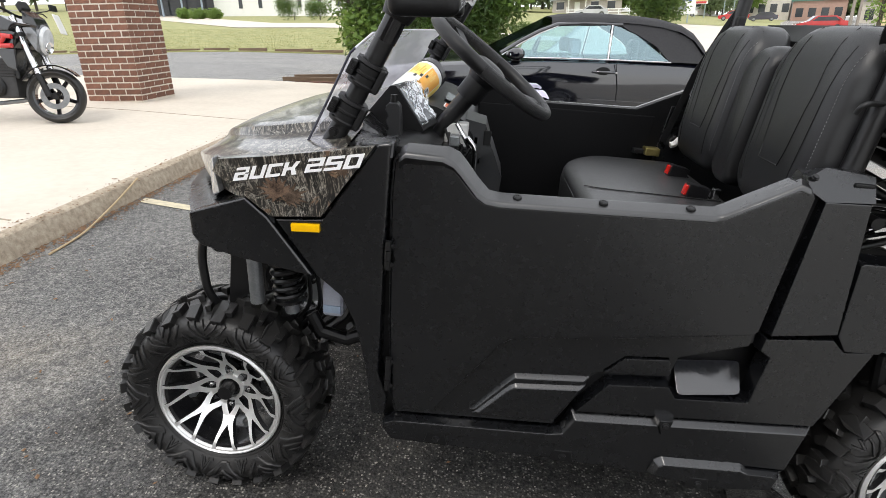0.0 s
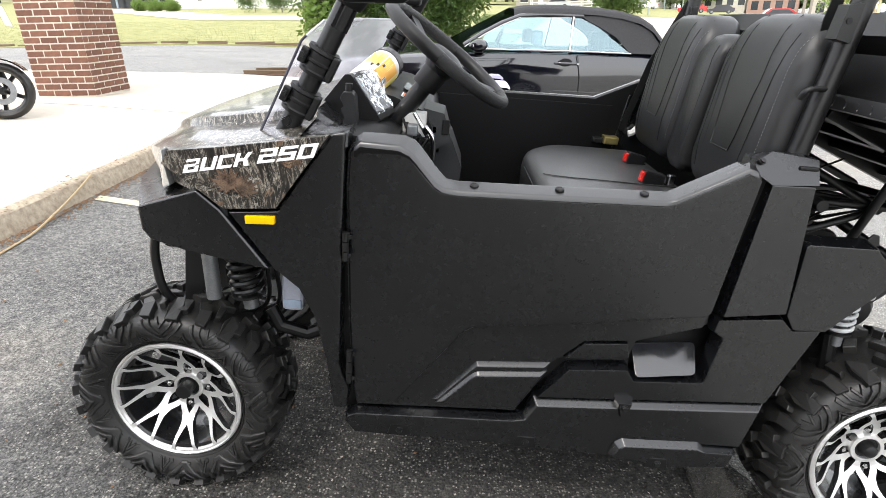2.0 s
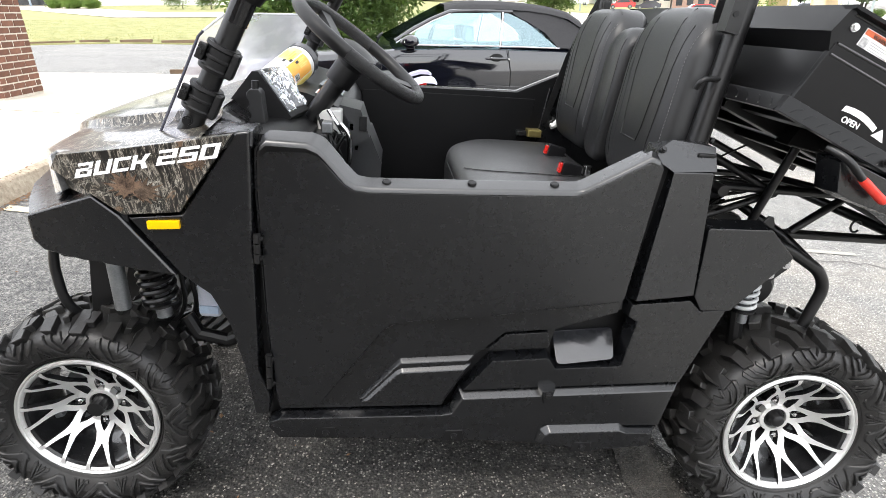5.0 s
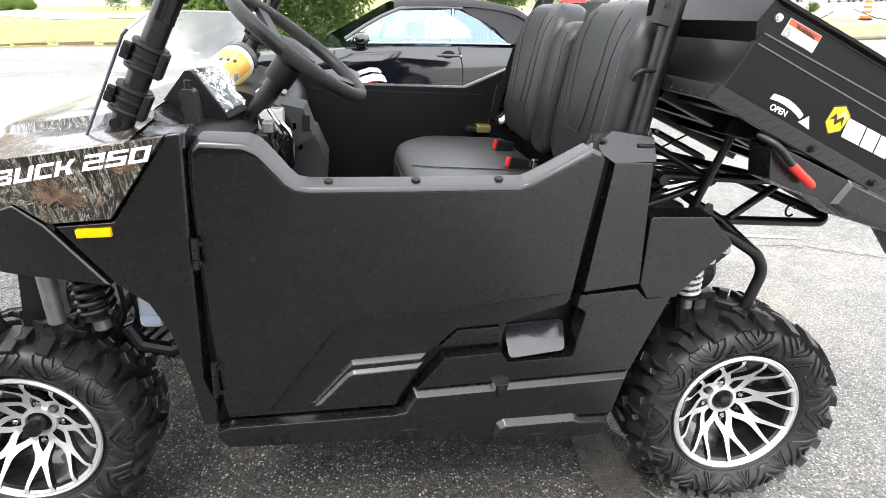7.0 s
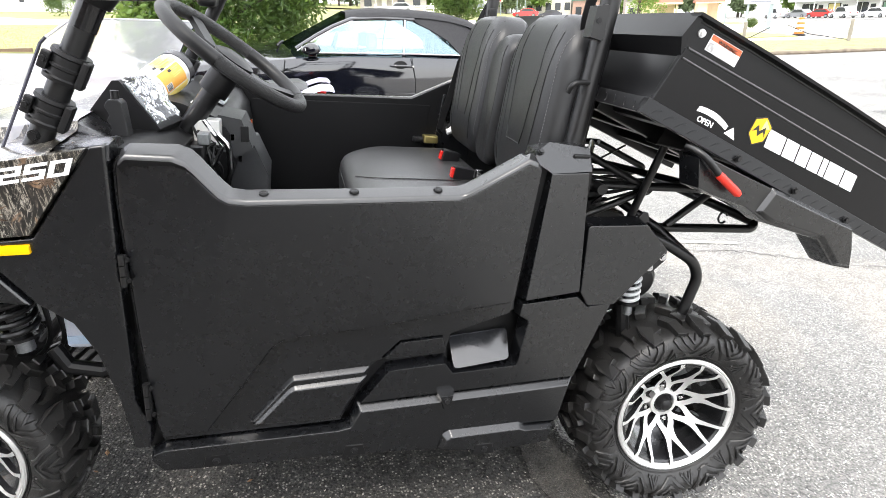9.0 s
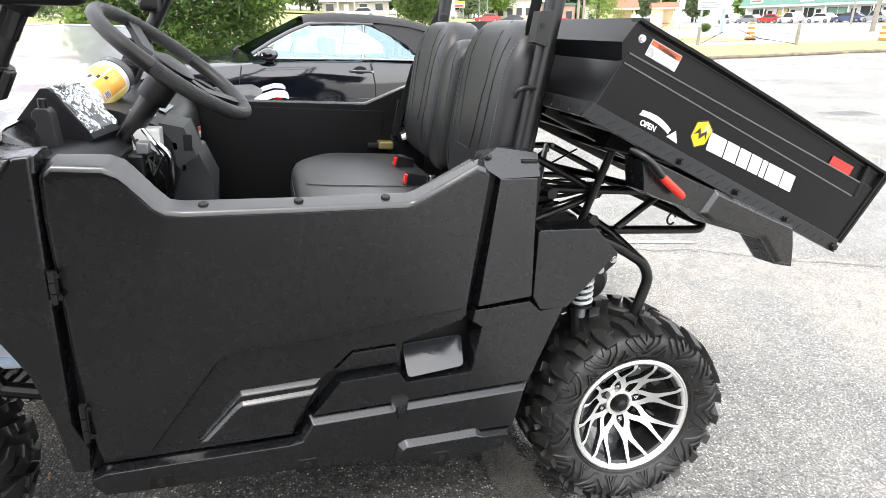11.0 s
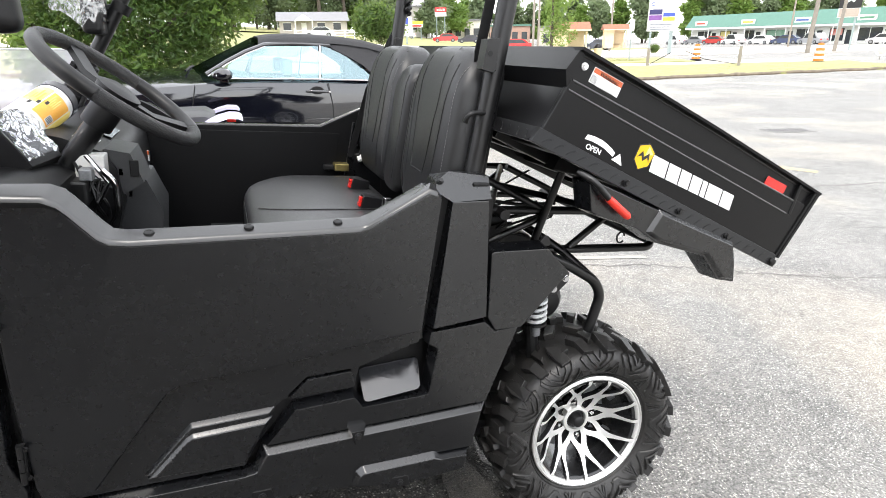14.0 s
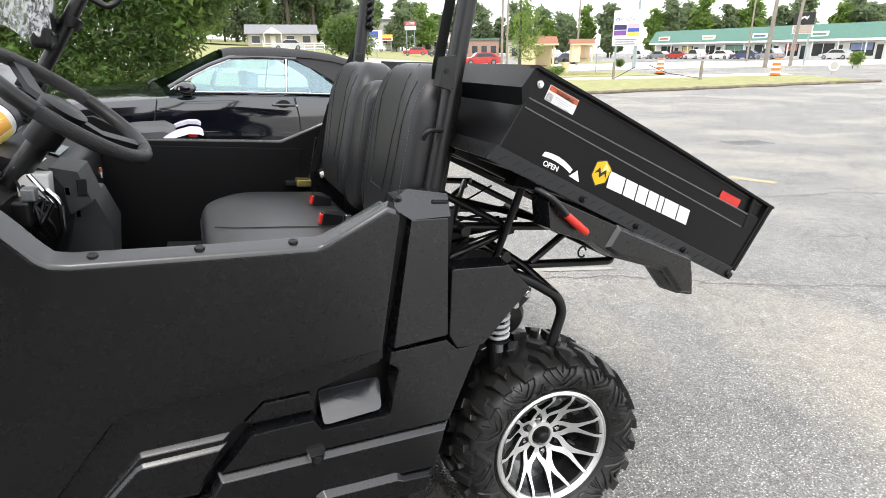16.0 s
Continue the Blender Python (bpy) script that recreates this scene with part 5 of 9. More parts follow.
# ---------- frame, struts and suspension behind the cab ----------
fr = new("rear_frame")
fr.parent = uv
tagged(fr, "black tubular rear frame")
for y in (0.14, 0.80):
    part("upper_rail", tube([(1.30, y, 0.925), (1.80, y, 0.918)], 0.0115, 12), STEEL_B, fr, smooth=True)
    part("lower_rail", tube(rounded([(1.40, y, 0.812), (1.96, y, 0.806), (1.985, y + (0.05 if y < 0.5 else -0.05), 0.835), (1.77, y + (0.05 if y < 0.5 else -0.05), 0.925)], 0.04), 0.0120, 12), STEEL_B, fr, smooth=True)
    part("brace", tube([(1.38, y, 1.01), (1.60, y, 0.91)], 0.0098, 10), STEEL_B, fr, smooth=True)
    part("brace", tube([(1.78, y, 0.905), (1.67, y, 0.815)], 0.0105, 10), STEEL_B, fr, smooth=True)
    part("brace", tube([(1.40, y, 0.83), (1.60, y, 0.915)], 0.0090, 10), STEEL_B, fr, smooth=True)
part("cross_tube", rod((1.97, 0.16, 0.82), (1.97, 0.80, 0.82), 0.014), STEEL_B, fr, smooth=True)
part("cross_tube", rod((1.44, 0.10, 0.92), (1.44, 0.86, 0.92), 0.014), STEEL_B, fr, smooth=True)
part("cross_brace", rod((1.42, 0.15, 0.92), (1.76, 0.78, 0.92), 0.0095), STEEL_B, fr, smooth=True)
part("cross_brace", rod((1.76, 0.15, 0.92), (1.42, 0.78, 0.92), 0.0095), STEEL_B, fr, smooth=True)
part("bed_strut", tube([(1.592, 0.10, 1.055), (1.545, 0.13, 0.82)], 0.0102, 14), STEEL_B, fr, "black bed lift strut", smooth=True)
part("strut_bracket", prism([(1.545, 0.08, 1.04), (1.66, 0.08, 1.02), (1.63, 0.08, 1.07), (1.57, 0.08, 1.09)], 0.05, 0.004), STEEL_B, fr)
part("tie_hook", tube([(1.835 + 0.013 * math.cos(a), 0.13, 0.842 + 0.016 * math.sin(a)) for a in np.linspace(0.3, 5.6, 16)], 0.0028, 6), STEEL_B, fr)
part("rear_arch", tube(rounded([(1.56, 0.05, 0.82), (1.612, 0.045, 0.800), (1.705, 0.045, 0.750), (1.732, 0.045, 0.705), (1.712, 0.045, 0.60)], 0.045), 0.0142, 14), STEEL_B, fr, "bent black tube beside the rear wheel", smooth=True)
part("arch_stay", tube([(1.56, 0.20, 0.86), (1.64, 0.12, 0.81), (1.70, 0.06, 0.755)], 0.012, 10), STEEL_B, fr, smooth=True)
part("arch_plate", prism([(1.545, 0.03, 0.765), (1.610, 0.03, 0.785), (1.612, 0.03, 0.760), (1.575, 0.03, 0.722), (1.535, 0.03, 0.735)], 0.006, 0.002), STEEL_B, fr)
for x, z in ((1.566, 0.742), (1.598, 0.770)):
    part("plate_bolt", bolt_mesh(0.008, 0.006, None, Matrix.Translation((x, 0.028, z))), CHROME, fr)
# engine block, cooling parts and hoses in the dark behind the seats
part("engine_block", box(1.42, 1.66, 0.30, 0.72, 0.50, 0.80, 0.03), STEEL_B, fr, "dark engine block")
part("air_box", box(1.40, 1.52, 0.22, 0.50, 0.74, 0.885, 0.02), PLASTIC_D, fr)
part("axle_housing", lathe([(0.0, 0.20), (0.05, 0.20), (0.06, 0.25), (0.06, 0.80), (0.05, 0.85), (0.0, 0.85)], 20, "y"), STEEL_B, fr).location = (1.706, 0, 0.327)
part("brake_canister", lathe([(0.0, 0.08), (0.04, 0.085), (0.055, 0.10), (0.055, 0.2), (0.04, 0.22), (0.0, 0.22)], 28, "y"), PLASTIC_D, fr, "round black canister").location = (1.590, 0, 0.674)
for k in range(9):
    random.seed(40 + k)
    y0 = random.uniform(0.1, 0.45)
    pts = [(1.39 + 0.02 * k, y0, random.uniform(0.80, 0.95)), (1.46 + random.uniform(-.03, .05), y0 + 0.05, random.uniform(0.80, 0.93)), (1.55 + random.uniform(-.03, .08), y0 + 0.05, random.uniform(0.83, 0.93)), (1.68 + random.uniform(-.06, .05), y0 + 0.02, random.uniform(0.87, 0.98))]
    part("cable", tube(rounded(pts, 0.05), random.uniform(0.003, 0.006), 7), PLASTIC_D, fr, "black cable")
random.seed(0)


def spring(parent, x0, z0, x1, z1, y, r, wire, turns, material, label):
    a, b = Vector((x0, y, z0)), Vector((x1, y, z1))
    d = (b - a)
    n1 = d.normalized().cross(Vector((0, 1, 0))).normalized()
    n2 = d.normalized().cross(n1)
    pts = [a + d * (k / (turns * 16)) + (n1 * math.cos(2 * math.pi * k / 16) + n2 * math.sin(2 * math.pi * k / 16)) * r for k in range(turns * 16 + 1)]
    s = new("shock_absorber")
    s.parent = parent
    tagged(s, label)
    part("coil_spring", tube(pts, wire, 8), material, s, smooth=True)
    part("damper", tube([a - d * 0.25, a, a + d * 0.55], [0.014, 0.014, 0.014], 14), STEEL_B, s, smooth=True)
    part("damper_body", tube([a + d * 0.5, b + d * 0.35], r * 0.52, 14), GREY_METAL, s, smooth=True)
    for q in (a, b):
        part("spring_seat", tube([q - d * 0.03, q + d * 0.03], r * 1.15, 18), STEEL_B, s)
    return s


spring(fr, 1.531, 0.742, 1.541, 0.640, 0.045, 0.0235, 0.0048, 6, SPRING_G, "light grey rear coil spring over a damper")
part("wheel_liner", prism([(1.37, 0.076, 0.80), (1.53, 0.076, 0.80), (1.546, 0.076, 0.64), (1.532, 0.076, 0.604), (1.47, 0.076, 0.585), (1.37, 0.076, 0.50)], 0.012, 0.003), PLASTIC_D, fr)
part("inner_fender", prism([(1.36, 0.23, 0.86), (1.585, 0.23, 0.82), (1.585, 0.23, 0.62), (1.52, 0.23, 0.44), (1.36, 0.23, 0.42)], 0.02, 0.003), PLASTIC_D, fr)
part("rear_upright", tube([(1.535, 0.06, 0.63), (1.56, 0.06, 0.50), (1.64, 0.10, 0.36)], 0.018, 10), STEEL_B, fr)
spring(fr, 0.112, 0.665, 0.125, 0.555, 0.14, 0.036, 0.0075, 5, STEEL_B, "black front coil spring over a damper")
part("front_shock_reservoir", tube([(0.042, 0.11, 0.70), (0.050, 0.11, 0.55)], 0.018, 16), GREY_METAL, fr, "grey metal reservoir tube", smooth=True)
part("front_guard_tube", tube(rounded([(-0.075, 0.12, 0.74), (-0.095, 0.12, 0.66), (-0.085, 0.12, 0.55), (-0.05, 0.16, 0.48)], 0.05), 0.0108, 12), STEEL_B, fr, smooth=True)
part("front_plate", prism([(-0.03, 0.16, 0.74), (0.03, 0.16, 0.74), (0.02, 0.16, 0.55), (-0.05, 0.16, 0.50)], 0.012, 0.003), STEEL_B, fr)
part("front_arm", tube([(0.20, 0.30, 0.46), (-0.05, 0.13, 0.40), (-0.2, 0.30, 0.46)], 0.016, 10), STEEL_B, fr)
part("front_axle", tube([(-0.05, 0.1, 0.26), (-0.05, 0.97, 0.26)], 0.02, 12), STEEL_B, fr)
part("front_firewall", box(0.37, 0.40, 0.10, 0.97, 0.38, 0.96, 0.01), PLASTIC_D, fr)
part("coolant_bottle", box(0.20, 0.255, 0.16, 0.26, 0.50, 0.60, 0.014, 3), surface("milky white tank", (0.55, 0.58, 0.66), (0.45, 0.47, 0.55), 20, 0.3), fr, "milky white fluid bottle")
part("bottle_label", box(0.205, 0.25, 0.156, 0.161, 0.515, 0.535), surface("pale blue print", (0.5, 0.62, 0.78), None, 80, 0.4), fr)
part("splash_shield", tube([(0.17, 0.17, 0.50), (0.20, 0.16, 0.455), (0.27, 0.16, 0.44), (0.33, 0.16, 0.47)], 0.018, 10), PLASTIC_D, fr)
for k in range(6):
    part("hose", tube(rounded([(0.10 + 0.03 * k, 0.2, 0.72), (0.14 + 0.02 * k, 0.18, 0.62), (0.13 + 0.03 * k, 0.2, 0.50), (0.05 + 0.03 * k, 0.22, 0.42)], 0.05), 0.006, 8), PLASTIC_D, fr)
part("underbody", box(0.47, 1.55, 0.08, 0.99, 0.28, 0.33, 0.01), PLASTIC_D, fr)
part("inner_wheel_arch", prism([(-0.10, 0.28, 0.76), (0.36, 0.28, 0.76), (0.36, 0.28, 0.40), (0.22, 0.28, 0.60), (-0.05, 0.28, 0.70)], 0.5, 0), PLASTIC_D, fr)

# ---------- cabin ----------
from mathutils.bvhtree import BVHTree


def padded(y0, y1, z0, z1, x_front, thick, r_top, r_bot, lean, bevel=0.022):
    """A seat cushion standing up: rounded outline in y and z, padded edges, leaning back."""
    out = []
    for (cy, cz, r, a0) in ((y1 - r_top, z1 - r_top, r_top, 0), (y0 + r_top, z1 - r_top, r_top, 90), (y0 + r_bot, z0 + r_bot, r_bot, 180), (y1 - r_bot, z0 + r_bot, r_bot, 270)):
        for k in range(7):
            a = radians(a0 + 15 * k)
            out.append((cy + math.cos(a) * r, cz + math.sin(a) * r))
    bm = bmesh.new()
    n = len(out)
    cy, cz = (y0 + y1) / 2, (z0 + z1) / 2
    rings = []
    for depth, inset in ((0.0, 0.50), (0.003, 0.26), (0.011, 0.10), (0.024, 0.025), (0.042, 0.0), (thick - 0.02, 0.0), (thick, 0.06)):
        ring = []
        for y, z in out:
            d = Vector((cy - y, cz - z))
            m = min(y1 - y0, z1 - z0) / 2
            q = Vector((y, z)) + d.normalized() * min(inset * m, d.length * 0.95)
            ring.append((x_front + depth, q.x, q.y))
        rings.append(ring)
    loft(rings, bm=bm)
    for v in bm.verts:
        v.co.x += (v.co.z - 1.0) * lean - 0.02 * math.sin(max(0, min(1, (v.co.z - z0) / (z1 - z0))) * math.pi)
    return bm


def seam(points, parent, r=0.0016, material=None):
    return part("seam", tube(points, r, 6), material or PLASTIC_D, parent)


seats = new("bench_seat")
seats.parent = uv
tagged(seats, "black vinyl bench seat with upright padded backs")
LEAN_S = 0.11


THREAD = surface("grey thread", (0.16, 0.16, 0.16), None, 50, 0.7)
for y0, y1, z1 in ((0.085, 0.425, 1.312), (0.448, 0.572, 1.262), (0.595, 0.945, 1.312)):
    xf, z0 = 1.260, 0.885
    narrow = y1 - y0 < 0.2
    b = new("seat_back")
    b.parent = seats
    pad = padded(y0, y1, z0, z1, xf, 0.115, 0.05 if narrow else 0.10, 0.04 if narrow else 0.07, LEAN_S)
    skin = BVHTree.FromBMesh(pad)

    def on_pad(y, z, lift=0.0004):
        hit = skin.ray_cast(Vector((0.5, y, z)), Vector((1, 0, 0)))[0]
        return (hit.x - lift, y, z) if hit else None

    def pad_seam(line, r):
        dense = [(a[0] + (c[0] - a[0]) * k / 6, a[1] + (c[1] - a[1]) * k / 6) for a, c in zip(line, line[1:]) for k in range(6)] + [line[-1]]
        got = [q for q in (on_pad(y, z) for y, z in dense) if q]
        seam(got, b, r)
    part("padding", pad, VINYL, b, "", smooth="all")
    if narrow:
        pad_seam([(y0 + 0.022, z) for z in np.linspace(z0 + 0.05, z1 - 0.03, 9)], 0.0012)
        continue
    wd = y1 - y0
    top = z1 - 0.004
    inner = [(y0 + 0.30 * wd, top), (y0 + 0.28 * wd, 1.16), (y0 + 0.33 * wd, 1.04), (y0 + 0.36 * wd, 1.005), (y0 + 0.64 * wd, 1.005), (y0 + 0.67 * wd, 1.04), (y0 + 0.72 * wd, 1.16), (y0 + 0.70 * wd, top)]
    pad_seam(inner, 0.0017)
    for f in (0.14, 0.86):
        pad_seam([(y0 + f * wd, top - 0.012), (y0 + (f + (0.02 if f < 0.5 else -0.02)) * wd, 1.14), (y0 + (f + (0.05 if f < 0.5 else -0.05)) * wd, z0 + 0.05)], 0.0014)
    yy = y0 + 0.022
    st = bmesh.new()
    for k in range(46):
        z = z0 + 0.07 + k * 0.0075
        p, q = on_pad(yy, z, 0.001), on_pad(yy, z + 0.004, 0.001)
        if p and q:
            rod(p, q, 0.0008, 4, st)
    tagged(part("stitching", st, THREAD, b), kind="stuff")
cu = bmesh.new()
out = [(0.880, 0.06), (0.850, 0.09), (0.838, 0.16), (0.838, 0.68), (0.850, 0.76), (0.885, 0.84), (0.945, 0.92), (1.0, 0.95), (1.27, 0.955), (1.28, 0.06)]
out = [(p.x, p.y) for p in rounded([(a, b, 0) for a, b in out], 0.03, True, 3)]
rings = []
for z, ins in ((0.735, 0.02), (0.75, 0.0), (0.80, -0.004), (0.828, 0.004), (0.842, 0.018), (0.849, 0.045), (0.851, 0.09)):
    rings.append([((x - 1.06) * (1 - ins * 2.0) + 1.06, (y - 0.5) * (1 - ins * 2.0) + 0.5, z) for x, y in out])
loft(rings, bm=cu)
part("seat_cushion", cu, VINYL_C, seats, "grained black vinyl seat cushion", smooth="all")
seam([(x, y, 0.8535 - 0.006 * abs(y - 0.5)) for x, y in [(0.868, 0.44), (0.90, 0.43), (0.95, 0.425), (1.05, 0.425), (1.24, 0.42)]], seats, 0.0016)
seam([(0.8365, y, 0.815 + 0.014 * math.cos((y - 0.4) * 3)) for y in np.linspace(0.22, 0.62, 14)], seats, 0.0012)
part("seat_base", box(0.90, 1.30, 0.08, 0.94, 0.45, 0.74, 0.02), PLASTIC_D, seats)
part("floor_hump", loft([[(0.74 + 0.02 * k, 0.62 + (0.30 - i * 0.1), 0.66 + 0.05 * math.sin(math.pi * i / 3)) for i in range(4)] + [(0.74 + 0.02 * k, 0.30, 0.55), (0.74 + 0.02 * k, 0.94, 0.55)] for k in range(6)]), PLASTIC_D, uv)
# buckles
for x, y, z, a in ((1.172, 0.700, 0.868, 12), (1.150, 0.455, 0.868, 9)):
    bk = new("seat_belt_buckle")
    bk.parent = seats
    bk.matrix_local = pose(x, y, z, 0, a, 0)
    part("buckle_body", box(0.003, 0.062, -0.018, 0.018, -0.026, 0.021, 0.005), surface("gloss black buckle plastic", (0.006, 0.006, 0.007), None, 20, 0.3), bk, smooth=True)
    part("release_button", box(-0.004, 0.008, -0.011, 0.011, -0.014, 0.015, 0.003), RED_REFL, bk, "red release button")
    part("buckle_strap", tube([(0.058, 0, 0), (0.13, 0.0, -0.03)], 0.01, flat=(0.03, 0.004)), PLASTIC_D, bk)
part("belt_anchor", box(1.215, 1.235, 0.42, 0.44, 0.855, 0.885, 0.003), CHROME, seats, "bright metal belt anchor")
part("belt_tongue", tube(rounded([(1.300, 1.03, 0.915), (1.285, 1.03, 0.895), (1.27, 1.03, 0.89)], 0.01), 0.012, 8), surface("white plastic", (0.8, 0.8, 0.78), None, 30, 0.4), seats, "white plastic belt tongue")

# roll cage
cage = new("roll_cage")
cage.parent = uv
tagged(cage, "black tubular roll cage")
part("rear_post", tube([(1.318, 0.07, 0.98), (1.328, 0.07, 1.06), (1.385, 0.07, 1.60), (1.42, 0.07, 1.95)], 0.0215, 18), STEEL_B, cage, "thick black steel roll bar post", smooth=True)
part("rear_post", tube([(1.360, 1.02, 0.95), (1.372, 1.02, 1.06), (1.425, 1.03, 1.60), (1.45, 1.03, 1.95)], 0.0225, 18), STEEL_B, cage, smooth=True)
part("front_post", tube([(0.225, 0.055, 0.940), (0.265, 0.055, 1.02), (0.361, 0.055, 1.22), (0.385, 0.055, 1.27), (0.53, 0.055, 1.56), (0.64, 0.055, 1.95)], 0.0215, 18), STEEL_B, cage, "black steel windscreen post", smooth=True)
part("front_post", tube([(0.300, 1.03, 0.965), (0.335, 1.03, 1.05), (0.450, 1.03, 1.265), (0.60, 1.03, 1.56), (0.68, 1.03, 1.95)], 0.0205, 18), STEEL_B, cage, smooth=True)
part("roof_bar", tube([(0.64, 0.055, 1.95), (0.68, 1.03, 1.95)], 0.021, 14), STEEL_B, cage)
part("roof_bar", tube([(1.42, 0.07, 1.95), (1.45, 1.03, 1.95)], 0.021, 14), STEEL_B, cage)
part("roof_bar", tube([(0.64, 0.055, 1.95), (1.42, 0.07, 1.95)], 0.021, 14), STEEL_B, cage)
part("roof_bar", tube([(0.68, 1.03, 1.95), (1.45, 1.03, 1.95)], 0.021, 14), STEEL_B, cage)
part("post_bolt", bolt_mesh(0.008, 0.006, None, Matrix.Translation((0.257, 0.034, 1.014))), STEEL_B, cage)
brk = bevelled(loft([[(1.306, 0.035, 1.264), (1.312, 0.035, 1.325), (1.340, 0.035, 1.330), (1.336, 0.035, 1.258)], [(1.306, 0.070, 1.264), (1.312, 0.070, 1.325), (1.340, 0.070, 1.330), (1.336, 0.070, 1.258)]]), 0.003, 1)
part("belt_bracket", brk, STEEL_B, cage, "welded black seat belt bracket")
part("bracket_hole", lathe([(0.0, 0.0), (0.006, 0.0), (0.006, 0.002), (0.0, 0.002)], 14, "y"), PLASTIC_D, cage).location = (1.320, 0.0335, 1.297)
part("weld_bead", tube([(1.339 + 0.0012 * math.sin(k * 2.1), 0.046, 1.262 + 0.068 * k / 24) for k in range(25)], [0.0028 + 0.0012 * (k % 2) for k in range(25)], 6), STEEL_B, cage)
part("grab_loop", tube(rounded([(1.355, 0.06, 1.172), (1.298, 0.048, 1.170), (1.288, 0.050, 1.162), (1.286, 0.055, 1.148)], 0.008), 0.0056, 10), PLASTIC_D, cage, smooth=True)
part("belt_reel", box(1.295, 1.345, 0.10, 0.16, 1.06, 1.15, 0.008), PLASTIC_D, cage)
# belts behind the seats
part("seat_belt", tube([(1.336, 0.112, 1.14), (1.330, 0.114, 1.30), (1.368, 0.114, 1.60), (1.39, 0.114, 1.9)], 0.02, flat=(0.003, 0.024)), PLASTIC_D, cage, "black woven seat belt")
part("seat_belt", tube([(1.24, 1.03, 0.90), (1.30, 1.03, 1.15), (1.375, 1.03, 1.33), (1.44, 1.03, 1.46)], 0.02, flat=(0.003, 0.024)), PLASTIC_D, cage, "black woven seat belt")
part("belt_guide", box(1.382, 1.408, 0.985, 1.02, 1.285, 1.345, 0.006), PLASTIC_D, cage)
part("coiled_belt_end", tube([(1.428 + 0.006 * math.cos(k * 0.9), 1.0 + 0.006 * math.sin(k * 0.9), 1.43 + k * 0.0035) for k in range(34)], 0.009, 7), PLASTIC_D, cage)
# clamps that hold the windscreen to its post
PD = Vector((0.096, 0, 0.20)).normalized()
PN = Vector((-PD.z, 0, PD.x))
for y, base, far in ((0.055, Vector((0.265, 0.055, 1.02)), 0), (1.03, Vector((0.335, 1.03, 1.05)), 1)):
    for d in ((0.040, 0.126) if not far else (0.03, 0.11)):
        c = base + PD * d
        cl = new("windscreen_clamp")
        cl.parent = cage
        m = Matrix.Identity(4)
        for i, ax in enumerate((PN, Vector((0, 1, 0)), PD)):
            for r_ in range(3):
                m[r_][i] = ax[r_]
        m.translation = c
        cl.matrix_local = m
        part("clamp_ring", lathe([(0.022, -0.027), (0.032, -0.027), (0.033, -0.020), (0.030, -0.017), (0.030, -0.004), (0.0325, -0.002), (0.0325, 0.002), (0.030, 0.004), (0.030, 0.017), (0.033, 0.020), (0.032, 0.027), (0.022, 0.027)], 28, "z", close=True), PLASTIC_D, cl, "black plastic clamp band", smooth=True)
        part("clamp_ear", box(0.022, 0.037, -0.030, -0.016, -0.015, 0.017, 0.003), PLASTIC_D, cl)
        part("clamp_ear", box(-0.037, -0.024, -0.024, 0.004, -0.026, 0.026, 0.004), PLASTIC_D, cl)
        part("clamp_screw", bolt_mesh(0.005, 0.004, None, Matrix.Translation((0.030, -0.0305, 0.002))), STEEL_B, cl)
part("post_cover", tube([base + PD * 0.0 for base in (Vector((0.352, 0.055, 1.200)), Vector((0.382, 0.055, 1.264)))], 0.0225, 18), surface("gloss black tape", (0.01, 0.01, 0.011), None, 9, 0.12), cage, "glossy black sleeve on the post", smooth=True)
mir = new("side_mirror")
mir.parent = cage
part("mirror_mount", tube([(0.372, 0.055, 1.243), (0.381, 0.055, 1.262), (0.405, 0.055, 1.312)], [0.029, 0.034, 0.034], 18), PLASTIC_D, mir, smooth=True)
part("mirror_arm", tube([(0.398, 0.055, 1.300), (0.425, 0.00, 1.322)], 0.018, 12), PLASTIC_D, mir, smooth=True)
part("mirror_shell", moved(bevelled(box(-0.066, 0.066, -0.030, 0.030, -0.070, 0.070), 0.024, 4), pose(0.431, -0.025, 1.320, 0, -4, 4)), PLASTIC_D, mir, "rounded black mirror shell", smooth=True)
part("mirror_glass", moved(box(-0.054, 0.054, 0.030, 0.032, -0.054, 0.054, 0.001), pose(0.431, -0.025, 1.320, 0, -4, 4)), surface("silvered mirror glass", (0.8, 0.8, 0.8), None, 10, 0.03, metal=1.0), mir, "mirror glass")
mir2 = new("side_mirror")
mir2.parent = cage
part("mirror_shell", bevelled(box(0.404, 0.462, 0.93, 1.05, 1.262, 1.42), 0.018, 3), PLASTIC_D, mir2, "black mirror shell", smooth=True)
part("mirror_rib", box(0.460, 0.468, 0.94, 1.04, 1.300, 1.312, 0.003), PLASTIC, mir2)
part("mirror_arm", tube(rounded([(0.43, 1.03, 1.335), (0.48, 1.03, 1.345), (0.502, 1.03, 1.352)], 0.02), 0.012, 12), PLASTIC_D, mir2, smooth=True)
part("mirror_clamp", tube([(0.494, 1.03, 1.335), (0.508, 1.03, 1.362)], 0.029, 16), PLASTIC_D, mir2, smooth=True)
part("grab_handle", tube(rounded([(0.535, 1.03, 1.43), (0.60, 1.03, 1.40), (0.63, 1.03, 1.42), (0.65, 1.03, 1.47)], 0.03), 0.010, 10), STEEL_B, cage, smooth=True)

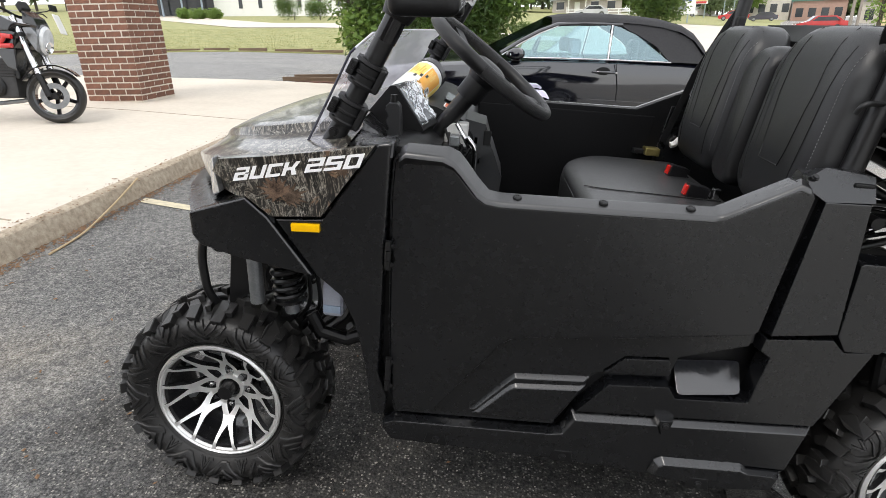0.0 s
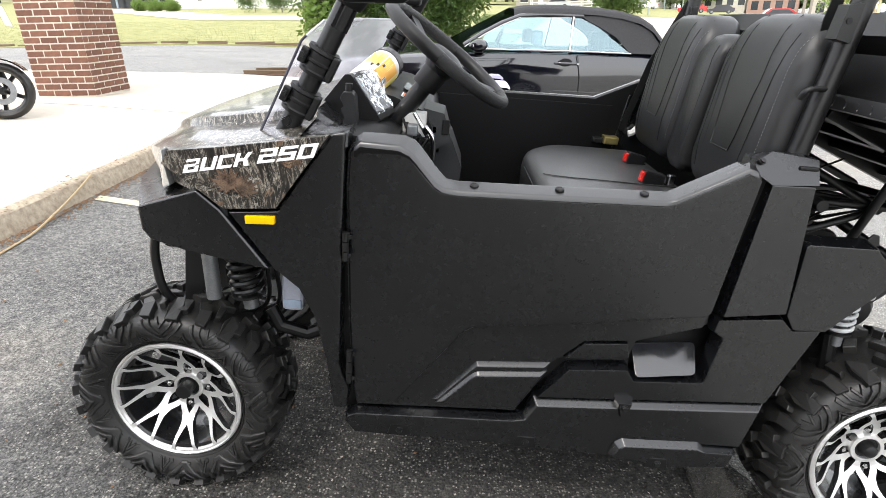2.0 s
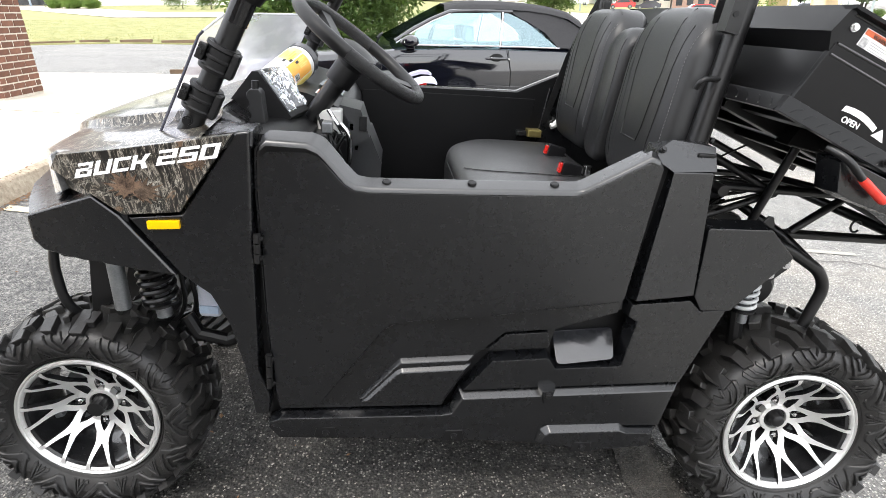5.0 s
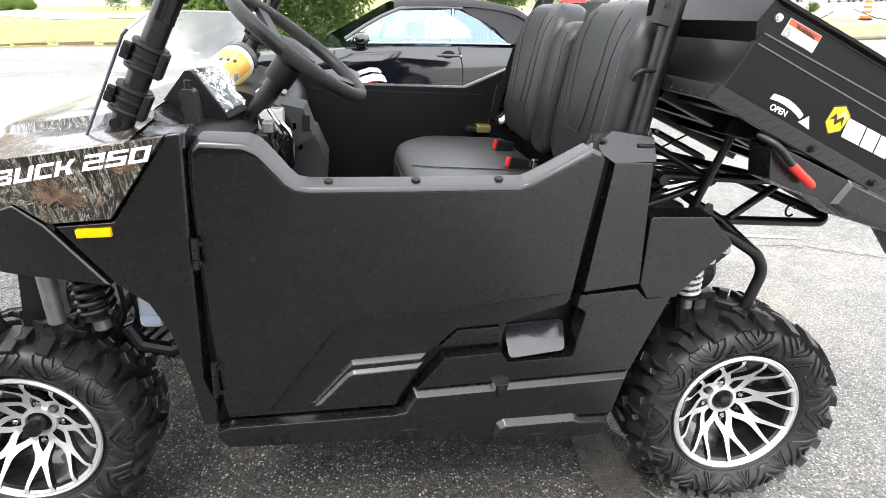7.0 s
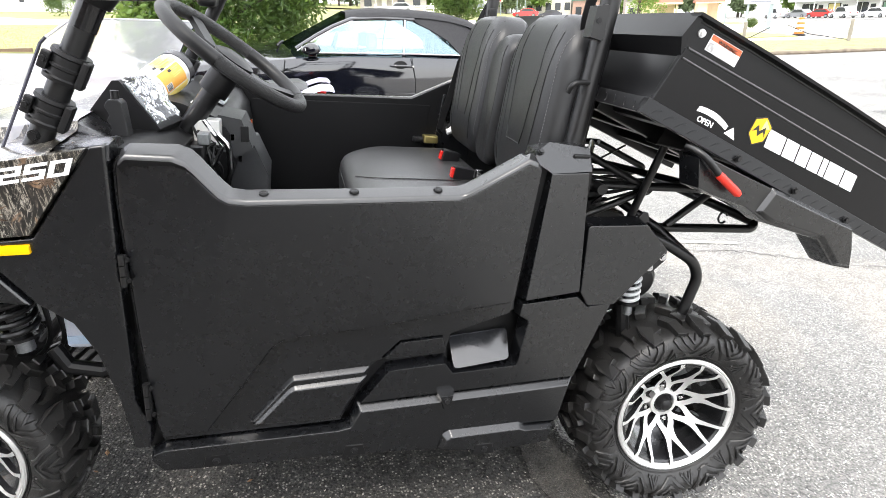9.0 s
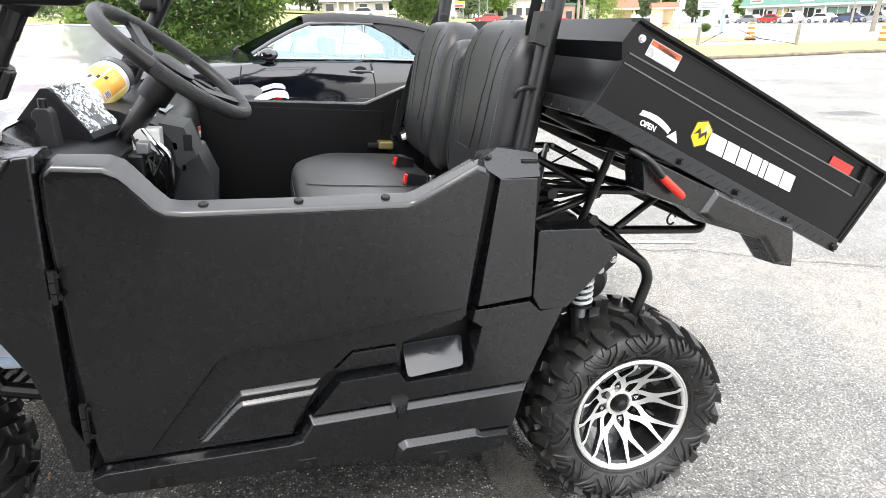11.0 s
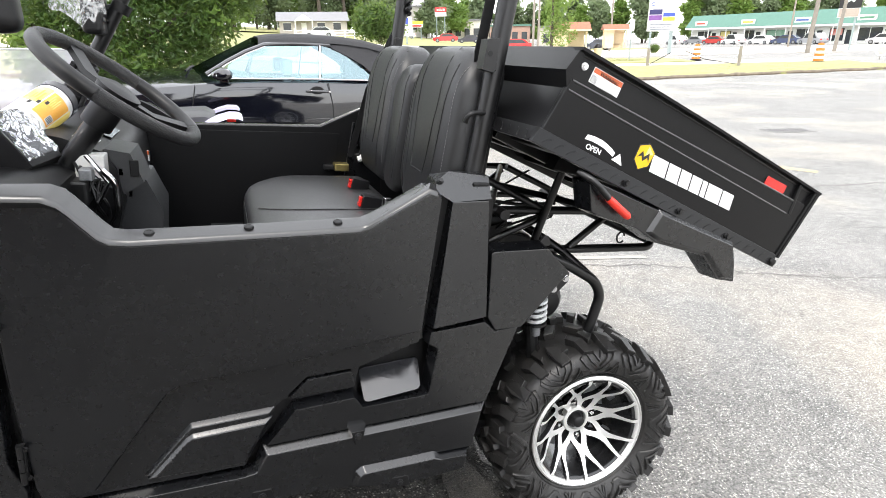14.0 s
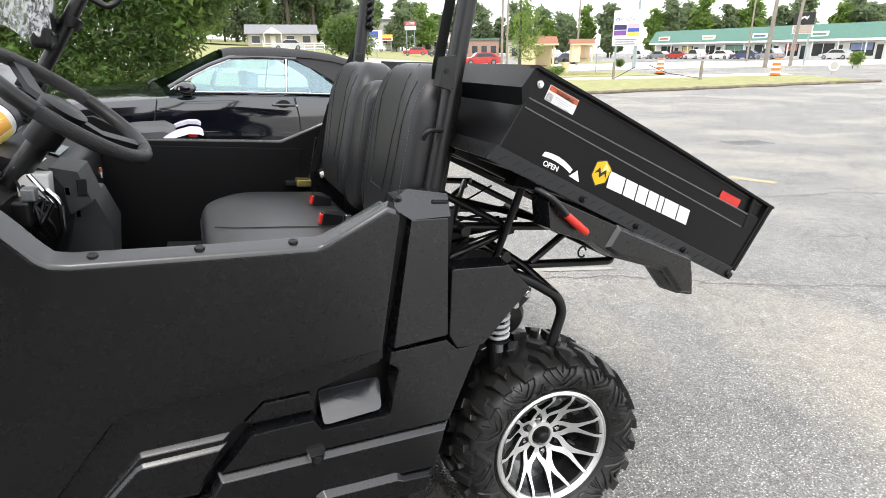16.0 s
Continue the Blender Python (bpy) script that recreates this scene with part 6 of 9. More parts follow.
# windscreen: bent clear sheet in front of the posts
ws = bmesh.new()
prof = [(0.197, 0.981), (0.242, 1.077), (0.286, 1.172), (0.306, 1.192), (0.324, 1.211)]
rows = []
for k in range(17):
    v = (0.0, 0.02, 0.045)[k] if k < 3 else 0.045 + (k - 2) * 0.955 / 14
    y = 0.045 + v * 0.985
    bow = -0.045 * math.sin(math.pi * v)
    top = min(1.0, 0.25 + v / 0.06)             # the near upper corner is cut off
    rows.append([(x + bow + 0.072 * v, y, z + 0.004 * v) for x, z in prof[:3]] + [(prof[2][0] + (x - prof[2][0]) * top + bow + 0.072 * v, y, prof[2][1] + (z - prof[2][1]) * top + 0.004 * v) for x, z in prof[3:]])
loft(rows, closed_ring=False, caps=False, bm=ws)
w_ob = part("windscreen", ws, CLEAR, uv, "clear plastic half windscreen in protective film", smooth=True)
w_ob.visible_shadow = False
for v0 in (0, 16):
    part("windscreen_edge", tube([Vector(p) for p in rows[v0]], 0.0028, 6), surface("smoky sheet edge", (0.05, 0.05, 0.07), None, 20, 0.2), uv)
part("windscreen_edge", tube([Vector(r[0]) for r in rows], 0.0035, 6), PLASTIC_D, uv)
part("windscreen_edge", tube([Vector(r[-1]) for r in rows], 0.0022, 6), surface("white sheet edge", (0.75, 0.77, 0.8), None, 20, 0.3), uv)
loose = bmesh.new()
grid = [[(0.36 + 0.018 * j + 0.02 * (i / 8) + 0.016 * noise.noise(Vector((i * 0.7, j * 0.9, 2))), 0.78 - 0.03 * j, 1.285 + 0.006 * abs(j - 6) + 0.16 * i / 8 + 0.03 * noise.noise(Vector((i * 0.6, j * 0.8, 5)))) for j in range(11)] for i in range(9)]
loft(grid, closed_ring=False, caps=False, bm=loose)
lo = part("loose_film", loose, FILM, uv, "loose crumpled clear film on the windscreen", smooth=True)
lo.visible_shadow = False

# steering
st = new("steering_wheel")
st.parent = uv
tagged(st, "black steering wheel with a perforated rim")
SC = Vector((0.574, 0.350, 1.153))
sm = Matrix.Identity(4)
ax_z = Vector((0.567, -0.058, 0.821)).normalized()
ax_x = Vector((0, 1, 0)).cross(ax_z).normalized()
ax_y = ax_z.cross(ax_x)
for r_ in range(3):
    sm[r_][0], sm[r_][1], sm[r_][2] = ax_x[r_], ax_y[r_], ax_z[r_]
sm.translation = SC
st.matrix_local = sm
RS = 0.176
part("wheel_rim", tube([(RS * math.cos(a), RS * math.sin(a), 0) for a in np.linspace(0, 2 * math.pi, 57)[:-1]], 0.0158, 14, True), GRIP, st, "grained black wheel rim", smooth="all")
for a0 in (15, 195):
    part("grip_section", tube([(RS * math.cos(radians(a)), RS * math.sin(radians(a)), 0) for a in np.linspace(a0, a0 + 70, 15)], 0.0163, 14), PLASTIC_D, st, smooth=True)
part("wheel_hub", lathe([(0.0, -0.05), (0.035, -0.05), (0.045, -0.03), (0.048, -0.004), (0.03, 0.004), (0.0, 0.005)], 24, "z"), PLASTIC_D, st, smooth=True)
for a in (20, 140, 260):
    ca, sa = math.cos(radians(a)), math.sin(radians(a))
    part("wheel_spoke", tube([(0.03 * ca, 0.03 * sa, -0.018), (0.09 * ca, 0.09 * sa, -0.022), (0.168 * ca, 0.168 * sa, -0.002)], 0.012, flat=(0.034, 0.013)), PLASTIC_D, st, smooth=True)
part("column_boot", tube([SC - ax_z * 0.03, SC - ax_z * 0.05, SC - ax_z * 0.10], [0.026, 0.034, 0.034], 18), PLASTIC_D, uv, smooth=True)
part("steering_column", tube([SC - ax_z * 0.09, SC - ax_z * 0.30], 0.0235, 18), STEEL_B, uv, "black steering column", smooth=True)
part("column_bracket", box(0.42, 0.50, 0.285, 0.36, 0.90, 0.955, 0.006), STEEL_B, uv)
# dash
dash = new("dashboard")
dash.parent = uv
tagged(dash, "moulded black plastic dashboard")
dp = [(0.36, 0.98), (0.345, 1.03), (0.385, 1.045), (0.44, 1.035), (0.52, 1.005), (0.545, 0.965), (0.555, 0.88), (0.535, 0.80), (0.46, 0.76), (0.36, 0.76)]
part("dash_body", bevelled(loft([[(x, y, z) for x, z in dp] for y in (0.385, 0.62, 0.90, 1.03)]), 0.006, 2), PLASTIC_D, dash, smooth=True)
part("dash_near", bevelled(loft([[(x, y, z) for x, z in [(0.36, 0.96), (0.36, 1.0), (0.42, 1.0), (0.47, 0.965), (0.47, 0.90), (0.40, 0.80), (0.36, 0.80)]] for y in (0.04, 0.40)]), 0.006, 2), PLASTIC_D, dash, smooth=True)
gb = new("gauge_pod")
gb.parent = dash
gb.matrix_local = pose(0.37, 0.28, 1.04, 0, 0, -9) @ pose(-0.37, -0.28, -1.04)
part("pod_hood", bevelled(loft([[(0.288, y, 1.016), (0.352, y, 1.097), (0.366, y, 1.098), (0.440, y, 1.004), (0.426, y, 0.986), (0.34, y, 0.985)] for y in (0.212, 0.352)]), 0.006, 2), PLASTIC_D, gb, "black gauge hood", smooth=True)
scr = prism([(0.0, 0.0), (0.098, 0.0), (0.098, 0.138), (0.0, 0.138)], 0.004, 0.002)
part("gauge_screen", moved(scr, Matrix.Translation((0.373, 0.218, 1.094)) @ Matrix.Rotation(radians(52), 4, "Y") @ Matrix.Rotation(radians(-90), 4, "X")), surface("grey gauge glass", (0.05, 0.055, 0.06), None, 20, 0.08, coat=0.6), gb)
wrap = bmesh.new()
gridw = []
for i in range(31):
    row = []
    for j in range(29):
        u, v = i / 30, j / 28
        nz = noise.noise(Vector((u * 2.2, v * 2.6, 1))) * 0.007 + abs(noise.noise(Vector((u * 3.0 + v * 2.0, v * 3.5, 4)))) * 0.012 + abs(noise.noise(Vector((u * 7.0 - v * 3.0, v * 8.0, 9)))) * 0.004
        x, z = 0.372 + 0.064 * u, 1.102 - 0.086 * u
        row.append((x + nz * 0.8 + 0.002, 0.206 + 0.146 * v, z + nz * 0.7))
    gridw.append(row)
loft(gridw, closed_ring=False, caps=False, bm=wrap)
wr = part("wrapping_film", wrap, mirror_glass("crumpled glossy film", (0.93, 0.94, 0.96), 0.40), gb, "crumpled clear film over the gauge", smooth="all")
wr.visible_shadow = False
# parking brake lever, switches, stickers
pk = new("parking_brake")
pk.parent = dash
grip = [(0.391, 0.940), (0.379, 1.062), (0.372, 1.070), (0.354, 1.069), (0.348, 1.062)]
for k in range(4):
    grip += [(0.347 + 0.0022 * k, 1.054 - 0.026 * k), (0.3525 + 0.0022 * k, 1.044 - 0.026 * k), (0.3535 + 0.0022 * k, 1.038 - 0.026 * k), (0.348 + 0.0022 * k, 1.030 - 0.026 * k)]
grip += [(0.357, 0.940)]
part("brake_grip", prism(at_y(grip, 0.132), 0.036, 0.007, 3, angle=50), GREY_B, pk, "black hand-brake grip with finger notches", smooth=True)
part("brake_button", tube([(0.363, 0.150, 1.066), (0.363, 0.150, 1.086)], 0.0080, 12), PLASTIC_D, pk, smooth=True)
part("brake_slot", box(0.30, 0.40, 0.11, 0.19, 0.945, 0.975, 0.006), PLASTIC_D, pk)
part("dash_sticker", moved(box(0, 0.05, 0, 0.07, 0, 0.001), Matrix.Translation((0.455, 0.42, 1.034)) @ Matrix.Rotation(radians(22), 4, "Y")), WHITE_INK, dash, "white dash sticker")
part("sticker_print", moved(box(0.004, 0.02, 0.004, 0.066, 0, 0.0006), Matrix.Translation((0.455, 0.42, 1.0355)) @ Matrix.Rotation(radians(22), 4, "Y")), ORANGE_INK, dash)
part("radio_face", moved(box(0, 0.07, 0, 0.14, 0, 0.002), Matrix.Translation((0.450, 0.56, 1.038)) @ Matrix.Rotation(radians(22), 4, "Y")), surface("grey display", (0.30, 0.32, 0.34), (0.22, 0.24, 0.26), 60, 0.25), dash)
for k, (x, z) in enumerate(((0.548, 0.955), (0.556, 0.925), (0.560, 0.892))):
    part("glove_catch", box(x - 0.004, x + 0.012, 0.40 + 0.02 * k, 0.47 + 0.02 * k, z - 0.012, z + 0.012, 0.004), PLASTIC, dash)
part("switch_panel", bevelled(loft([[(0.52, y, 1.01), (0.575, y, 1.00), (0.60, y, 0.93), (0.555, y, 0.90)] for y in (0.40, 0.56)]), 0.006, 2), PLASTIC_LIT, dash, "switch panel greyed as if lit from above", smooth=True)
part("panel_catch", box(0.572, 0.592, 0.395, 0.40, 0.945, 0.985, 0.002), PLASTIC_D, dash)
part("side_sticker", box(0.536, 0.558, 0.950, 0.952, 0.882, 0.916), WHITE_INK, dash, "small white and red sticker")
part("side_sticker_head", box(0.536, 0.558, 0.9482, 0.9494, 0.903, 0.916), ORANGE_INK, dash)
part("console", bevelled(loft([[(0.50, y, 0.95), (0.60, y, 0.93), (0.635, y, 0.85), (0.62, y, 0.55), (0.50, y, 0.50)] for y in (0.44, 0.62)]), 0.01, 2), PLASTIC_LIT, dash, smooth=True)
link = new("column_linkage")
link.parent = uv
part("pedal_rod", tube(rounded([(0.530, 0.30, 0.98), (0.553, 0.30, 0.955), (0.555, 0.30, 0.88), (0.530, 0.30, 0.84)], 0.02), 0.0065, 10), CHROME, link, "bright steel pedal rod", smooth=True)
part("tie_rod", tube([(0.500, 0.31, 1.01), (0.540, 0.31, 0.95), (0.515, 0.31, 0.90)], 0.006, 8), CHROME, link)
part("universal_joint", box(0.486, 0.512, 0.29, 0.325, 0.955, 0.982, 0.004), GREY_METAL, link)
part("universal_joint", box(0.470, 0.498, 0.30, 0.33, 0.925, 0.95, 0.004), GREY_METAL, link)
part("fuse_box", box(0.47, 0.53, 0.34, 0.39, 0.945, 1.005, 0.004), surface("off-white plastic", (0.62, 0.62, 0.6), (0.5, 0.5, 0.5), 40, 0.4), link)
for k in range(7):
    random.seed(90 + k)
    part("loom_cable", tube(rounded([(0.47 + 0.012 * k, 0.34, 0.99 - 0.01 * k), (0.48 + random.uniform(0, .05), 0.32, 0.95), (0.50 + random.uniform(-.02, .04), 0.31, 0.90), (0.47 + 0.01 * k, 0.35, 0.86)], 0.02), 0.0035 if k != 3 else 0.0014, 6), PLASTIC_D, link)
random.seed(0)
part("pedal", box(0.60, 0.615, 0.26, 0.33, 0.50, 0.58, 0.006), PLASTIC_D, link)
# cabin tub: floor, far door, bulkhead
part("cabin_floor", box(0.36, 1.30, 0.03, 1.04, 0.42, 0.45, 0.005), PLASTIC_D, uv)
part("cabin_bulkhead", box(1.36, 1.385, 0.06, 1.02, 0.45, 0.99, 0.008), PLASTIC_D, uv)
fd = new("far_door")
fd.parent = uv
fdo = [(0.50, 1.060), (0.53, 1.065), (0.56, 1.052), (0.66, 0.993), (1.13, 1.005), (1.285, 1.080), (1.315, 1.072), (1.30, 0.70), (0.45, 0.45), (0.44, 0.98)]
part("door_skin", prism(at_y(fdo, 1.055), 0.035, 0.004), INNER, fd, "", smooth=True)
part("door_sill", loft([[(x, 1.076, z), (x, 1.078, z + 0.003), (x, 1.092, z + 0.004), (x, 1.092, z - 0.01)] for x, z in ((0.55, 1.056), (0.665, 0.993), (1.13, 1.005), (1.29, 1.082))]), PLASTIC, fd, "satin sill of the far door", smooth=True)
part("door_lining", prism(at_y([(0.55, 0.975), (1.20, 0.985), (1.17, 0.60), (0.50, 0.50)], 1.047), 0.006, 0.002), INNER, fd)
part("door_latch", box(1.178, 1.232, 1.00, 1.05, 0.848, 0.876, 0.004), BRASS, fd, "yellow-plated door latch")
part("latch_hook", box(1.140, 1.178, 1.02, 1.05, 0.848, 0.866, 0.003), STEEL_B, fd)
part("far_side_panel", prism(at_y([(0.36, 1.0), (0.45, 1.0), (0.44, 0.36), (0.36, 0.36)], FAR - 0.02), 0.05, 0.003), PLASTIC, uv)
part("far_side_panel", prism(at_y([(1.25, 1.03), (1.40, 1.03), (1.46, 0.68), (1.36, 0.26), (0.42, 0.30), (0.42, 0.42), (1.2, 0.64)], FAR - 0.02), 0.05, 0.003), PLASTIC, uv)
part("far_fender", prism(at_y([(-0.04, 0.83), (0.1, 0.87), (0.37, 1.01), (0.40, 0.36), (0.30, 0.66), (0.05, 0.74)], FAR - 0.03), 0.06, 0.004), PLASTIC, uv)

# things lying in the cabin
tub = thing("wipes_canister", VM @ pose(0.40, 0.47, 1.08), "white wipes canister with a yellow and orange label on the dashboard", "canister")
tw = Vector((0.34, 0.86, 0.34)).normalized()
tx = Vector((0.30, -0.85, 0.45))
tx = (tx - tw * tx.dot(tw)).normalized()
ty = tw.cross(tx)
tm = Matrix.Identity(4)
for r_ in range(3):
    tm[r_][0], tm[r_][1], tm[r_][2] = tx[r_], ty[r_], tw[r_]
tm.translation = (0.366, 0.505, 1.066)
tub.matrix_world = VM @ tm @ Matrix.Diagonal((1.22, 1.22, 1.24, 1))
part("canister_body", lathe([(0.0, -0.075), (0.034, -0.074), (0.038, -0.070), (0.038, 0.060), (0.036, 0.066)], 32, "z"), surface("white plastic tub", (0.82, 0.82, 0.80), None, 20, 0.35), tub, smooth=True)
part("canister_lid", lathe([(0.036, 0.062), (0.039, 0.064), (0.039, 0.080), (0.033, 0.086), (0.0, 0.088)], 32, "z"), surface("dark grey lid", (0.06, 0.06, 0.065), None, 30, 0.2), tub, "dark grey lid", smooth=True)


def label_patch(name, a0, a1, z0, z1, lift, material, label=""):
    rows = [[(math.cos(radians(a)) * (0.038 + o), math.sin(radians(a)) * (0.038 + o), z) for o, z in ((0, z0), (lift, z0), (lift, z1), (0, z1))] for a in np.linspace(a0, a1, max(3, int(abs(a1 - a0) / 6)))]
    part(name, loft(rows), material, tub, label)


LAB_Y, LAB_O = surface("yellow print", (0.90, 0.66, 0.08), (0.90, 0.74, 0.25), 30, 0.35), surface("orange print", (0.86, 0.36, 0.04), (0.88, 0.48, 0.08), 26, 0.35)
label_patch("canister_label", -170, 170, -0.052, 0.052, 0.0004, surface("white glossy label", (0.84, 0.83, 0.78), None, 30, 0.3), "white printed label")
label_patch("label_field", -62, -8, -0.006, 0.051, 0.0007, LAB_Y, "yellow label field")
label_patch("label_field", -4, 58, -0.030, 0.046, 0.0007, LAB_O, "orange label field")
label_patch("label_field", 62, 120, -0.050, 0.050, 0.0007, LAB_Y, "yellow label field")
label_patch("label_field", 34, 54, -0.026, -0.006, 0.0010, WHITE_INK)
for k in range(5):
    label_patch("label_bar", 35.5 + 3.7 * k, 37.2 + 3.7 * k, -0.024, -0.008, 0.0013, DARK_INK)
    label_patch("label_bar", -56 + 9 * k, -51 + 9 * k, 0.002 + 0.006 * (k % 2), 0.040 - 0.008 * (k % 3), 0.0010, LAB_O)
    label_patch("label_bar", 4 + 5.5 * k, 6 + 5.5 * k, 0.008, 0.040 - 0.007 * (k % 3), 0.0010, LAB_Y)
for k in range(3):
    label_patch("label_bar", -30 + 16 * k, -22 + 16 * k, -0.016 + 0.01 * k, -0.006 + 0.01 * k, 0.0013, DARK_INK)
# small quad parked beyond the far door: grey saddle, white rear mudguard, red tail lamp
qz = ground_z(0.4, 2.05)
quad = thing("quad_bike", pose(0.0, 2.05, qz), "small quad bike with a grey saddle and a white rear mudguard", "quad bike")
Q = lambda z: z - qz
part("saddle", bevelled(loft([[(x, -w, Q(z - 0.12)), (x, -w * 1.05, Q(z - 0.03)), (x, -w * 0.7, Q(z)), (x, w * 0.7, Q(z)), (x, w * 1.05, Q(z - 0.03)), (x, w, Q(z - 0.12))] for x, z, w in ((0.30, 0.965, 0.09), (0.50, 0.985, 0.12), (0.70, 1.000, 0.14), (0.82, 1.000, 0.14), (0.865, 0.975, 0.12))]), 0.008, 2), surface("dark grey saddle vinyl", (0.055, 0.056, 0.058), None, 20, 0.5, bump=0.1, bump_scale=600), quad, "dark grey padded saddle", smooth=True)
MUD = surface("white lilac plastic", (0.58, 0.55, 0.68), (0.50, 0.47, 0.62), 9, 0.3)
for sgn in (-1, 1):
    part("rear_mudguard", bevelled(loft([[(x, sgn * 0.13, Q(z + 0.006)), (x, sgn * 0.30, Q(z)), (x - 0.004, sgn * 0.31, Q(z - t)), (x - 0.004, sgn * 0.13, Q(z - t))] for x, z, t in ((0.730, 0.880, 0.030), (0.78, 0.920, 0.018), (0.83, 0.950, 0.012), (0.88, 0.970, 0.010), (0.93, 0.982, 0.010), (0.975, 0.978, 0.010), (0.990, 0.966, 0.006))]), 0.005, 2), MUD, quad, "white lilac plastic mudguard", smooth=True)
    part("mudguard_skirt", bevelled(loft([[(x, sgn * 0.20, Q(z0)), (x, sgn * 0.285, Q(z0)), (x, sgn * 0.285, Q(z1)), (x, sgn * 0.20, Q(z1))] for x, z0, z1 in ((0.74, 0.84, 0.890), (0.80, 0.865, 0.905), (0.86, 0.895, 0.918), (0.93, 0.915, 0.930))]), 0.006, 2), MUD, quad, smooth=True)
    part("tail_lamp", bevelled(box(0.915, 0.965, sgn * 0.265 - 0.03, sgn * 0.265 + 0.03, Q(0.890), Q(0.938)), 0.010, 2), RED_REFL, quad, "red tail lamp")
    for wx in (-0.02, 0.86):
        wh = new("wheel")
        wh.parent = quad
        wh.matrix_local = pose(wx, sgn * 0.40, ground_z(wx, 2.05) - qz + 0.24, 0, 0, 180 if sgn > 0 else 0)
        part("tyre", lathe([(0.12, -0.08), (0.21, -0.09), (0.24, -0.06), (0.245, 0.0), (0.24, 0.06), (0.21, 0.09), (0.12, 0.08)], 32, "y", close=True), RUBBER, wh, smooth=True)
        part("rim", lathe([(0.0, -0.05), (0.06, -0.05), (0.12, -0.075), (0.13, -0.08), (0.13, 0.08), (0.0, 0.05)], 24, "y"), GREY_METAL, wh, smooth=True)
part("body", bevelled(loft([[(x, -w, z0), (x, w, z0), (x, w * 0.8, z1), (x, -w * 0.8, z1)] for x, w, z0, z1 in ((-0.20, 0.12, 0.40, 0.58), (0.05, 0.16, 0.30, 0.72), (0.40, 0.14, 0.26, 0.76), (0.80, 0.13, 0.30, 0.80), (0.90, 0.10, 0.45, 0.74))]), 0.02, 2), PLASTIC_D, quad, "black plastic body", smooth=True)
for ax_ in (-0.02, 0.86):
    part("axle", rod((ax_, -0.40, ground_z(ax_, 2.05) - qz + 0.24), (ax_, 0.40, ground_z(ax_, 2.05) - qz + 0.24), 0.022), STEEL_B, quad, smooth=True)

# ---------- pavement, kerb, column and lawns ----------
def ground_at(x, y, lift=0.0):
    return (x, y, ground_z(x, y) + lift)


# raised concrete walk with a rough kerb, running away from the lot's parking row
WALK = [(-14.0, -6.0), (-1.80, -6.0), (-1.80, 8.9), (-14.0, 8.4)]
sheet("walkway", WALK, 30, 30, 0.125, CONCRETE, "pale concrete walkway raised behind a kerb", "walkway", thick=0.2)


def kerb():
    bm = bmesh.new()
    rows = []
    for k in range(61):
        y = -6 + 15.0 * k / 60
        x = -1.81
        z = ground_z(x, y)
        w = 0.012 * noise.noise(Vector((0, y * 2.2, 0)))
        rows.append([(x - 0.01, y, z + 0.128), (x + 0.025 + w, y, z + 0.126 + 0.4 * w), (x + 0.055 + w, y, z + 0.105), (x + 0.085 + w, y, z + 0.01), (x + 0.09, y, z - 0.08), (x - 0.01, y, z - 0.08)])
    loft(rows, bm=bm)
    return tagged(part("kerb", bm, CURB_M, smooth=True), "rough weathered concrete kerb", "kerb", kind="structure")


kerb()
for y, x0 in ((5.05, -14.0), (1.6, -14.0)):
    bm = box(x0, -1.9, y - 0.006, y + 0.006, 0, 0.004)
    bmesh.ops.subdivide_edges(bm, edges=[e for e in bm.edges if abs(e.verts[0].co.x - e.verts[1].co.x) > 1], cuts=30)
    for v in bm.verts:
        v.co.z += ground_z(v.co.x, v.co.y) + 0.1245
        v.co.y += (v.co.x + 1.9) * -0.12
    tagged(part("walk_joint", bm, CURB_M), "dark joint in the concrete walk", "joint", kind="structure")
sheet("walk_end_band", [(-14, 8.4), (-1.80, 8.9), (-1.80, 9.2), (-14, 8.7)], 24, 2, 0.12, CONCRETE, "edge of the concrete walkway", "walkway", thick=0.2)
# worn parking stripe
sheet("parking_stripe", [(-1.67, 2.40), (-1.0, 2.22), (-1.0, 2.31), (-1.68, 2.49)], 12, 2, 0.009, STRIPE, "worn yellowed parking stripe", "road marking", wobble=0.02)
sheet("parking_stripe_far", [(2.75, 1.93), (3.45, 1.74), (3.46, 1.79), (2.76, 1.99)], 12, 2, 0.004, FADED, "worn pale parking stripe", "road marking", wobble=0.02)
# dead twig on the kerb
twig = tube(rounded([ground_at(-1.60, 1.45, 0.01), ground_at(-1.62, 1.75, 0.012), ground_at(-1.70, 2.2, 0.06), ground_at(-1.72, 2.5, 0.14)], 0.2), 0.006, 6)
tagged(part("dry_twig", twig, surface("straw", (0.45, 0.34, 0.2), None, 30, 0.9)), "dry bent straw stem lying over the kerb", "twig")

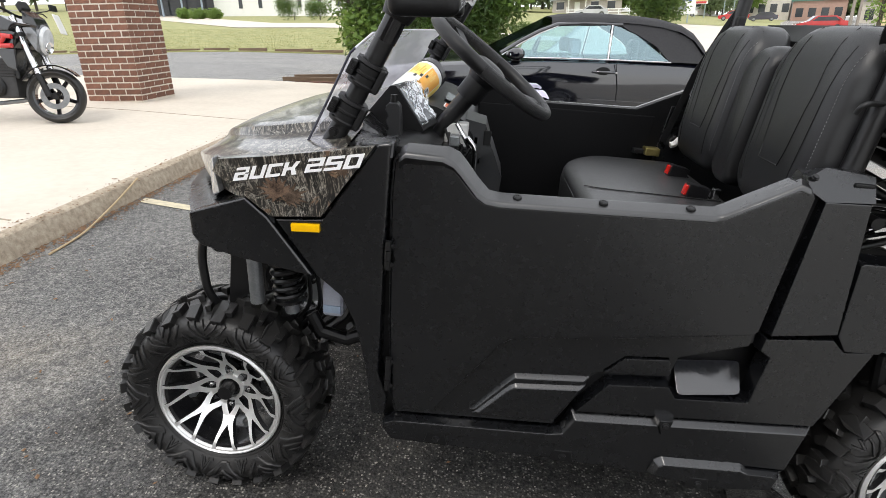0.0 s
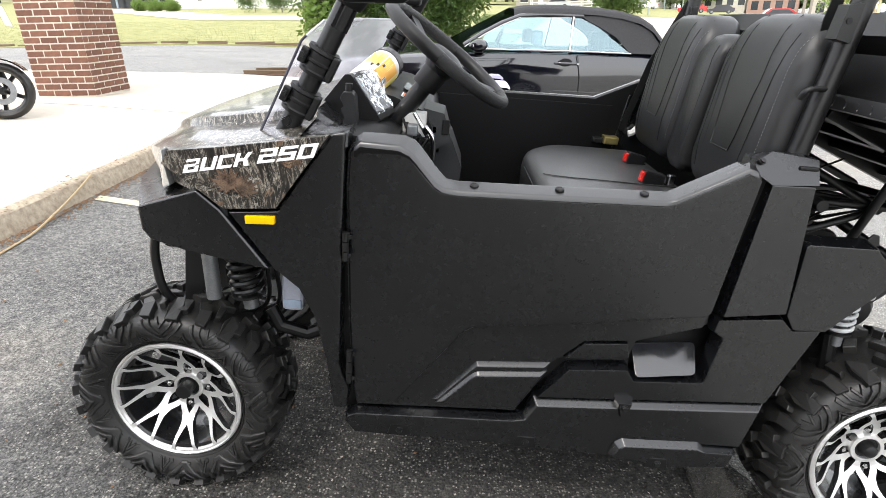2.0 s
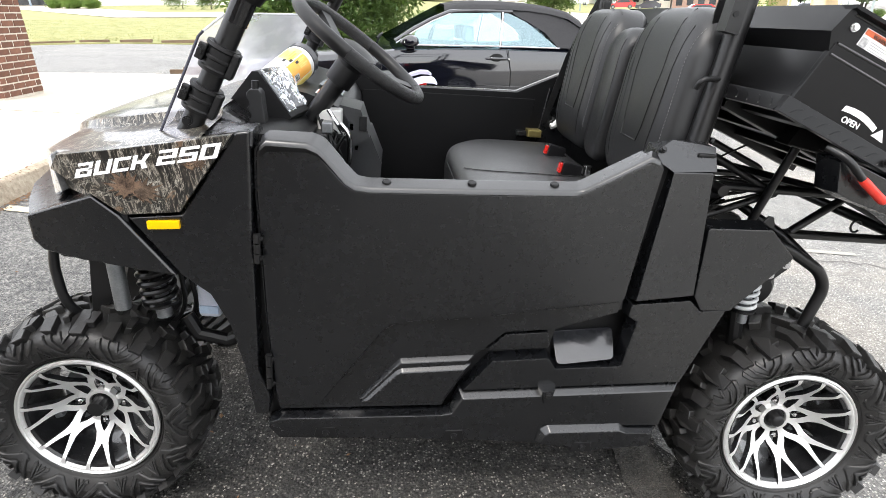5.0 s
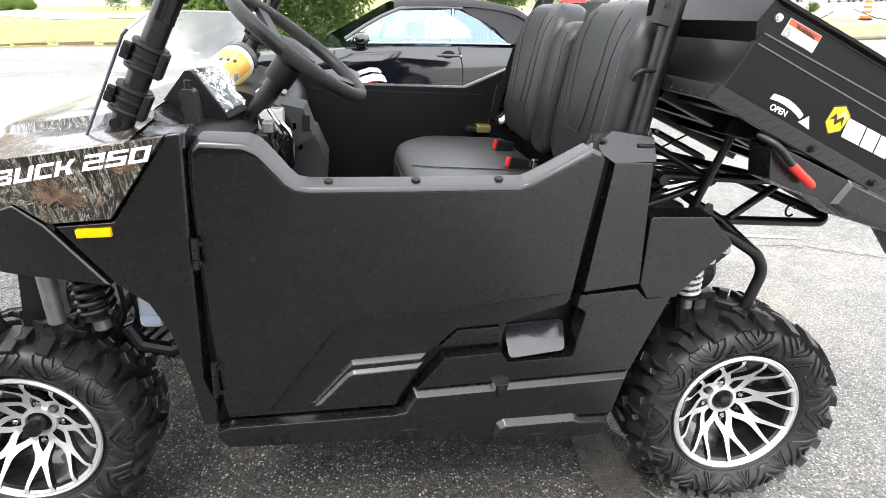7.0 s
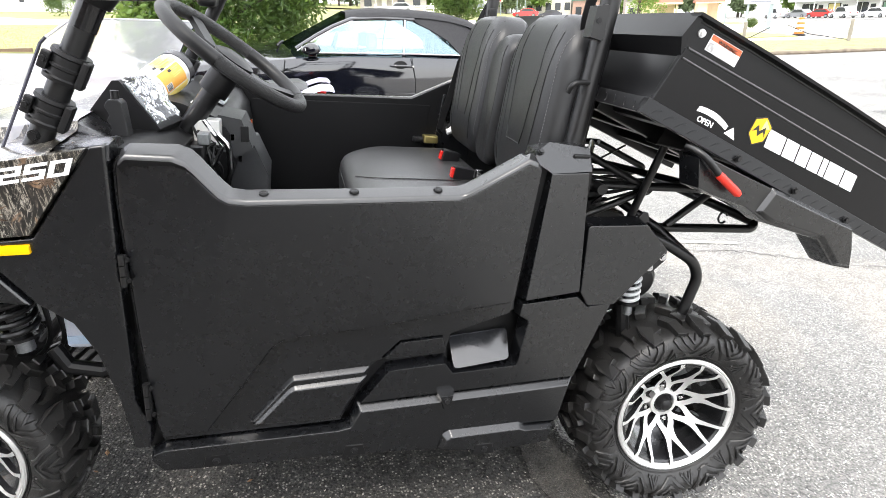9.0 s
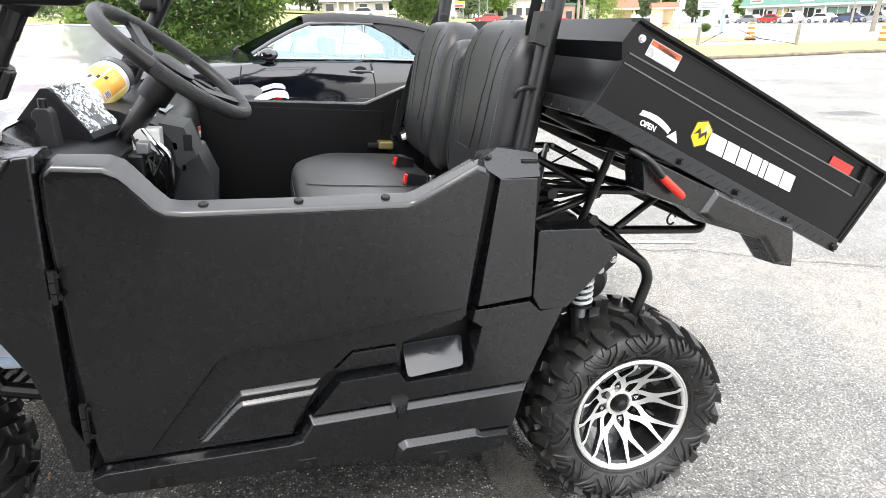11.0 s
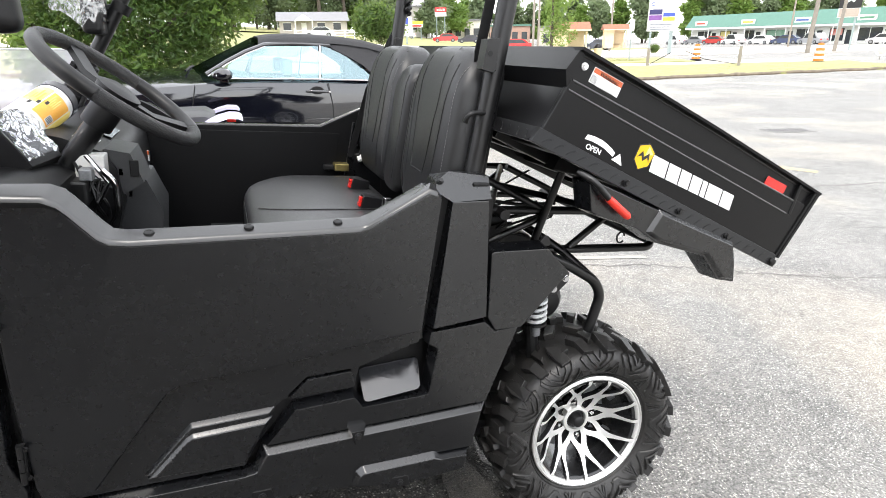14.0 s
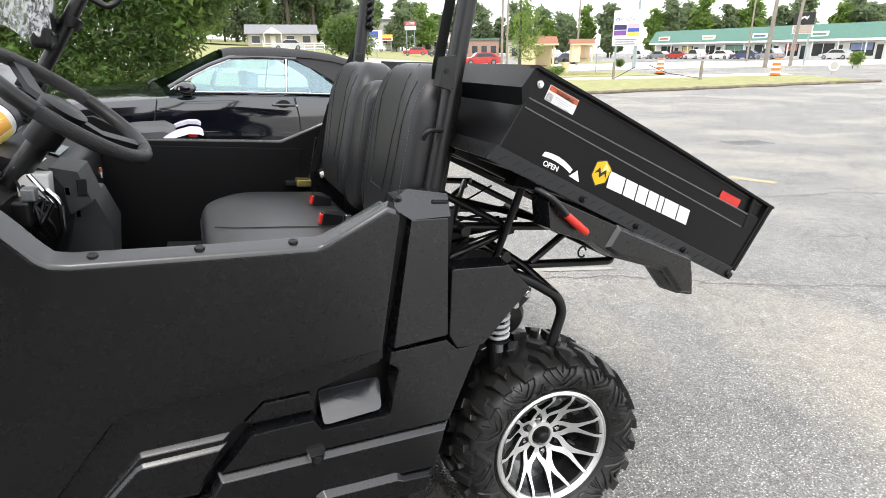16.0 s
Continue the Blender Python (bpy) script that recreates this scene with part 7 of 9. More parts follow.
# leaf litter, grit and sticks at the foot of the kerb and on the lot
def litter(name, label, n, seed, place, size, material):
    rnd = random.Random(seed)
    verts, faces = [], []
    for _ in range(n):
        x, y, lift = place(rnd)
        z = ground_z(x, y) + lift
        s, a = size * rnd.uniform(0.4, 1.5), rnd.uniform(0, 6.28)
        e = Vector((math.cos(a), math.sin(a), rnd.uniform(-0.2, 0.3))) * s
        f = Vector((-math.sin(a), math.cos(a), rnd.uniform(-0.2, 0.3))) * s * rnd.uniform(0.3, 0.7)
        c = Vector((x, y, z + s * 0.25))
        i = len(verts)
        verts += [c - e, c + f, c + e, c - f, c + Vector((0, 0, s * 0.35))]
        faces += [(i, i + 1, i + 4), (i + 1, i + 2, i + 4), (i + 2, i + 3, i + 4), (i + 3, i, i + 4)]
    me = bpy.data.meshes.new(name)
    me.from_pydata([tuple(v) for v in verts], [], faces)
    me.materials.append(material)
    return tagged(new(name, me), label, "litter", kind="stuff")


LITTER_M = surface("dry brown leaf bits", (0.26, 0.15, 0.08), (0.11, 0.065, 0.035), 9, 0.9)
GRIT_M = surface("pale grit", (0.45, 0.42, 0.37), (0.28, 0.26, 0.23), 12, 0.9)
litter("kerb_litter", "dry leaf bits and dirt along the kerb", 2600, 61, lambda r: (-1.72 + abs(r.gauss(0, 0.045)), r.uniform(-1, 8), 0.004), 0.011, LITTER_M)
litter("kerb_top_litter", "dry leaf bits on the kerb's edge", 500, 62, lambda r: (-1.80 + r.gauss(0, 0.05), r.uniform(0, 6), 0.127), 0.008, LITTER_M)
litter("lot_litter", "scattered dry leaf bits on the asphalt", 320, 63, lambda r: (r.uniform(-1.7, 0.9), r.uniform(-0.9, 4.5), 0.005), 0.009, LITTER_M)
litter("lot_grit", "pale loose grit on the asphalt", 5200, 64, lambda r: (r.uniform(-1.6, 4.5), r.uniform(-0.75, 3.0), 0.004), 0.0036, GRIT_M)

# unseen wall added behind the path; closes the place and darkens the door's reflections
bw = box(-12, -0.15, -3.8, -3.5, -0.6, 3.1)
tagged(part("wall_south", bw, surface("dark brown added wall", (0.060, 0.040, 0.032), (0.042, 0.030, 0.025), 3, 0.85, bump=0.2, bump_scale=60)), "unseen dark wall added to darken reflections in the door", "wall", kind="structure")

# brick column
COL = Vector((-4.375, 5.86, 0))
COL_ROT = -1.5
cz0 = ground_z(COL.x, COL.y) + 0.12
col = thing("brick_column", pose(COL.x, COL.y, cz0, 0, 0, COL_ROT), "square red-brown brick column with pale mortar joints", "column")
CW = 0.735
core = box(0.006, CW - 0.006, 0.006, CW - 0.006, -0.05, 3.4)
part("mortar_core", core, MORTAR, col, "pale mortar bed")
LEN, HGT, GAP = CW / 3.5, 0.0755, 0.0155


def brick_mesh(l):
    bm = box(0, l - GAP, 0, 0.10, 0, HGT - GAP, 0.004, 1)
    me = bpy.data.meshes.new("brick")
    bm.to_mesh(me)
    bm.free()
    me.materials.append(BRICK_M)
    return me


B_FULL, B_HALF = brick_mesh(LEN), brick_mesh(LEN / 2)
count = 0
for row in range(44):
    z = row * HGT
    for side in range(4):
        m0 = Matrix.Translation((CW / 2, CW / 2, 0)) @ Matrix.Rotation(radians(90 * side), 4, "Z") @ Matrix.Translation((-CW / 2, -CW / 2, 0))
        if row > 26 and side not in (0, 1, 3):
            continue
        odd = (row + side) % 2
        xs = [(0, B_FULL), (LEN, B_FULL), (2 * LEN, B_FULL), (3 * LEN, B_HALF)] if not odd else [(0, B_HALF), (LEN / 2, B_FULL), (1.5 * LEN, B_FULL), (2.5 * LEN, B_FULL)]
        for x, me in xs:
            if side in (1, 3) and count > 290:
                continue
            o = new("brick", me)
            o.parent = col
            o.matrix_local = m0 @ Matrix.Translation((x + GAP / 2 + random.uniform(-.001, .001), random.uniform(-0.003, 0.002), z))
            count += 1

# lane, lawns and far ground
sheet("lane", [(-60, 8.8), (-1.6, 9.25), (0.5, 20.0), (-60, 20.4)], 40, 8, 0.006, asphalt_mat("bleached lane asphalt", (0.16, 0.16, 0.16), (0.25, 0.245, 0.24), (0.30, 0.29, 0.27), 60), "bleached grey asphalt lane", "road")
sheet("lawn", [(-80, 20.4), (2.0, 20.0), (8.0, 52.0), (-80, 52.0)], 50, 20, 0.05, GRASS_M, "dry yellow-green mown lawn", "lawn", thick=0.12, wobble=0.15)
sheet("driveway", [(-15, 35.3), (6, 32.6), (7, 36.6), (-15, 41.5)], 20, 4, 0.075, CONCRETE, "pale driveway across the lawn", "road")
sheet("driveway_bend", [(-45, 66), (-15, 35.3), (-15, 41.5), (-40, 67.5)], 20, 4, 0.075, CONCRETE, "pale driveway bending away over the lawn", "road")
sheet("upper_lawn", [(-80, 52), (8, 52), (18, 104), (-80, 104)], 20, 10, 0.05, GRASS_M, "far mown lawn", "lawn")
sheet("side_drive", [(1.5, 17.0), (9.0, 14.0), (24, 70), (12, 70)], 10, 20, 0.02, CONCRETE, "bright pale side road", "road")
sheet("house_lawn", [(9, 74), (60, 66), (70, 150), (-10, 150)], 14, 8, 0.05, GRASS_M, "lawn of the far house", "lawn")
sheet("far_woodland_floor", [(-300, 104), (18, 110), (60, 480), (-300, 480)], 14, 10, 0.04, GRASS_M, "grass below the far trees", "lawn")
# broken timber edging between lane and lawn
for k in range(15):
    x = -16.5 + 1.35 * k + random.uniform(-0.1, 0.1)
    l = random.uniform(0.95, 1.4)
    bm = box(0, l, -0.07, 0.07, 0, random.uniform(0.09, 0.14), 0.02, 2)
    for v in bm.verts:
        v.co += Vector((0, noise.noise(v.co * 3 + Vector((k, 0, 0))) * 0.04, noise.noise(v.co * 4 + Vector((0, k, 0))) * 0.02))
    o = part("edging_timber", bm, TIMBER)
    o.matrix_world = pose(*ground_at(x, 20.3 - 0.012 * (x + 16), 0.0), 0, 0, random.uniform(-3, 3))
    tagged(o, "weathered broken timber edging along the lawn", "timber edging", "timber edging of the lawn")
# mulch bed with two timbers
sheet("mulch_bed", [(-3.1, 9.75), (-0.6, 9.9), (0.4, 12.2), (-2.4, 11.6)], 16, 12, 0.05, MULCH, "red-brown bark mulch bed", "mulch bed", thick=0.1, wobble=0.2)
for a, b in (((-3.25, 9.85), (-1.7, 10.05)), ((-3.2, 10.4), (-1.3, 11.4))):
    va, vb = Vector(ground_at(*a, 0.09)), Vector(ground_at(*b, 0.11))
    o = part("bed_timber", bevelled(tube([va, va.lerp(vb, 0.5) + Vector((0, 0.02, 0.01)), vb], 0.07, flat=(0.10, 0.07)), 0.015, 1), TIMBER)
    tagged(o, "weathered reddish timber beside the mulch bed", "timber", "timbers of the mulch bed")

# grass blades on the near lawns
def grass_blades(name, label, x0, x1, y0, y1, n, seed, h=0.07):
    rnd = random.Random(seed)
    verts, faces = [], []
    for _ in range(n):
        x, y = rnd.uniform(x0, x1), y0 + (y1 - y0) * rnd.random() ** 1.6
        z = ground_z(x, y) + 0.05
        a, hh, w = rnd.uniform(0, 6.28), h * rnd.uniform(0.5, 1.4), 0.009
        i = len(verts)
        dx, dy = math.cos(a) * w, math.sin(a) * w
        verts += [(x - dx, y - dy, z), (x + dx, y + dy, z), (x + rnd.uniform(-.04, .04), y + rnd.uniform(-.04, .04), z + hh)]
        faces.append((i, i + 1, i + 2))
    me = bpy.data.meshes.new(name)
    me.from_pydata(verts, [], faces)
    me.materials.append(GRASS_M)
    return tagged(new(name, me), label, "grass", kind="stuff")


grass_blades("lawn_grass", "short dry yellow-green grass blades", -34, 1.5, 20.5, 34, 40000, 5, 0.04)

# right-hand verge and the highway
sheet("verge", [(12.0, 17.7), (32.0, 17.2), (36.0, 24.0), (15.0, 27.0)], 60, 8, 0.09, GRASS_M, "patchy grass verge with a worn edge", "verge", thick=0.15, wobble=0.35)
sheet("verge_path", [(15.0, 27.0), (36, 24.0), (40, 28.0), (17, 31)], 20, 4, 0.03, CONCRETE, "pale footpath behind the verge", "path")
sheet("far_verge", [(17, 31), (30, 29.2), (33, 36.5), (19, 39)], 20, 4, 0.08, GRASS_M, "far strip of grass", "verge", thick=0.1, wobble=0.3)
sheet("highway", [(14, 44), (140, 30), (150, 52), (18, 78)], 30, 8, 0.02, CONCRETE, "bright wide highway", "road")
sheet("mall_lot", [(40, 90), (150, 34), (170, 60), (60, 130)], 20, 6, 0.03, ROAD_M, "pale parking lot of the shops", "parking lot")
grass_blades("verge_grass", "patchy green and straw-coloured grass", 14, 33, 17.7, 24.5, 20000, 8, 0.055)
grass_blades("far_verge_grass", "short green grass strip", 19, 29, 32, 37, 6000, 9, 0.08)
edge = []
for k in range(60):
    x = 12.0 + 20.5 * k / 59
    edge.append(Vector(ground_at(x, 17.62 - (x - 12) * 0.025 + 0.30 * noise.noise(Vector((x * 0.7, 0, 3))), 0.05)))
tagged(part("verge_kerb", tube(edge, [0.075 + 0.06 * noise.noise(Vector((k * 0.9, 1, 1))) for k in range(60)], 8), surface("dirt and broken kerb", (0.26, 0.215, 0.16), (0.10, 0.08, 0.06), 5, 0.95, bump=0.8, bump_scale=25)), "broken dirty kerb of the verge", "kerb", kind="structure")

# storm drain in the lot
dr = thing("storm_drain", pose(*ground_at(9.92, 6.0, 0.004), 0, 0, -14) @ Matrix.Scale(0.68, 4), "grey iron storm drain grate in the asphalt", "drain")
part("drain_frame", box(-0.55, 0.55, -0.32, 0.32, 0, 0.006), surface("grey iron", (0.34, 0.335, 0.32), None, 12, 0.6, metal=0.5), dr)
for k in range(13):
    part("grate_bar", box(-0.5 + k * 0.08, -0.455 + k * 0.08, -0.28, 0.28, 0.006, 0.012), surface("dark iron bar", (0.17, 0.165, 0.16), None, 12, 0.6, metal=0.4) if k == 0 else bpy.data.materials["dark iron bar"], dr)
# long dark crack and a yellow paint trace in the lot
def crack(pts, r, label, material):
    line = []
    rnd = random.Random(3)
    for a, b in zip(pts, pts[1:]):
        for k in range(14):
            t = k / 14
            x, y = a[0] + (b[0] - a[0]) * t + rnd.uniform(-.015, .015), a[1] + (b[1] - a[1]) * t + rnd.uniform(-.02, .02)
            line.append(Vector(ground_at(x, y, 0.001)))
    bm = tube(line, [r * rnd.uniform(0.4, 1.3) for _ in line], 5)
    for v in bm.verts:
        v.co.z = ground_z(v.co.x, v.co.y) + 0.0025 + (v.co.z - ground_z(v.co.x, v.co.y)) * 0.05
    tagged(part("asphalt_crack", bm, material), label, "crack", kind="structure")


CRACK_M = surface("tarry crack filling", (0.12, 0.115, 0.11), (0.20, 0.19, 0.18), 20, 0.9)
crack([(2.5, 1.90), (2.97, 1.74), (3.4, 1.62), (3.88, 1.33), (4.3, 1.12), (5.2, 0.8)], 0.009, "old tar-filled crack across the asphalt", CRACK_M)
crack([(6.0, 3.2), (7.5, 2.9), (9.0, 2.2)], 0.022, "old tar-filled crack across the asphalt", CRACK_M)
sheet("paint_trace", [(7.16, 4.02), (7.38, 3.50), (7.50, 3.56), (7.30, 4.10)], 14, 2, 0.004, surface("worn yellow road paint", (0.46, 0.36, 0.17), (0.34, 0.31, 0.25), 16, 0.9), "faint yellow paint trace", "road marking", wobble=0.05)


# ---------- plants ----------
def leaf_cloud(name, blobs, n, size, material, parent, seed, label="", droop=0.3, slim=0.28):
    """Many small folded leaves on the outer part of overlapping lumps, uneven and with gaps."""
    rnd = random.Random(seed)
    verts, faces = [], []
    total = sum(b[3] ** 2 for b in blobs)
    for bx, by, bz, br, *st in blobs:
        sx, sy, sz = st if st else (1, 1, 1)
        for _ in range(int(n * br * br / total)):
            d = Vector((rnd.gauss(0, 1), rnd.gauss(0, 1), rnd.gauss(0, 1))).normalized()
            r = br * (rnd.random() ** 0.35) * (1 + 0.35 * noise.noise(d * 2.5 + Vector((bx, by, bz))))
            c = Vector((bx + d.x * r * sx, by + d.y * r * sy, bz + d.z * r * sz))
            s = size * rnd.uniform(0.6, 1.4)
            t = Vector((rnd.gauss(0, 1), rnd.gauss(0, 1), rnd.gauss(0, 0.6) - droop)).normalized()
            u = t.cross(Vector((rnd.gauss(0, 1), rnd.gauss(0, 1), rnd.gauss(0, 1)))).normalized()
            w = t.cross(u)
            i = len(verts)
            verts += [c, c + t * s * 0.45 + u * s * slim + w * s * 0.08, c + t * s, c + t * s * 0.45 - u * s * slim + w * s * 0.08]
            faces += [(i, i + 1, i + 2), (i, i + 2, i + 3)]
    me = bpy.data.meshes.new(name)
    me.from_pydata([tuple(v) for v in verts], [], faces)
    me.materials.append(material)
    ob = new(name, me)
    ob.parent = parent
    return tagged(ob, label, kind="stuff") if label else ob


def limbs(parent, trunk, branches, material):
    part("trunk", tube([p for p, r in trunk], [r for p, r in trunk], 10), material, parent, smooth=True)
    for br in branches:
        part("limb", tube([p for p, r in br], [r for p, r in br], 7), material, parent, smooth=True)


# broad dark-leaved tree behind the car's bonnet
tx, ty = -0.72, 8.9
tree = thing("broadleaf_tree", pose(tx, ty, ground_z(tx, ty)), "broad low tree with dense dark glossy leaves", "tree")
limbs(tree, [((0, 0, -0.1), 0.13), ((0.02, 0, 0.6), 0.11), ((0.05, 0.05, 1.3), 0.09), ((0, 0, 2.4), 0.06), ((0.1, 0, 4.4), 0.03)],
      [[((0, 0, 0.7), 0.06), ((0.6, -0.2, 1.2), 0.045), ((1.3, -0.3, 1.6), 0.02)], [((0, 0, 0.8), 0.06), ((-0.5, -0.3, 1.3), 0.04), ((-1.1, -0.4, 1.7), 0.02)], [((0, 0, 1.2), 0.06), ((0.9, 0.3, 2.0), 0.04), ((1.7, 0.2, 2.6), 0.02)], [((0, 0, 1.2), 0.05), ((-0.7, 0.3, 2.0), 0.04), ((-1.4, 0.2, 2.7), 0.02)]], BARK)
blobs = [(0.0, 0.0, 1.9, 1.05), (0.9, -0.1, 1.55, 0.75), (-0.62, -0.1, 1.45, 0.55), (1.55, 0.2, 2.0, 0.75), (-1.0, 0.2, 2.2, 0.55), (0.3, -0.4, 0.85, 0.60), (-0.45, -0.35, 0.85, 0.50), (1.0, -0.2, 0.9, 0.55), (0.3, 0.1, 3.1, 1.0), (2.2, 0.3, 2.6, 0.75), (1.1, 0.3, 2.8, 0.9), (-0.9, 0.3, 3.0, 0.85), (2.7, 0.5, 3.3, 0.7), (1.9, 0.4, 3.4, 0.8), (1.45, -0.1, 1.25, 0.45), (2.1, 0.2, 2.2, 0.55), (0.4, 0.2, 4.2, 1.2), (1.9, 0.3, 4.3, 1.0), (-0.9, 0.3, 4.1, 1.0)]
leaf_cloud("crown", blobs, 74000, 0.098, LEAF, tree, 11, "dense dark green leaves", 0.7, 0.17)
leaf_cloud("light_leaves", [(0.55, -0.5, 0.75, 0.40), (1.7, -0.1, 1.6, 0.4), (-0.6, -0.6, 1.1, 0.4), (1.9, -0.2, 2.3, 0.5)], 2200, 0.11, LEAF_B, tree, 12, "fresh light green shoots")


def shrub(x, y, w, h, seed, label, group="", material=None, n=2600, size=0.06, name="shrub"):
    o = thing(name, pose(x, y, ground_z(x, y) + 0.04), label, "shrub", group)
    part("trunk", tube([(0, 0, -0.05), (0.02, 0, h * 0.3)], [0.04, 0.02], 6), BARK, o)
    rnd = random.Random(seed)
    bl = [(rnd.uniform(-w, w) * 0.32, rnd.uniform(-w, w) * 0.2, h * rnd.uniform(0.40, 0.62), h * rnd.uniform(0.32, 0.42), w / h * 0.75, w / h * 0.6, 1) for _ in range(5)]
    if "clipped" in label:
        bl = [(0, 0, h * 0.46, h * 0.50, w / h * 0.98, w / h * 0.9, 1), (w * 0.08, 0, h * 0.44, h * 0.40, w / h, w / h, 1)]
    leaf_cloud("foliage", bl, n, size, material or LEAF, o, seed, "")
    return o


for k, (x, y, w) in enumerate(((-25.6, 49.6, 1.4), (-24.1, 49.2, 1.75), (-22.6, 49.0, 1.4))):
    shrub(x, y, w, 0.95, 20 + k, "low clipped round green shrub on the lawn", "clipped shrubs", LEAF_B, 5200, 0.085)
shrub(-15.2, 47.4, 2.4, 2.0, 31, "loose green shrub before the white building", "shrubs", None, 2600, 0.12)
shrub(-12.9, 46.8, 2.0, 1.7, 32, "loose green shrub before the white building", "shrubs", None, 2600, 0.12)
shrub(-9.6, 47.0, 1.6, 1.6, 33, "loose green shrub before the white building", "shrubs", None, 2600, 0.12)
shrub(0.5, 30.0, 1.5, 1.0, 34, "round green shrub on the lawn", "shrubs", None, 2400, 0.09)
shrub(2.6, 34.0, 1.7, 1.0, 35, "round green shrub on the lawn", "shrubs", None, 2400, 0.09)
shrub(17.5, 62.0, 6.5, 4.6, 36, "tall dense dark green shrub beside the road", "", None, 9000, 0.3)
shrub(52.5, 31.0, 1.6, 1.5, 37, "olive shrub beside the highway", "", LEAF_B, 2500, 0.12)
shrub(24.5, 33.5, 1.8, 0.7, 38, "low light green roadside shrub", "", LEAF_B, 2000, 0.10)
shrub(41.5, 47.0, 1.3, 1.0, 39, "small shrub below the tall sign", "", None, 1500, 0.12)


def far_tree(x, y, h, seed, material, label, group, spread=0.28, n=3600, size=0.9, pine=False):
    o = thing("pine_tree" if pine else "roadside_tree", pose(x, y, ground_z(x, y)), label, "tree", group)
    rnd = random.Random(seed)
    part("trunk", tube([(0, 0, -0.2), (rnd.uniform(-.3, .3), 0, h * 0.5), (rnd.uniform(-.5, .5), 0, h * 0.92)], [h * 0.018, h * 0.012, h * 0.004], 7), BARK, o)
    bl = []
    lo = 0.42 if pine else 0.25
    for k in range(9):
        f = lo + (1 - lo) * k / 9 + rnd.uniform(-.03, .05)
        rr = h * spread * (1.0 - 0.55 * (f - lo) / (1 - lo)) * rnd.uniform(0.45, 0.75)
        bl.append((rnd.uniform(-1, 1) * h * spread * 0.45, rnd.uniform(-1, 1) * h * spread * 0.3, h * f, rr, 1.2, 1.0, 0.75))
    for b_ in bl[::2]:
        part("limb", tube([(0, 0, b_[2] * 0.9), (b_[0] * 0.8, b_[1] * 0.8, b_[2])], [h * 0.006, h * 0.003], 5), BARK, o)
    leaf_cloud("crown", bl, n, size, material, o, seed)
    return o


rnd_t = random.Random(77)
for k in range(56):                      # wood behind the shops
    x = 66 + 2.6 * k + rnd_t.uniform(-2, 2)
    y = 160 - 1.6 * k + rnd_t.uniform(-4, 10)
    far_tree(x, y, rnd_t.uniform(9.5, 15) + 0.05 * k, 100 + k, HAZED_PINE if k % 4 else LEAF_B, "tall tree in the wood behind the shops", "wood behind the shops", 0.30, 3000, 0.95, pine=k % 3 == 0)
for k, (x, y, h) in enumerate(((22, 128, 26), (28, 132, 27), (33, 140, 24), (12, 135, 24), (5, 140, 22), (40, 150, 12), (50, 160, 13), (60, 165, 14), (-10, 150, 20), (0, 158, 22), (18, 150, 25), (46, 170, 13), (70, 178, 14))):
    far_tree(x, y, h, 200 + k, HAZED_PINE, "tall pine with haze in its colour behind the low house", "pines behind the house", 0.2, 3600, 1.2, pine=True)
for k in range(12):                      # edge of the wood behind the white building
    far_tree(-75 + 6.2 * k + rnd_t.uniform(-2, 2), 84 + rnd_t.uniform(-4, 6), rnd_t.uniform(12, 17), 300 + k, HAZED_PINE if k % 2 else LEAF, "tree at the wood's edge behind the white building", "wood behind the building", 0.28, 2000, 1.0, pine=k % 3 == 0)
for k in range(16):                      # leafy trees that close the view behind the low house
    far_tree(-8 + 4.4 * k + rnd_t.uniform(-1, 1), 124 + rnd_t.uniform(-3, 8) + 1.2 * k, rnd_t.uniform(9, 15), 500 + k, HAZED_PINE if k % 3 else LEAF_B, "leafy tree behind the low house", "trees behind the house", 0.36, 2600, 0.75)
far_tree(19.2, 29.5, 6.2, 401, LEAF_B, "slender roadside tree with sparse light leaves", "", 0.22, 1900, 0.16)
far_tree(36, 150, 11, 403, HAZED_PINE, "far tree beside the highway", "pines behind the house", 0.28, 1800, 1.0)

# ---------- buildings and street things ----------
ROOF_G = surface("green standing-seam roof", (0.10, 0.22, 0.17), (0.08, 0.18, 0.14), 2, 0.5)
GLASS_D = surface("dark window glass", (0.03, 0.035, 0.04), (0.05, 0.055, 0.06), 2, 0.08)
ROOF_GREY = surface("grey asphalt shingles", (0.26, 0.26, 0.27), (0.19, 0.19, 0.2), 3, 0.9, bump=0.3, bump_scale=30)
BRICK_FAR = surface("pale painted brick wall", (0.42, 0.39, 0.355), (0.35, 0.32, 0.29), 5, 0.9)
CREAM = surface("cream painted metal", (0.72, 0.60, 0.38), (0.62, 0.50, 0.32), 3, 0.6)
ROOF_RED = surface("red-brown shingles", (0.34, 0.15, 0.09), (0.25, 0.11, 0.07), 6, 0.85)
POLE_W = surface("weathered grey pole wood", (0.30, 0.27, 0.23), (0.20, 0.18, 0.15), 3, 0.9)
POLE_G = surface("green-grey painted steel", (0.30, 0.36, 0.36), None, 4, 0.5)
ORANGE_B = surface("orange barrel plastic", (0.85, 0.20, 0.03), (0.75, 0.16, 0.02), 6, 0.5)
SIGN_W = surface("white sign sheet", (0.80, 0.80, 0.78), (0.72, 0.72, 0.70), 4, 0.5)

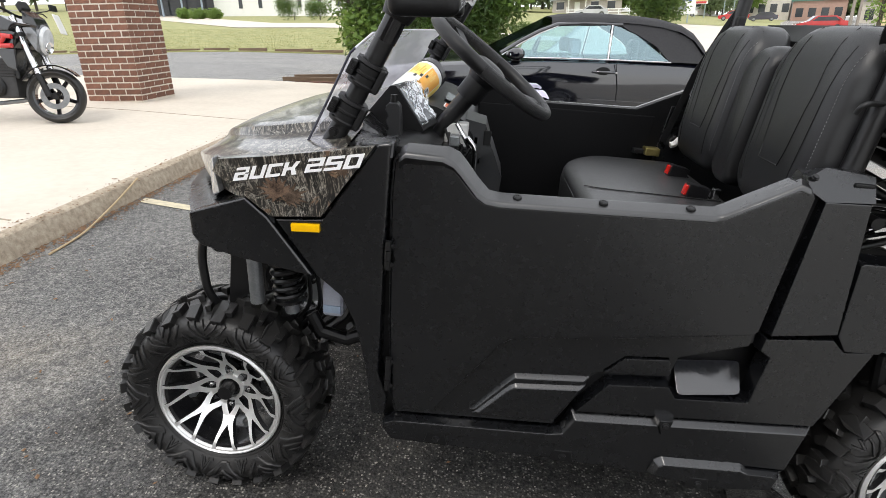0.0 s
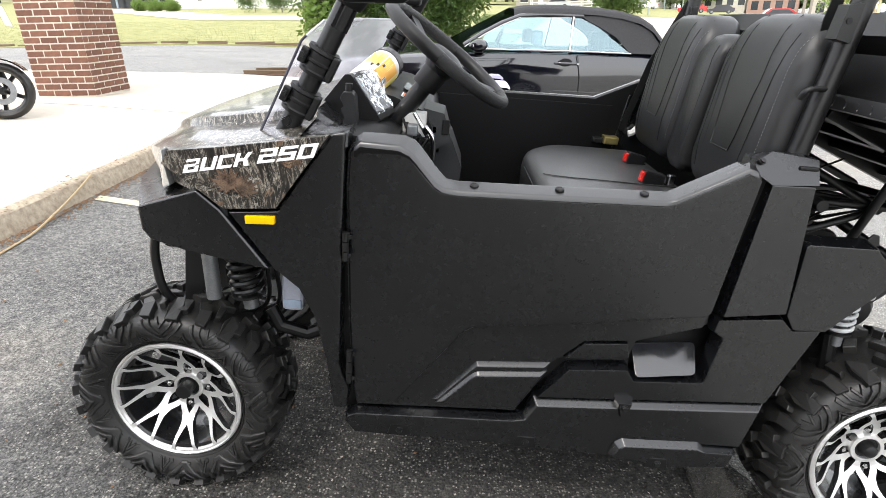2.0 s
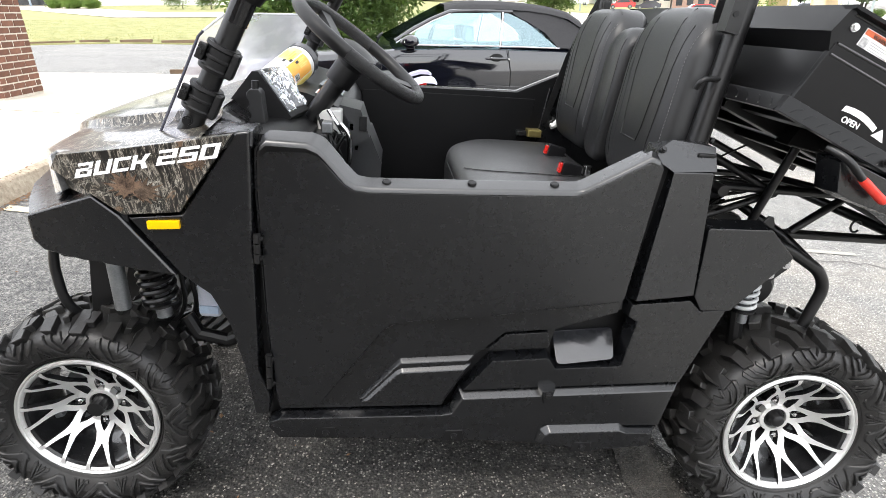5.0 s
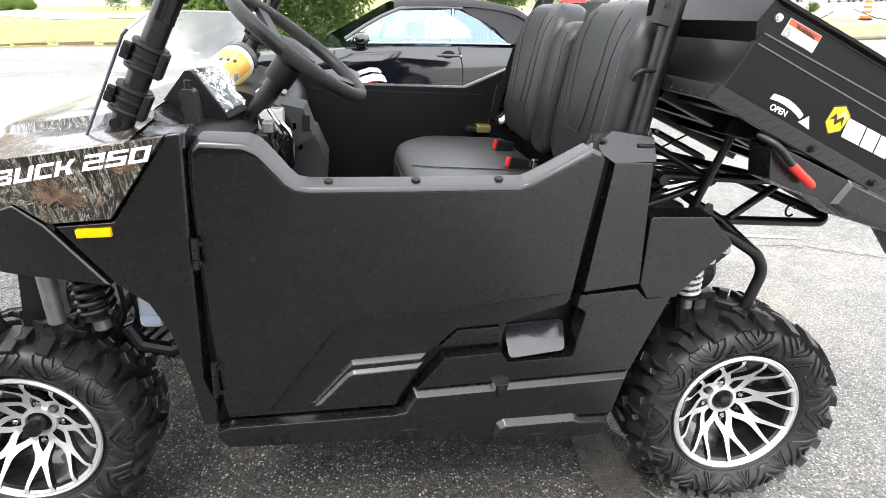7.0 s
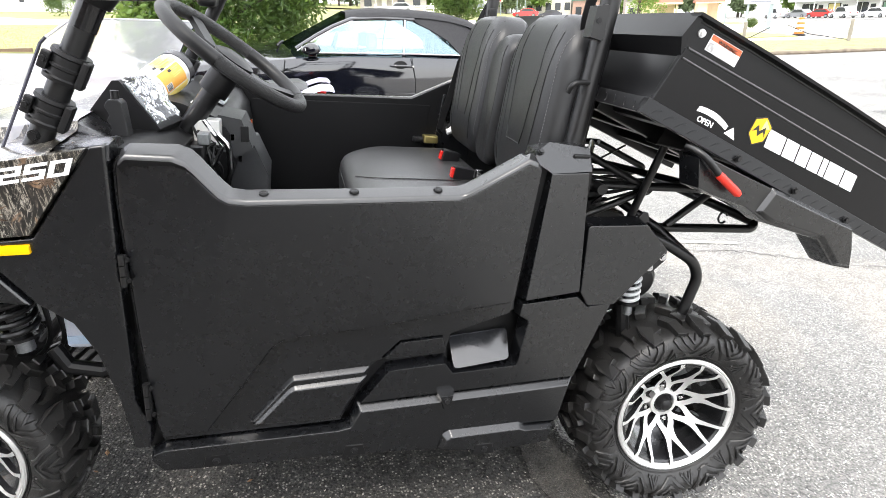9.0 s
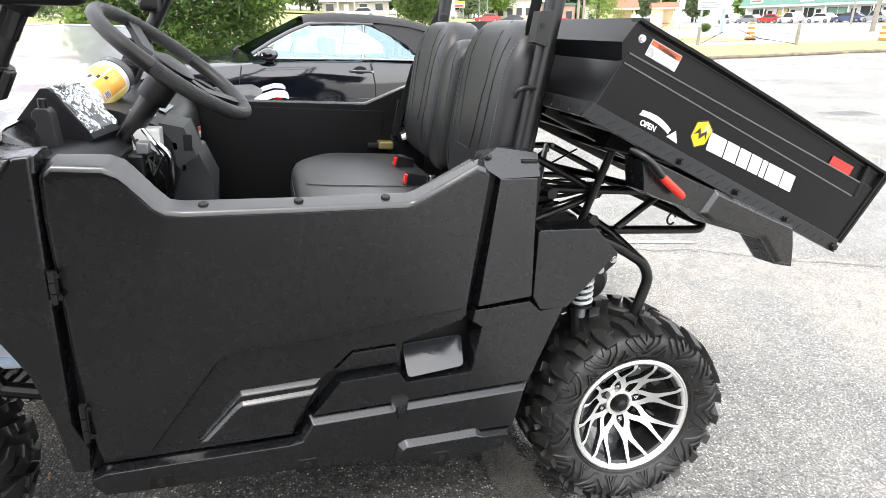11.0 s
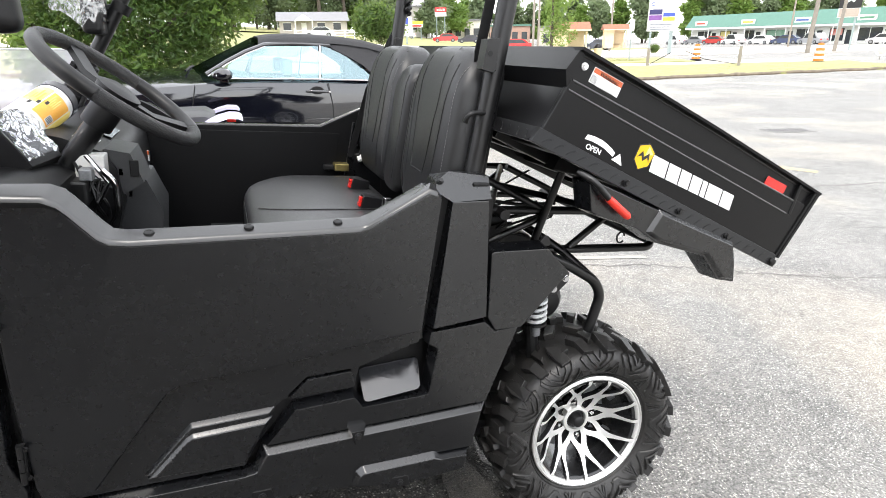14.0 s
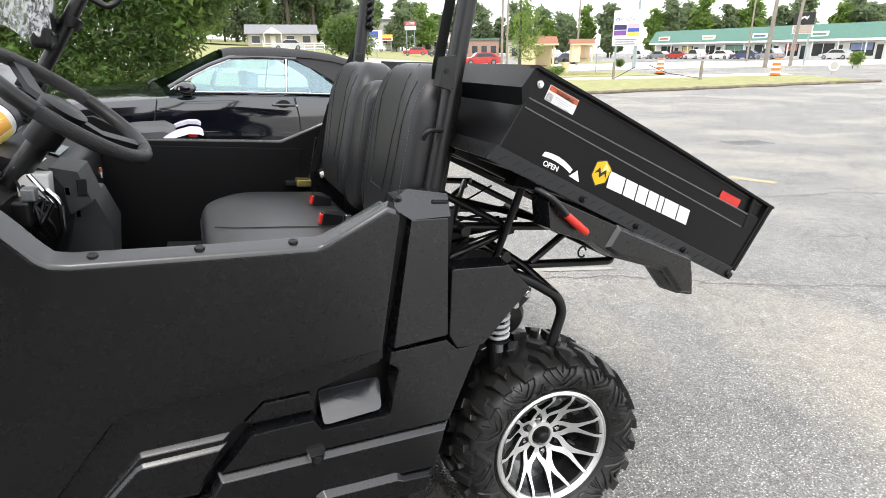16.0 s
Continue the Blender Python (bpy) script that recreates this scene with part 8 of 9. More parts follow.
# shops: a long low range with a green mansard
P0, P1 = Vector((96.5, 101.3, 0)), Vector((103.0, 44.0, 0))
mall_dir = (P1 - P0)
mall_len = mall_dir.length
mall_rot = math.degrees(math.atan2(mall_dir.y, mall_dir.x))
mz = -0.15
mall = thing("shop_range", pose(P0.x, P0.y, mz, 0, 0, mall_rot), "long low shop range with a green mansard roof", "building")
part("wall", box(0, mall_len, 0, 14, -0.5, 3.4), WALL_W, mall, "pale shop fronts")
eave = loft([[(x, -1.6, 3.0), (x, -1.6, 3.25), (x, 0.4, 5.6), (x, 13, 5.6), (x, 13, 3.0)] for x in (-0.6, mall_len + 0.6)])
part("roof", eave, ROOF_G, mall, "green metal mansard roof")
part("soffit", box(-0.6, mall_len + 0.6, -1.62, -1.5, 2.85, 3.2), SIGN_W, mall)
rnd_m = random.Random(9)
xk = 1.5
k = 0
colours = ((0.55, 0.12, 0.08), (0.62, 0.50, 0.10), (0.10, 0.16, 0.40), (0.12, 0.30, 0.18), (0.30, 0.09, 0.08))
while xk < mall_len - 4:
    wd = rnd_m.uniform(2.4, 4.2)
    win = part("shop_window", box(xk, xk + wd, -0.06, 0.02, 0.5, 2.5), GLASS_D, mall)
    part("window_frame", box(xk - 0.08, xk + wd + 0.08, -0.09, -0.06, 2.5, 2.62), SIGN_W, win)
    for q in (0.0, 0.5, 1.0):
        part("mullion", box(xk + wd * q - 0.04, xk + wd * q + 0.04, -0.10, -0.05, 0.5, 2.5), SIGN_W, win)
    if k % 2:
        part("window_poster", box(xk + 0.2, xk + wd - 0.3, -0.075, -0.065, 1.4, 2.4), surface("poster colours", colours[k % 5], tuple(c * 0.6 + 0.2 for c in colours[k % 5]), 0.8, 0.5), win)
    if k % 2 == 0:
        sg = part("shop_sign", box(xk + 0.1, xk + 2.9, -1.30, -1.05, 3.55, 4.45), SIGN_W, mall, "white lit shop sign box")
        part("sign_bar", box(xk + 0.4, xk + 2.6, -1.33, -1.30, 3.85, 4.15), surface("sign colours", colours[(k // 2) % 5], None, 3, 0.5), sg)
    part("shop_door", box(xk + wd + 0.3, xk + wd + 1.2, -0.05, 0.02, 0.0, 2.2), GLASS_D, mall)
    xk += wd + rnd_m.uniform(1.8, 2.8)
    k += 1
for q in range(14):
    part("post", box(1 + q * mall_len / 14, 1.15 + q * mall_len / 14, -1.5, -1.35, 0, 2.9), SIGN_W, mall)

# low pale house with a white gabled porch
house = thing("ranch_house", pose(11.6, 109, 2.55, 0, 0, -7), "low pale house with a grey roof and white porch", "house")
part("wall", box(0, 11.8, 0, 8, -0.6, 2.5), BRICK_FAR, house)
part("roof", loft([[(x, -0.5, 2.4), (x, 4, 4.1), (x, 8.5, 2.4)] for x in (-0.5, 12.3)]), ROOF_GREY, house, "grey shingle roof")
part("porch_gable", prism([(2.6, -1.6, 2.4), (5.8, -1.6, 2.4), (4.2, -1.6, 3.5)], 3.0, 0), SIGN_W, house, "white porch gable")
for x in (2.7, 5.6):
    part("porch_post", box(x, x + 0.15, -1.6, -1.45, 0, 2.4), SIGN_W, house)
part("door", box(3.8, 4.7, -0.05, 0.02, 0, 2.1), SIGN_W, house)
for x in (0.7, 6.6, 9.4):
    w = part("window", box(x, x + 1.3, -0.05, 0.02, 0.9, 2.1), GLASS_D, house)
    part("window_frame", box(x - 0.1, x + 1.4, -0.08, -0.05, 2.1, 2.22), SIGN_W, w)
    part("window_sill", box(x - 0.1, x + 1.4, -0.08, -0.05, 0.78, 0.9), SIGN_W, w)
fence = thing("rail_fence", pose(12.0, 92.0, 0, 0, 0, -7), "white two-rail fence before the house", "fence")
for k in range(9):
    fx = 1.5 * k
    part("post", box(fx, fx + 0.14, 0, 0.14, ground_z(12 + fx, 92) - 0.1, ground_z(12 + fx, 92) + 1.2), SIGN_W, fence)
for zr in (0.35, 0.75, 1.1):
    part("rail", box(0, 12.1, 0.03, 0.09, ground_z(18, 92) + zr - 0.07, ground_z(18, 92) + zr + 0.07), SIGN_W, fence)

# white building on the far side of the lawn
wb = thing("white_building", pose(-26.0, 56.5, ground_z(-20, 57) - 0.1, 0, 0, 5), "long white single-storey building with tall narrow windows", "building")
part("wall", box(0, 20, 0, 9, -0.5, 3.6), WALL_W, wb)
part("roof", box(-0.4, 20.4, -0.4, 9.4, 3.6, 3.9), ROOF_GREY, wb)
for k in range(9):
    w = part("window", box(2.4 + 1.9 * k, 2.75 + 1.9 * k, -0.05, 0.02, 0.9, 2.8), GLASS_D, wb)
    part("window_frame", box(2.34 + 1.9 * k, 2.81 + 1.9 * k, -0.07, -0.05, 2.8, 2.88), SIGN_W, w)
for k in range(4):
    pl = part("entrance_post", lathe([(0.0, 0.0), (0.09, 0.0), (0.09, 2.6), (0.0, 2.6)], 12, "z"), surface("blue-grey post", (0.35, 0.42, 0.5), None, 4, 0.5) if k == 0 else bpy.data.materials["blue-grey post"], wb)
    pl.location = (-6.5 + 1.9 * k, -1.0, 0)
part("entrance_canopy", box(-8, 0, -2, 2, 2.6, 2.9), ROOF_GREY, wb)
part("entrance_wall", box(-8, 0, 2, 2.3, -0.3, 2.6), GLASS_D, wb)


def shelter(x, y, z, s, rot, label):
    o = thing("bus_shelter", pose(x, y, z, 0, 0, rot), label, "bus shelter", "bus shelters by the highway")
    for px, py in ((-1.1, -0.7), (1.1, -0.7), (-1.1, 0.7), (1.1, 0.7)):
        part("post", box(px * s - 0.07, px * s + 0.07, py * s - 0.07, py * s + 0.07, 0, 2.0 * s), CREAM, o)
    part("back_panel", box(-1.05 * s, 1.05 * s, 0.66 * s, 0.72 * s, 0.05, 1.95 * s), CREAM, o)
    part("side_panel", box(-1.13 * s, -1.07 * s, -0.65 * s, 0.65 * s, 0.05, 1.95 * s), CREAM, o)
    part("front_panel", box(-1.05 * s, -0.2 * s, -0.72 * s, -0.66 * s, 0.05, 1.9 * s), CREAM, o)
    part("roof", loft([[(xx, -1.0 * s, 1.95 * s), (xx, 0, 2.5 * s), (xx, 1.0 * s, 1.95 * s)] for xx in (-1.4 * s, 1.4 * s)]), ROOF_RED, o, "red-brown shingle roof")
    part("fascia", box(-1.42 * s, 1.42 * s, -1.02 * s, -0.96 * s, 1.86 * s, 1.98 * s), CREAM, o)
    part("bench", box(-0.8 * s, 0.8 * s, 0.2 * s, 0.6 * s, 0.4, 0.46), TIMBER, o)
    return o


shelter(25.1, 36.9, 0.45 - 0.5, 1.0, -25, "cream bus shelter with a red-brown shingle roof")
shelter(42.5, 55.1, 0.25, 1.0, -25, "cream bus shelter with a red-brown shingle roof")
bin_ = thing("litter_bin", pose(27.3, 36.4, -0.1), "tan litter bin with a dark dome beside the shelter", "bin")
part("bin_body", lathe([(0.0, 0.0), (0.28, 0.0), (0.30, 0.75), (0.0, 0.75)], 18, "z"), CREAM, bin_)
part("bin_lid", lathe([(0.31, 0.75), (0.30, 0.85), (0.18, 1.0), (0.0, 1.05)], 18, "z"), PLASTIC_D, bin_, "dark domed lid", smooth=True)


def barrel(x, y, z, h):
    o = thing("traffic_barrel", pose(x, y, z), "orange and white striped traffic barrel on a black base", "traffic barrel", "traffic barrels by the road")
    part("base", lathe([(0.0, 0.0), (0.36, 0.0), (0.36, 0.08), (0.30, 0.12), (0.0, 0.12)], 18, "z"), PLASTIC_D, o)
    for k in range(6):
        z0, z1 = 0.1 + (h - 0.25) * k / 6, 0.1 + (h - 0.25) * (k + 1) / 6
        r0, r1 = 0.28 - 0.012 * k, 0.275 - 0.012 * k
        part("band", lathe([(0.0, z0), (r0, z0), (r1, z1), (0.0, z1)], 20, "z"), ORANGE_B if k % 2 == 0 else SIGN_W, o, "orange band" if k % 2 == 0 else "white reflective band")
    part("handle", lathe([(0.0, h - 0.16), (0.17, h - 0.16), (0.15, h - 0.03), (0.0, h)], 16, "z"), ORANGE_B, o)


barrel(33.5, 23.6, ground_z(33, 23.6), 1.12)
barrel(31.6, 31.1, ground_z(31.6, 31.1), 1.10)
# wooden marker posts with a slack cable
gp = thing("cable_fence", pose(0, 0, 0), "short wooden posts with slack cables on the verge", "fence")
for x, y, h in ((26.4, 22.6, 1.05), (23.0, 25.6, 1.0)):
    part("post", lathe([(0.0, ground_z(x, y) - 0.1), (0.085, ground_z(x, y) - 0.1), (0.08, ground_z(x, y) + h), (0.0, ground_z(x, y) + h + 0.02)], 10, "z"), POLE_W, gp).location = (x, y, 0)
part("cable", tube([(26.4, 22.6, ground_z(26, 22) + 0.15), (25.2, 23.8, ground_z(25, 23) + 0.42), (24.4, 24.4, ground_z(24, 24) + 0.85)], 0.02, 6), PLASTIC_D, gp)
part("cable", tube([(23.0, 25.6, ground_z(23, 25) + 0.1), (24.0, 25.0, ground_z(24, 25) + 0.75)], 0.02, 6), PLASTIC_D, gp)


def pole(x, y, h, r, material, label, lean=0.0, group="", name="utility_pole"):
    o = thing(name, pose(x, y, ground_z(x, y) - 0.2, 0, lean, 0), label, "pole", group)
    part("shaft", lathe([(0.0, 0.0), (r, 0.0), (r * 0.7, h), (0.0, h)], 12, "z"), material, o, smooth=True)
    return o


def signboard(x, y, z0, z1, w, rot, label, rows, post=True):
    o = thing("roadside_sign", pose(x, y, 0, 0, 0, rot), label, "sign")
    part("board", box(-w / 2, w / 2, -0.12, 0.12, z0, z1, 0.02), SIGN_W, o)
    if post:
        for px in (-w * 0.35, w * 0.35):
            part("post", box(px - 0.09, px + 0.09, -0.06, 0.06, ground_z(x, y) - 0.3, z0), POLE_G, o)
    for a, b, c, d, m in rows:
        part("sign_panel", box(-w / 2 + w * a, -w / 2 + w * b, -0.15, -0.12, z0 + (z1 - z0) * c, z0 + (z1 - z0) * d), m, o)
    return o


def ink(name, c):
    return surface(name, c, None, 4, 0.5)


BLUE_I, NAVY_I, RED_I, YEL_I, GRY_I = ink("blue ink", (0.06, 0.10, 0.42)), ink("navy ink", (0.03, 0.03, 0.12)), ink("red ink", (0.6, 0.06, 0.06)), ink("yellow ink", (0.75, 0.6, 0.06)), ink("grey ink", (0.25, 0.27, 0.30))
plaza = signboard(39.8, 44.6, 1.85, 5.0, 2.45, -42, "tall white shopping plaza sign with coloured panels", [(0.04, 0.5, 0.46, 0.60, NAVY_I), (0.04, 0.5, 0.30, 0.44, ink("purple ink", (0.2, 0.08, 0.3))), (0.54, 0.96, 0.52, 0.62, ink("pink ink", (0.8, 0.45, 0.5))), (0.54, 0.96, 0.40, 0.50, BLUE_I), (0.54, 0.96, 0.28, 0.38, YEL_I), (0.1, 0.9, 0.17, 0.20, GRY_I), (0.1, 0.8, 0.10, 0.13, GRY_I), (0.1, 0.86, 0.04, 0.07, GRY_I)])
text_part("plaza_lettering", "PLAZA", 0.46, pose(-0.62, -0.13, 4.05, 90, 0, 0), GRY_I, plaza, 0, "grey sign lettering", 0.01)
part("sign_ring", moved(lathe([(0.10, 0), (0.17, 0), (0.17, 0.02), (0.10, 0.02)], 18, "y", close=True), Matrix.Translation((-0.85, -0.14, 4.2))), BLUE_I, plaza)
ws_ = signboard(61.8, 42.8, 2.95, 5.05, 1.9, -55, "dark shop sign with a white emblem on a pole", [(0.0, 1.0, 0.42, 1.0, DARK_INK), (0.05, 0.95, 0.03, 0.40, ink("tan ink", (0.42, 0.36, 0.30)))])
part("emblem", prism([(-0.45, -0.17, 4.75), (-0.25, -0.17, 4.35), (0.0, -0.17, 4.55), (0.25, -0.17, 4.35), (0.45, -0.17, 4.75), (0.2, -0.17, 4.62), (0.0, -0.17, 4.72), (-0.2, -0.17, 4.62)], 0.02, 0), SIGN_W, ws_)
signboard(23.5, 78.0, 2.0, 4.4, 5.2, -15, "white and blue roadside banner sign", [(0.1, 0.9, 0.62, 0.95, BLUE_I), (0.12, 0.8, 0.2, 0.5, GRY_I)])
signboard(49, 128, 6.5, 8.4, 2.6, -15, "red and white tall roadside sign", [(0.0, 1.0, 0.45, 1.0, RED_I), (0.15, 0.85, 0.6, 0.85, SIGN_W)])
signboard(40, 118, 4.0, 5.2, 2.4, -15, "yellow and red roadside sign", [(0.0, 1.0, 0.5, 1.0, YEL_I), (0.1, 0.9, 0.1, 0.4, RED_I)])
pole(40.6, 44.0, 10, 0.13, POLE_G, "green-grey steel sign pole", name="sign_pole")
pole(51.5, 38.5, 13, 0.20, POLE_W, "thick weathered wooden utility pole", 2.0, "utility poles")
pole(57.0, 40.0, 12, 0.17, POLE_W, "weathered wooden utility pole leaning slightly", 3.0, "utility poles")
pole(30.5, 52.0, 12, 0.13, POLE_W, "weathered wooden utility pole", 0, "utility poles")
pole(34.5, 58.0, 12, 0.13, POLE_W, "weathered wooden utility pole", 0, "utility poles")
pole(47.0, 62.0, 11, 0.13, POLE_W, "weathered wooden utility pole", 0, "utility poles")
pole(75.0, 60.0, 11, 0.13, POLE_W, "weathered wooden utility pole", 0, "utility poles")
pole(-9.5, 62.0, 12, 0.16, POLE_W, "weathered wooden utility pole", 0, "utility poles")
bs = pole(28.6, 34.4, 2.9, 0.035, POLE_G, "thin steel post with a small white bus stop sign", name="bus_stop_sign")
part("sign_plate", box(-0.2, 0.2, -0.03, -0.01, 2.2, 2.95), SIGN_W, bs)
for k in range(3):
    a, b = Vector((30.5, 52, 11.4 - 0.5 * k)), Vector((-9.5, 62, 11.0 - 0.5 * k + 2))
    tagged(part("overhead_cable", tube([a.lerp(b, t / 10) - Vector((0, 0, 1.2 * 4 * (t / 10) * (1 - t / 10))) for t in range(11)], 0.03, 5), PLASTIC_D), "thin black overhead cable", "cable", "overhead cables")
rs = thing("round_marker", pose(40.0, 24.4, ground_z(40, 24.4)), "small round white marker on a thin stake", "marker")
part("marker_disc", moved(lathe([(0.0, 0.0), (0.34, 0.0), (0.34, 0.03), (0.0, 0.03)], 20, "y"), pose(0, 0, 0.55, 0, 0, -30)), SIGN_W, rs)
part("stake", box(-0.02, 0.02, 0.03, 0.06, -0.1, 0.6), POLE_W, rs)
part("marker_pattern", moved(lathe([(0.0, 0.0), (0.24, 0.0), (0.24, 0.01), (0.0, 0.01)], 16, "y"), pose(0, -0.015, 0.55, 0, 0, -30)), ink("faded pattern", (0.5, 0.48, 0.42)), rs)
# far shops along the highway to the left
for x, y, w, h, c, lab in ((36, 150, 16, 6, (0.6, 0.58, 0.55), "far pale roadside building"), (58, 150, 12, 4.5, (0.7, 0.66, 0.6), "far pale roadside building"), (67, 140, 10, 4, (0.42, 0.27, 0.21), "far red-brick building with a green roof"), (70, 120, 10, 4, (0.55, 0.5, 0.42), "far pale roadside building")):
    o = thing("roadside_building", pose(x, y, ground_z(x, y), 0, 0, -30), lab, "building", "far roadside buildings")
    part("wall", box(0, w, 0, 8, -1, h), surface("far wall", c, None, 2, 0.8), o)
    part("roof", box(-0.3, w + 0.3, -0.3, 8.3, h, h + 0.4), ROOF_G if "green" in lab else ROOF_GREY, o)
    for k in range(int(w / 2.4)):
        part("window", box(0.8 + 2.4 * k, 2.2 + 2.4 * k, -0.06, 0.02, 0.8, 2.6), GLASS_D, o)


# ---------- parked cars far off ----------
def far_car(x, y, rot, colour, label, tall=1.45, lift=0.0):
    o = thing("parked_car", pose(x, y, ground_z(x, y) + lift, 0, 0, rot), label, "car", "cars parked across the road")
    m = surface("car paint " + label.split()[0], colour, None, 2, 0.2, coat=0.8)
    W_ = 1.8
    prof = [(0.0, 0.45), (0.05, 0.75), (1.15, 0.95), (1.75, tall), (3.4, tall), (4.1, 0.98), (4.45, 0.95), (4.5, 0.45), (4.3, 0.25), (0.2, 0.25)]
    part("body", bevelled(loft([[(px, yy, pz if pz < 1.0 else pz) for px, pz in prof] for yy in (0, W_)]), 0.08, 2), m, o, smooth=True)
    part("side_window", prism([(1.35, -0.01, 0.98), (1.85, -0.01, tall - 0.1), (3.3, -0.01, tall - 0.1), (3.8, -0.01, 0.98)], 0.02, 0), GLASS_D, o)
    part("windscreen", prism([(1.22, 0.15, 0.99), (1.70, 0.15, tall - 0.05), (1.66, 0.15, tall - 0.03), (1.16, 0.15, 0.99)], W_ - 0.3, 0), GLASS_D, o)
    for wx in (0.85, 3.6):
        for wy in (-0.02, W_ - 0.18):
            wh = part("wheel", lathe([(0.0, 0.0), (0.31, 0.0), (0.33, 0.03), (0.33, 0.17), (0.31, 0.2), (0.0, 0.2)], 18, "y"), RUBBER, o)
            wh.location = (wx, wy, 0.33)
            part("rim", lathe([(0.0, -0.005), (0.2, -0.005), (0.2, 0.0), (0.0, 0.0)], 14, "y"), GREY_METAL, wh)
    for wy in (0.15, W_ - 0.4):
        part("headlight", box(-0.03, 0.05, wy, wy + 0.25, 0.62, 0.74), SIGN_W, o)
        part("tail_light", box(4.46, 4.53, wy, wy + 0.25, 0.68, 0.85), RED_REFL, o)


fc = [((0.75, 0.75, 0.75), "white"), ((0.25, 0.26, 0.28), "grey"), ((0.45, 0.03, 0.03), "red"), ((0.72, 0.72, 0.72), "white"), ((0.78, 0.78, 0.78), "white"), ((0.05, 0.07, 0.15), "dark blue"), ((0.35, 0.36, 0.38), "silver"), ((0.5, 0.5, 0.52), "silver"), ((0.75, 0.75, 0.75), "white"), ((0.06, 0.06, 0.08), "black")]
for k, (c, nm) in enumerate(fc):
    f = (0.02, 0.1, 0.17, 0.25, 0.34, 0.42, 0.50, 0.68, 0.84, 0.91)[k]
    p = P0 + mall_dir * f + Vector((-9.5, -1.5, 0))
    far_car(p.x, p.y, mall_rot + 14 * ((k % 3) - 1), c, nm + " car parked before the shops", 1.5 if k % 3 else 1.75, 0.1)
far_car(37, 100, -20, (0.55, 0.03, 0.03), "red car on the far highway")
far_car(45, 108, -20, (0.05, 0.05, 0.07), "black car on the far highway")
far_car(33, 112, -20, (0.7, 0.7, 0.7), "white car on the far highway")
far_car(12.5, 86, -5, (0.55, 0.56, 0.58), "silver car before the low house")
far_car(31, 62, -15, (0.5, 0.03, 0.03), "red car beyond the bus shelter")
far_car(47, 68, -20, (0.05, 0.06, 0.08), "dark car beyond the bus shelter")

# ---------- black convertible parked on the far side ----------
CAR_SLOPE = 3.6
car = thing("convertible_car", pose(0.0, 4.42, 0.105, 0, CAR_SLOPE, 0), "glossy black two-door convertible with a raised canvas top", "car")
CWID = 1.72
# side stations: x, half inset at belt, sill z, belt z, hood or deck z
ST = [(-0.72, 0.30, 0.30, 0.62, 0.66), (-0.68, 0.16, 0.24, 0.70, 0.76), (-0.56, 0.06, 0.22, 0.75, 0.845), (-0.34, 0.02, 0.22, 0.81, 0.92), (0.0, 0.0, 0.22, 0.86, 0.975), (0.45, 0.0, 0.20, 0.90, 1.005), (0.75, 0.0, 0.20, 0.93, 1.02), (1.2, 0.0, 0.20, 0.955, 0.98), (1.8, 0.0, 0.20, 0.965, 0.985), (2.4, 0.0, 0.22, 0.965, 1.02), (2.85, 0.02, 0.26, 0.945, 1.035), (3.2, 0.08, 0.30, 0.90, 1.00), (3.34, 0.20, 0.36, 0.78, 0.86)]
rows = []
for x, ins, zs, zb, zt in ST:
    h = zb - zs
    half = [(ins + 0.12, zs), (ins + 0.035, zs + 0.05), (ins + 0.008, zs + h * 0.28), (ins - 0.004, zs + h * 0.55), (ins + 0.006, zs + h * 0.82), (ins + 0.035, zb - 0.015), (ins + 0.075, zb + 0.008), (ins + 0.22, zb + (zt - zb) * 0.65), (ins + 0.5, zt), (CWID / 2, zt + 0.01)]
    rows.append([(x, y, z) for y, z in half] + [(x, CWID - y, z) for y, z in half[-2::-1]])
part("body", loft(rows, closed_ring=True), CAR_PAINT, car, "gloss black car body", smooth=True)
part("door_seam", tube([(0.635, -0.003, 0.90), (0.60, -0.006, 0.70), (0.63, -0.004, 0.45), (0.72, 0.0, 0.32)], 0.004, 6), PLASTIC_D, car)
part("door_seam", tube([(1.795, -0.0, 0.955), (1.835, -0.006, 0.75), (1.84, -0.006, 0.40), (1.80, 0.0, 0.30)], 0.004, 6), PLASTIC_D, car)
part("rub_strip", bevelled(tube([(-0.2, -0.012, 0.60), (0.6, -0.012, 0.615), (1.8, -0.012, 0.61), (2.5, -0.006, 0.60)], 0.02, flat=(0.018, 0.035)), 0.004, 1), CAR_PAINT, car)
part("sill_trim", tube([(-0.3, 0.028, 0.27), (2.3, 0.028, 0.27)], 0.02, flat=(0.03, 0.05)), CAR_PAINT, car)
part("belt_chrome", tube([(0.93, 0.052, 0.968), (1.30, 0.050, 0.978), (1.82, 0.050, 0.985), (2.30, 0.060, 0.985)], 0.008, 8), CHROME, car, "bright belt moulding", smooth=True)
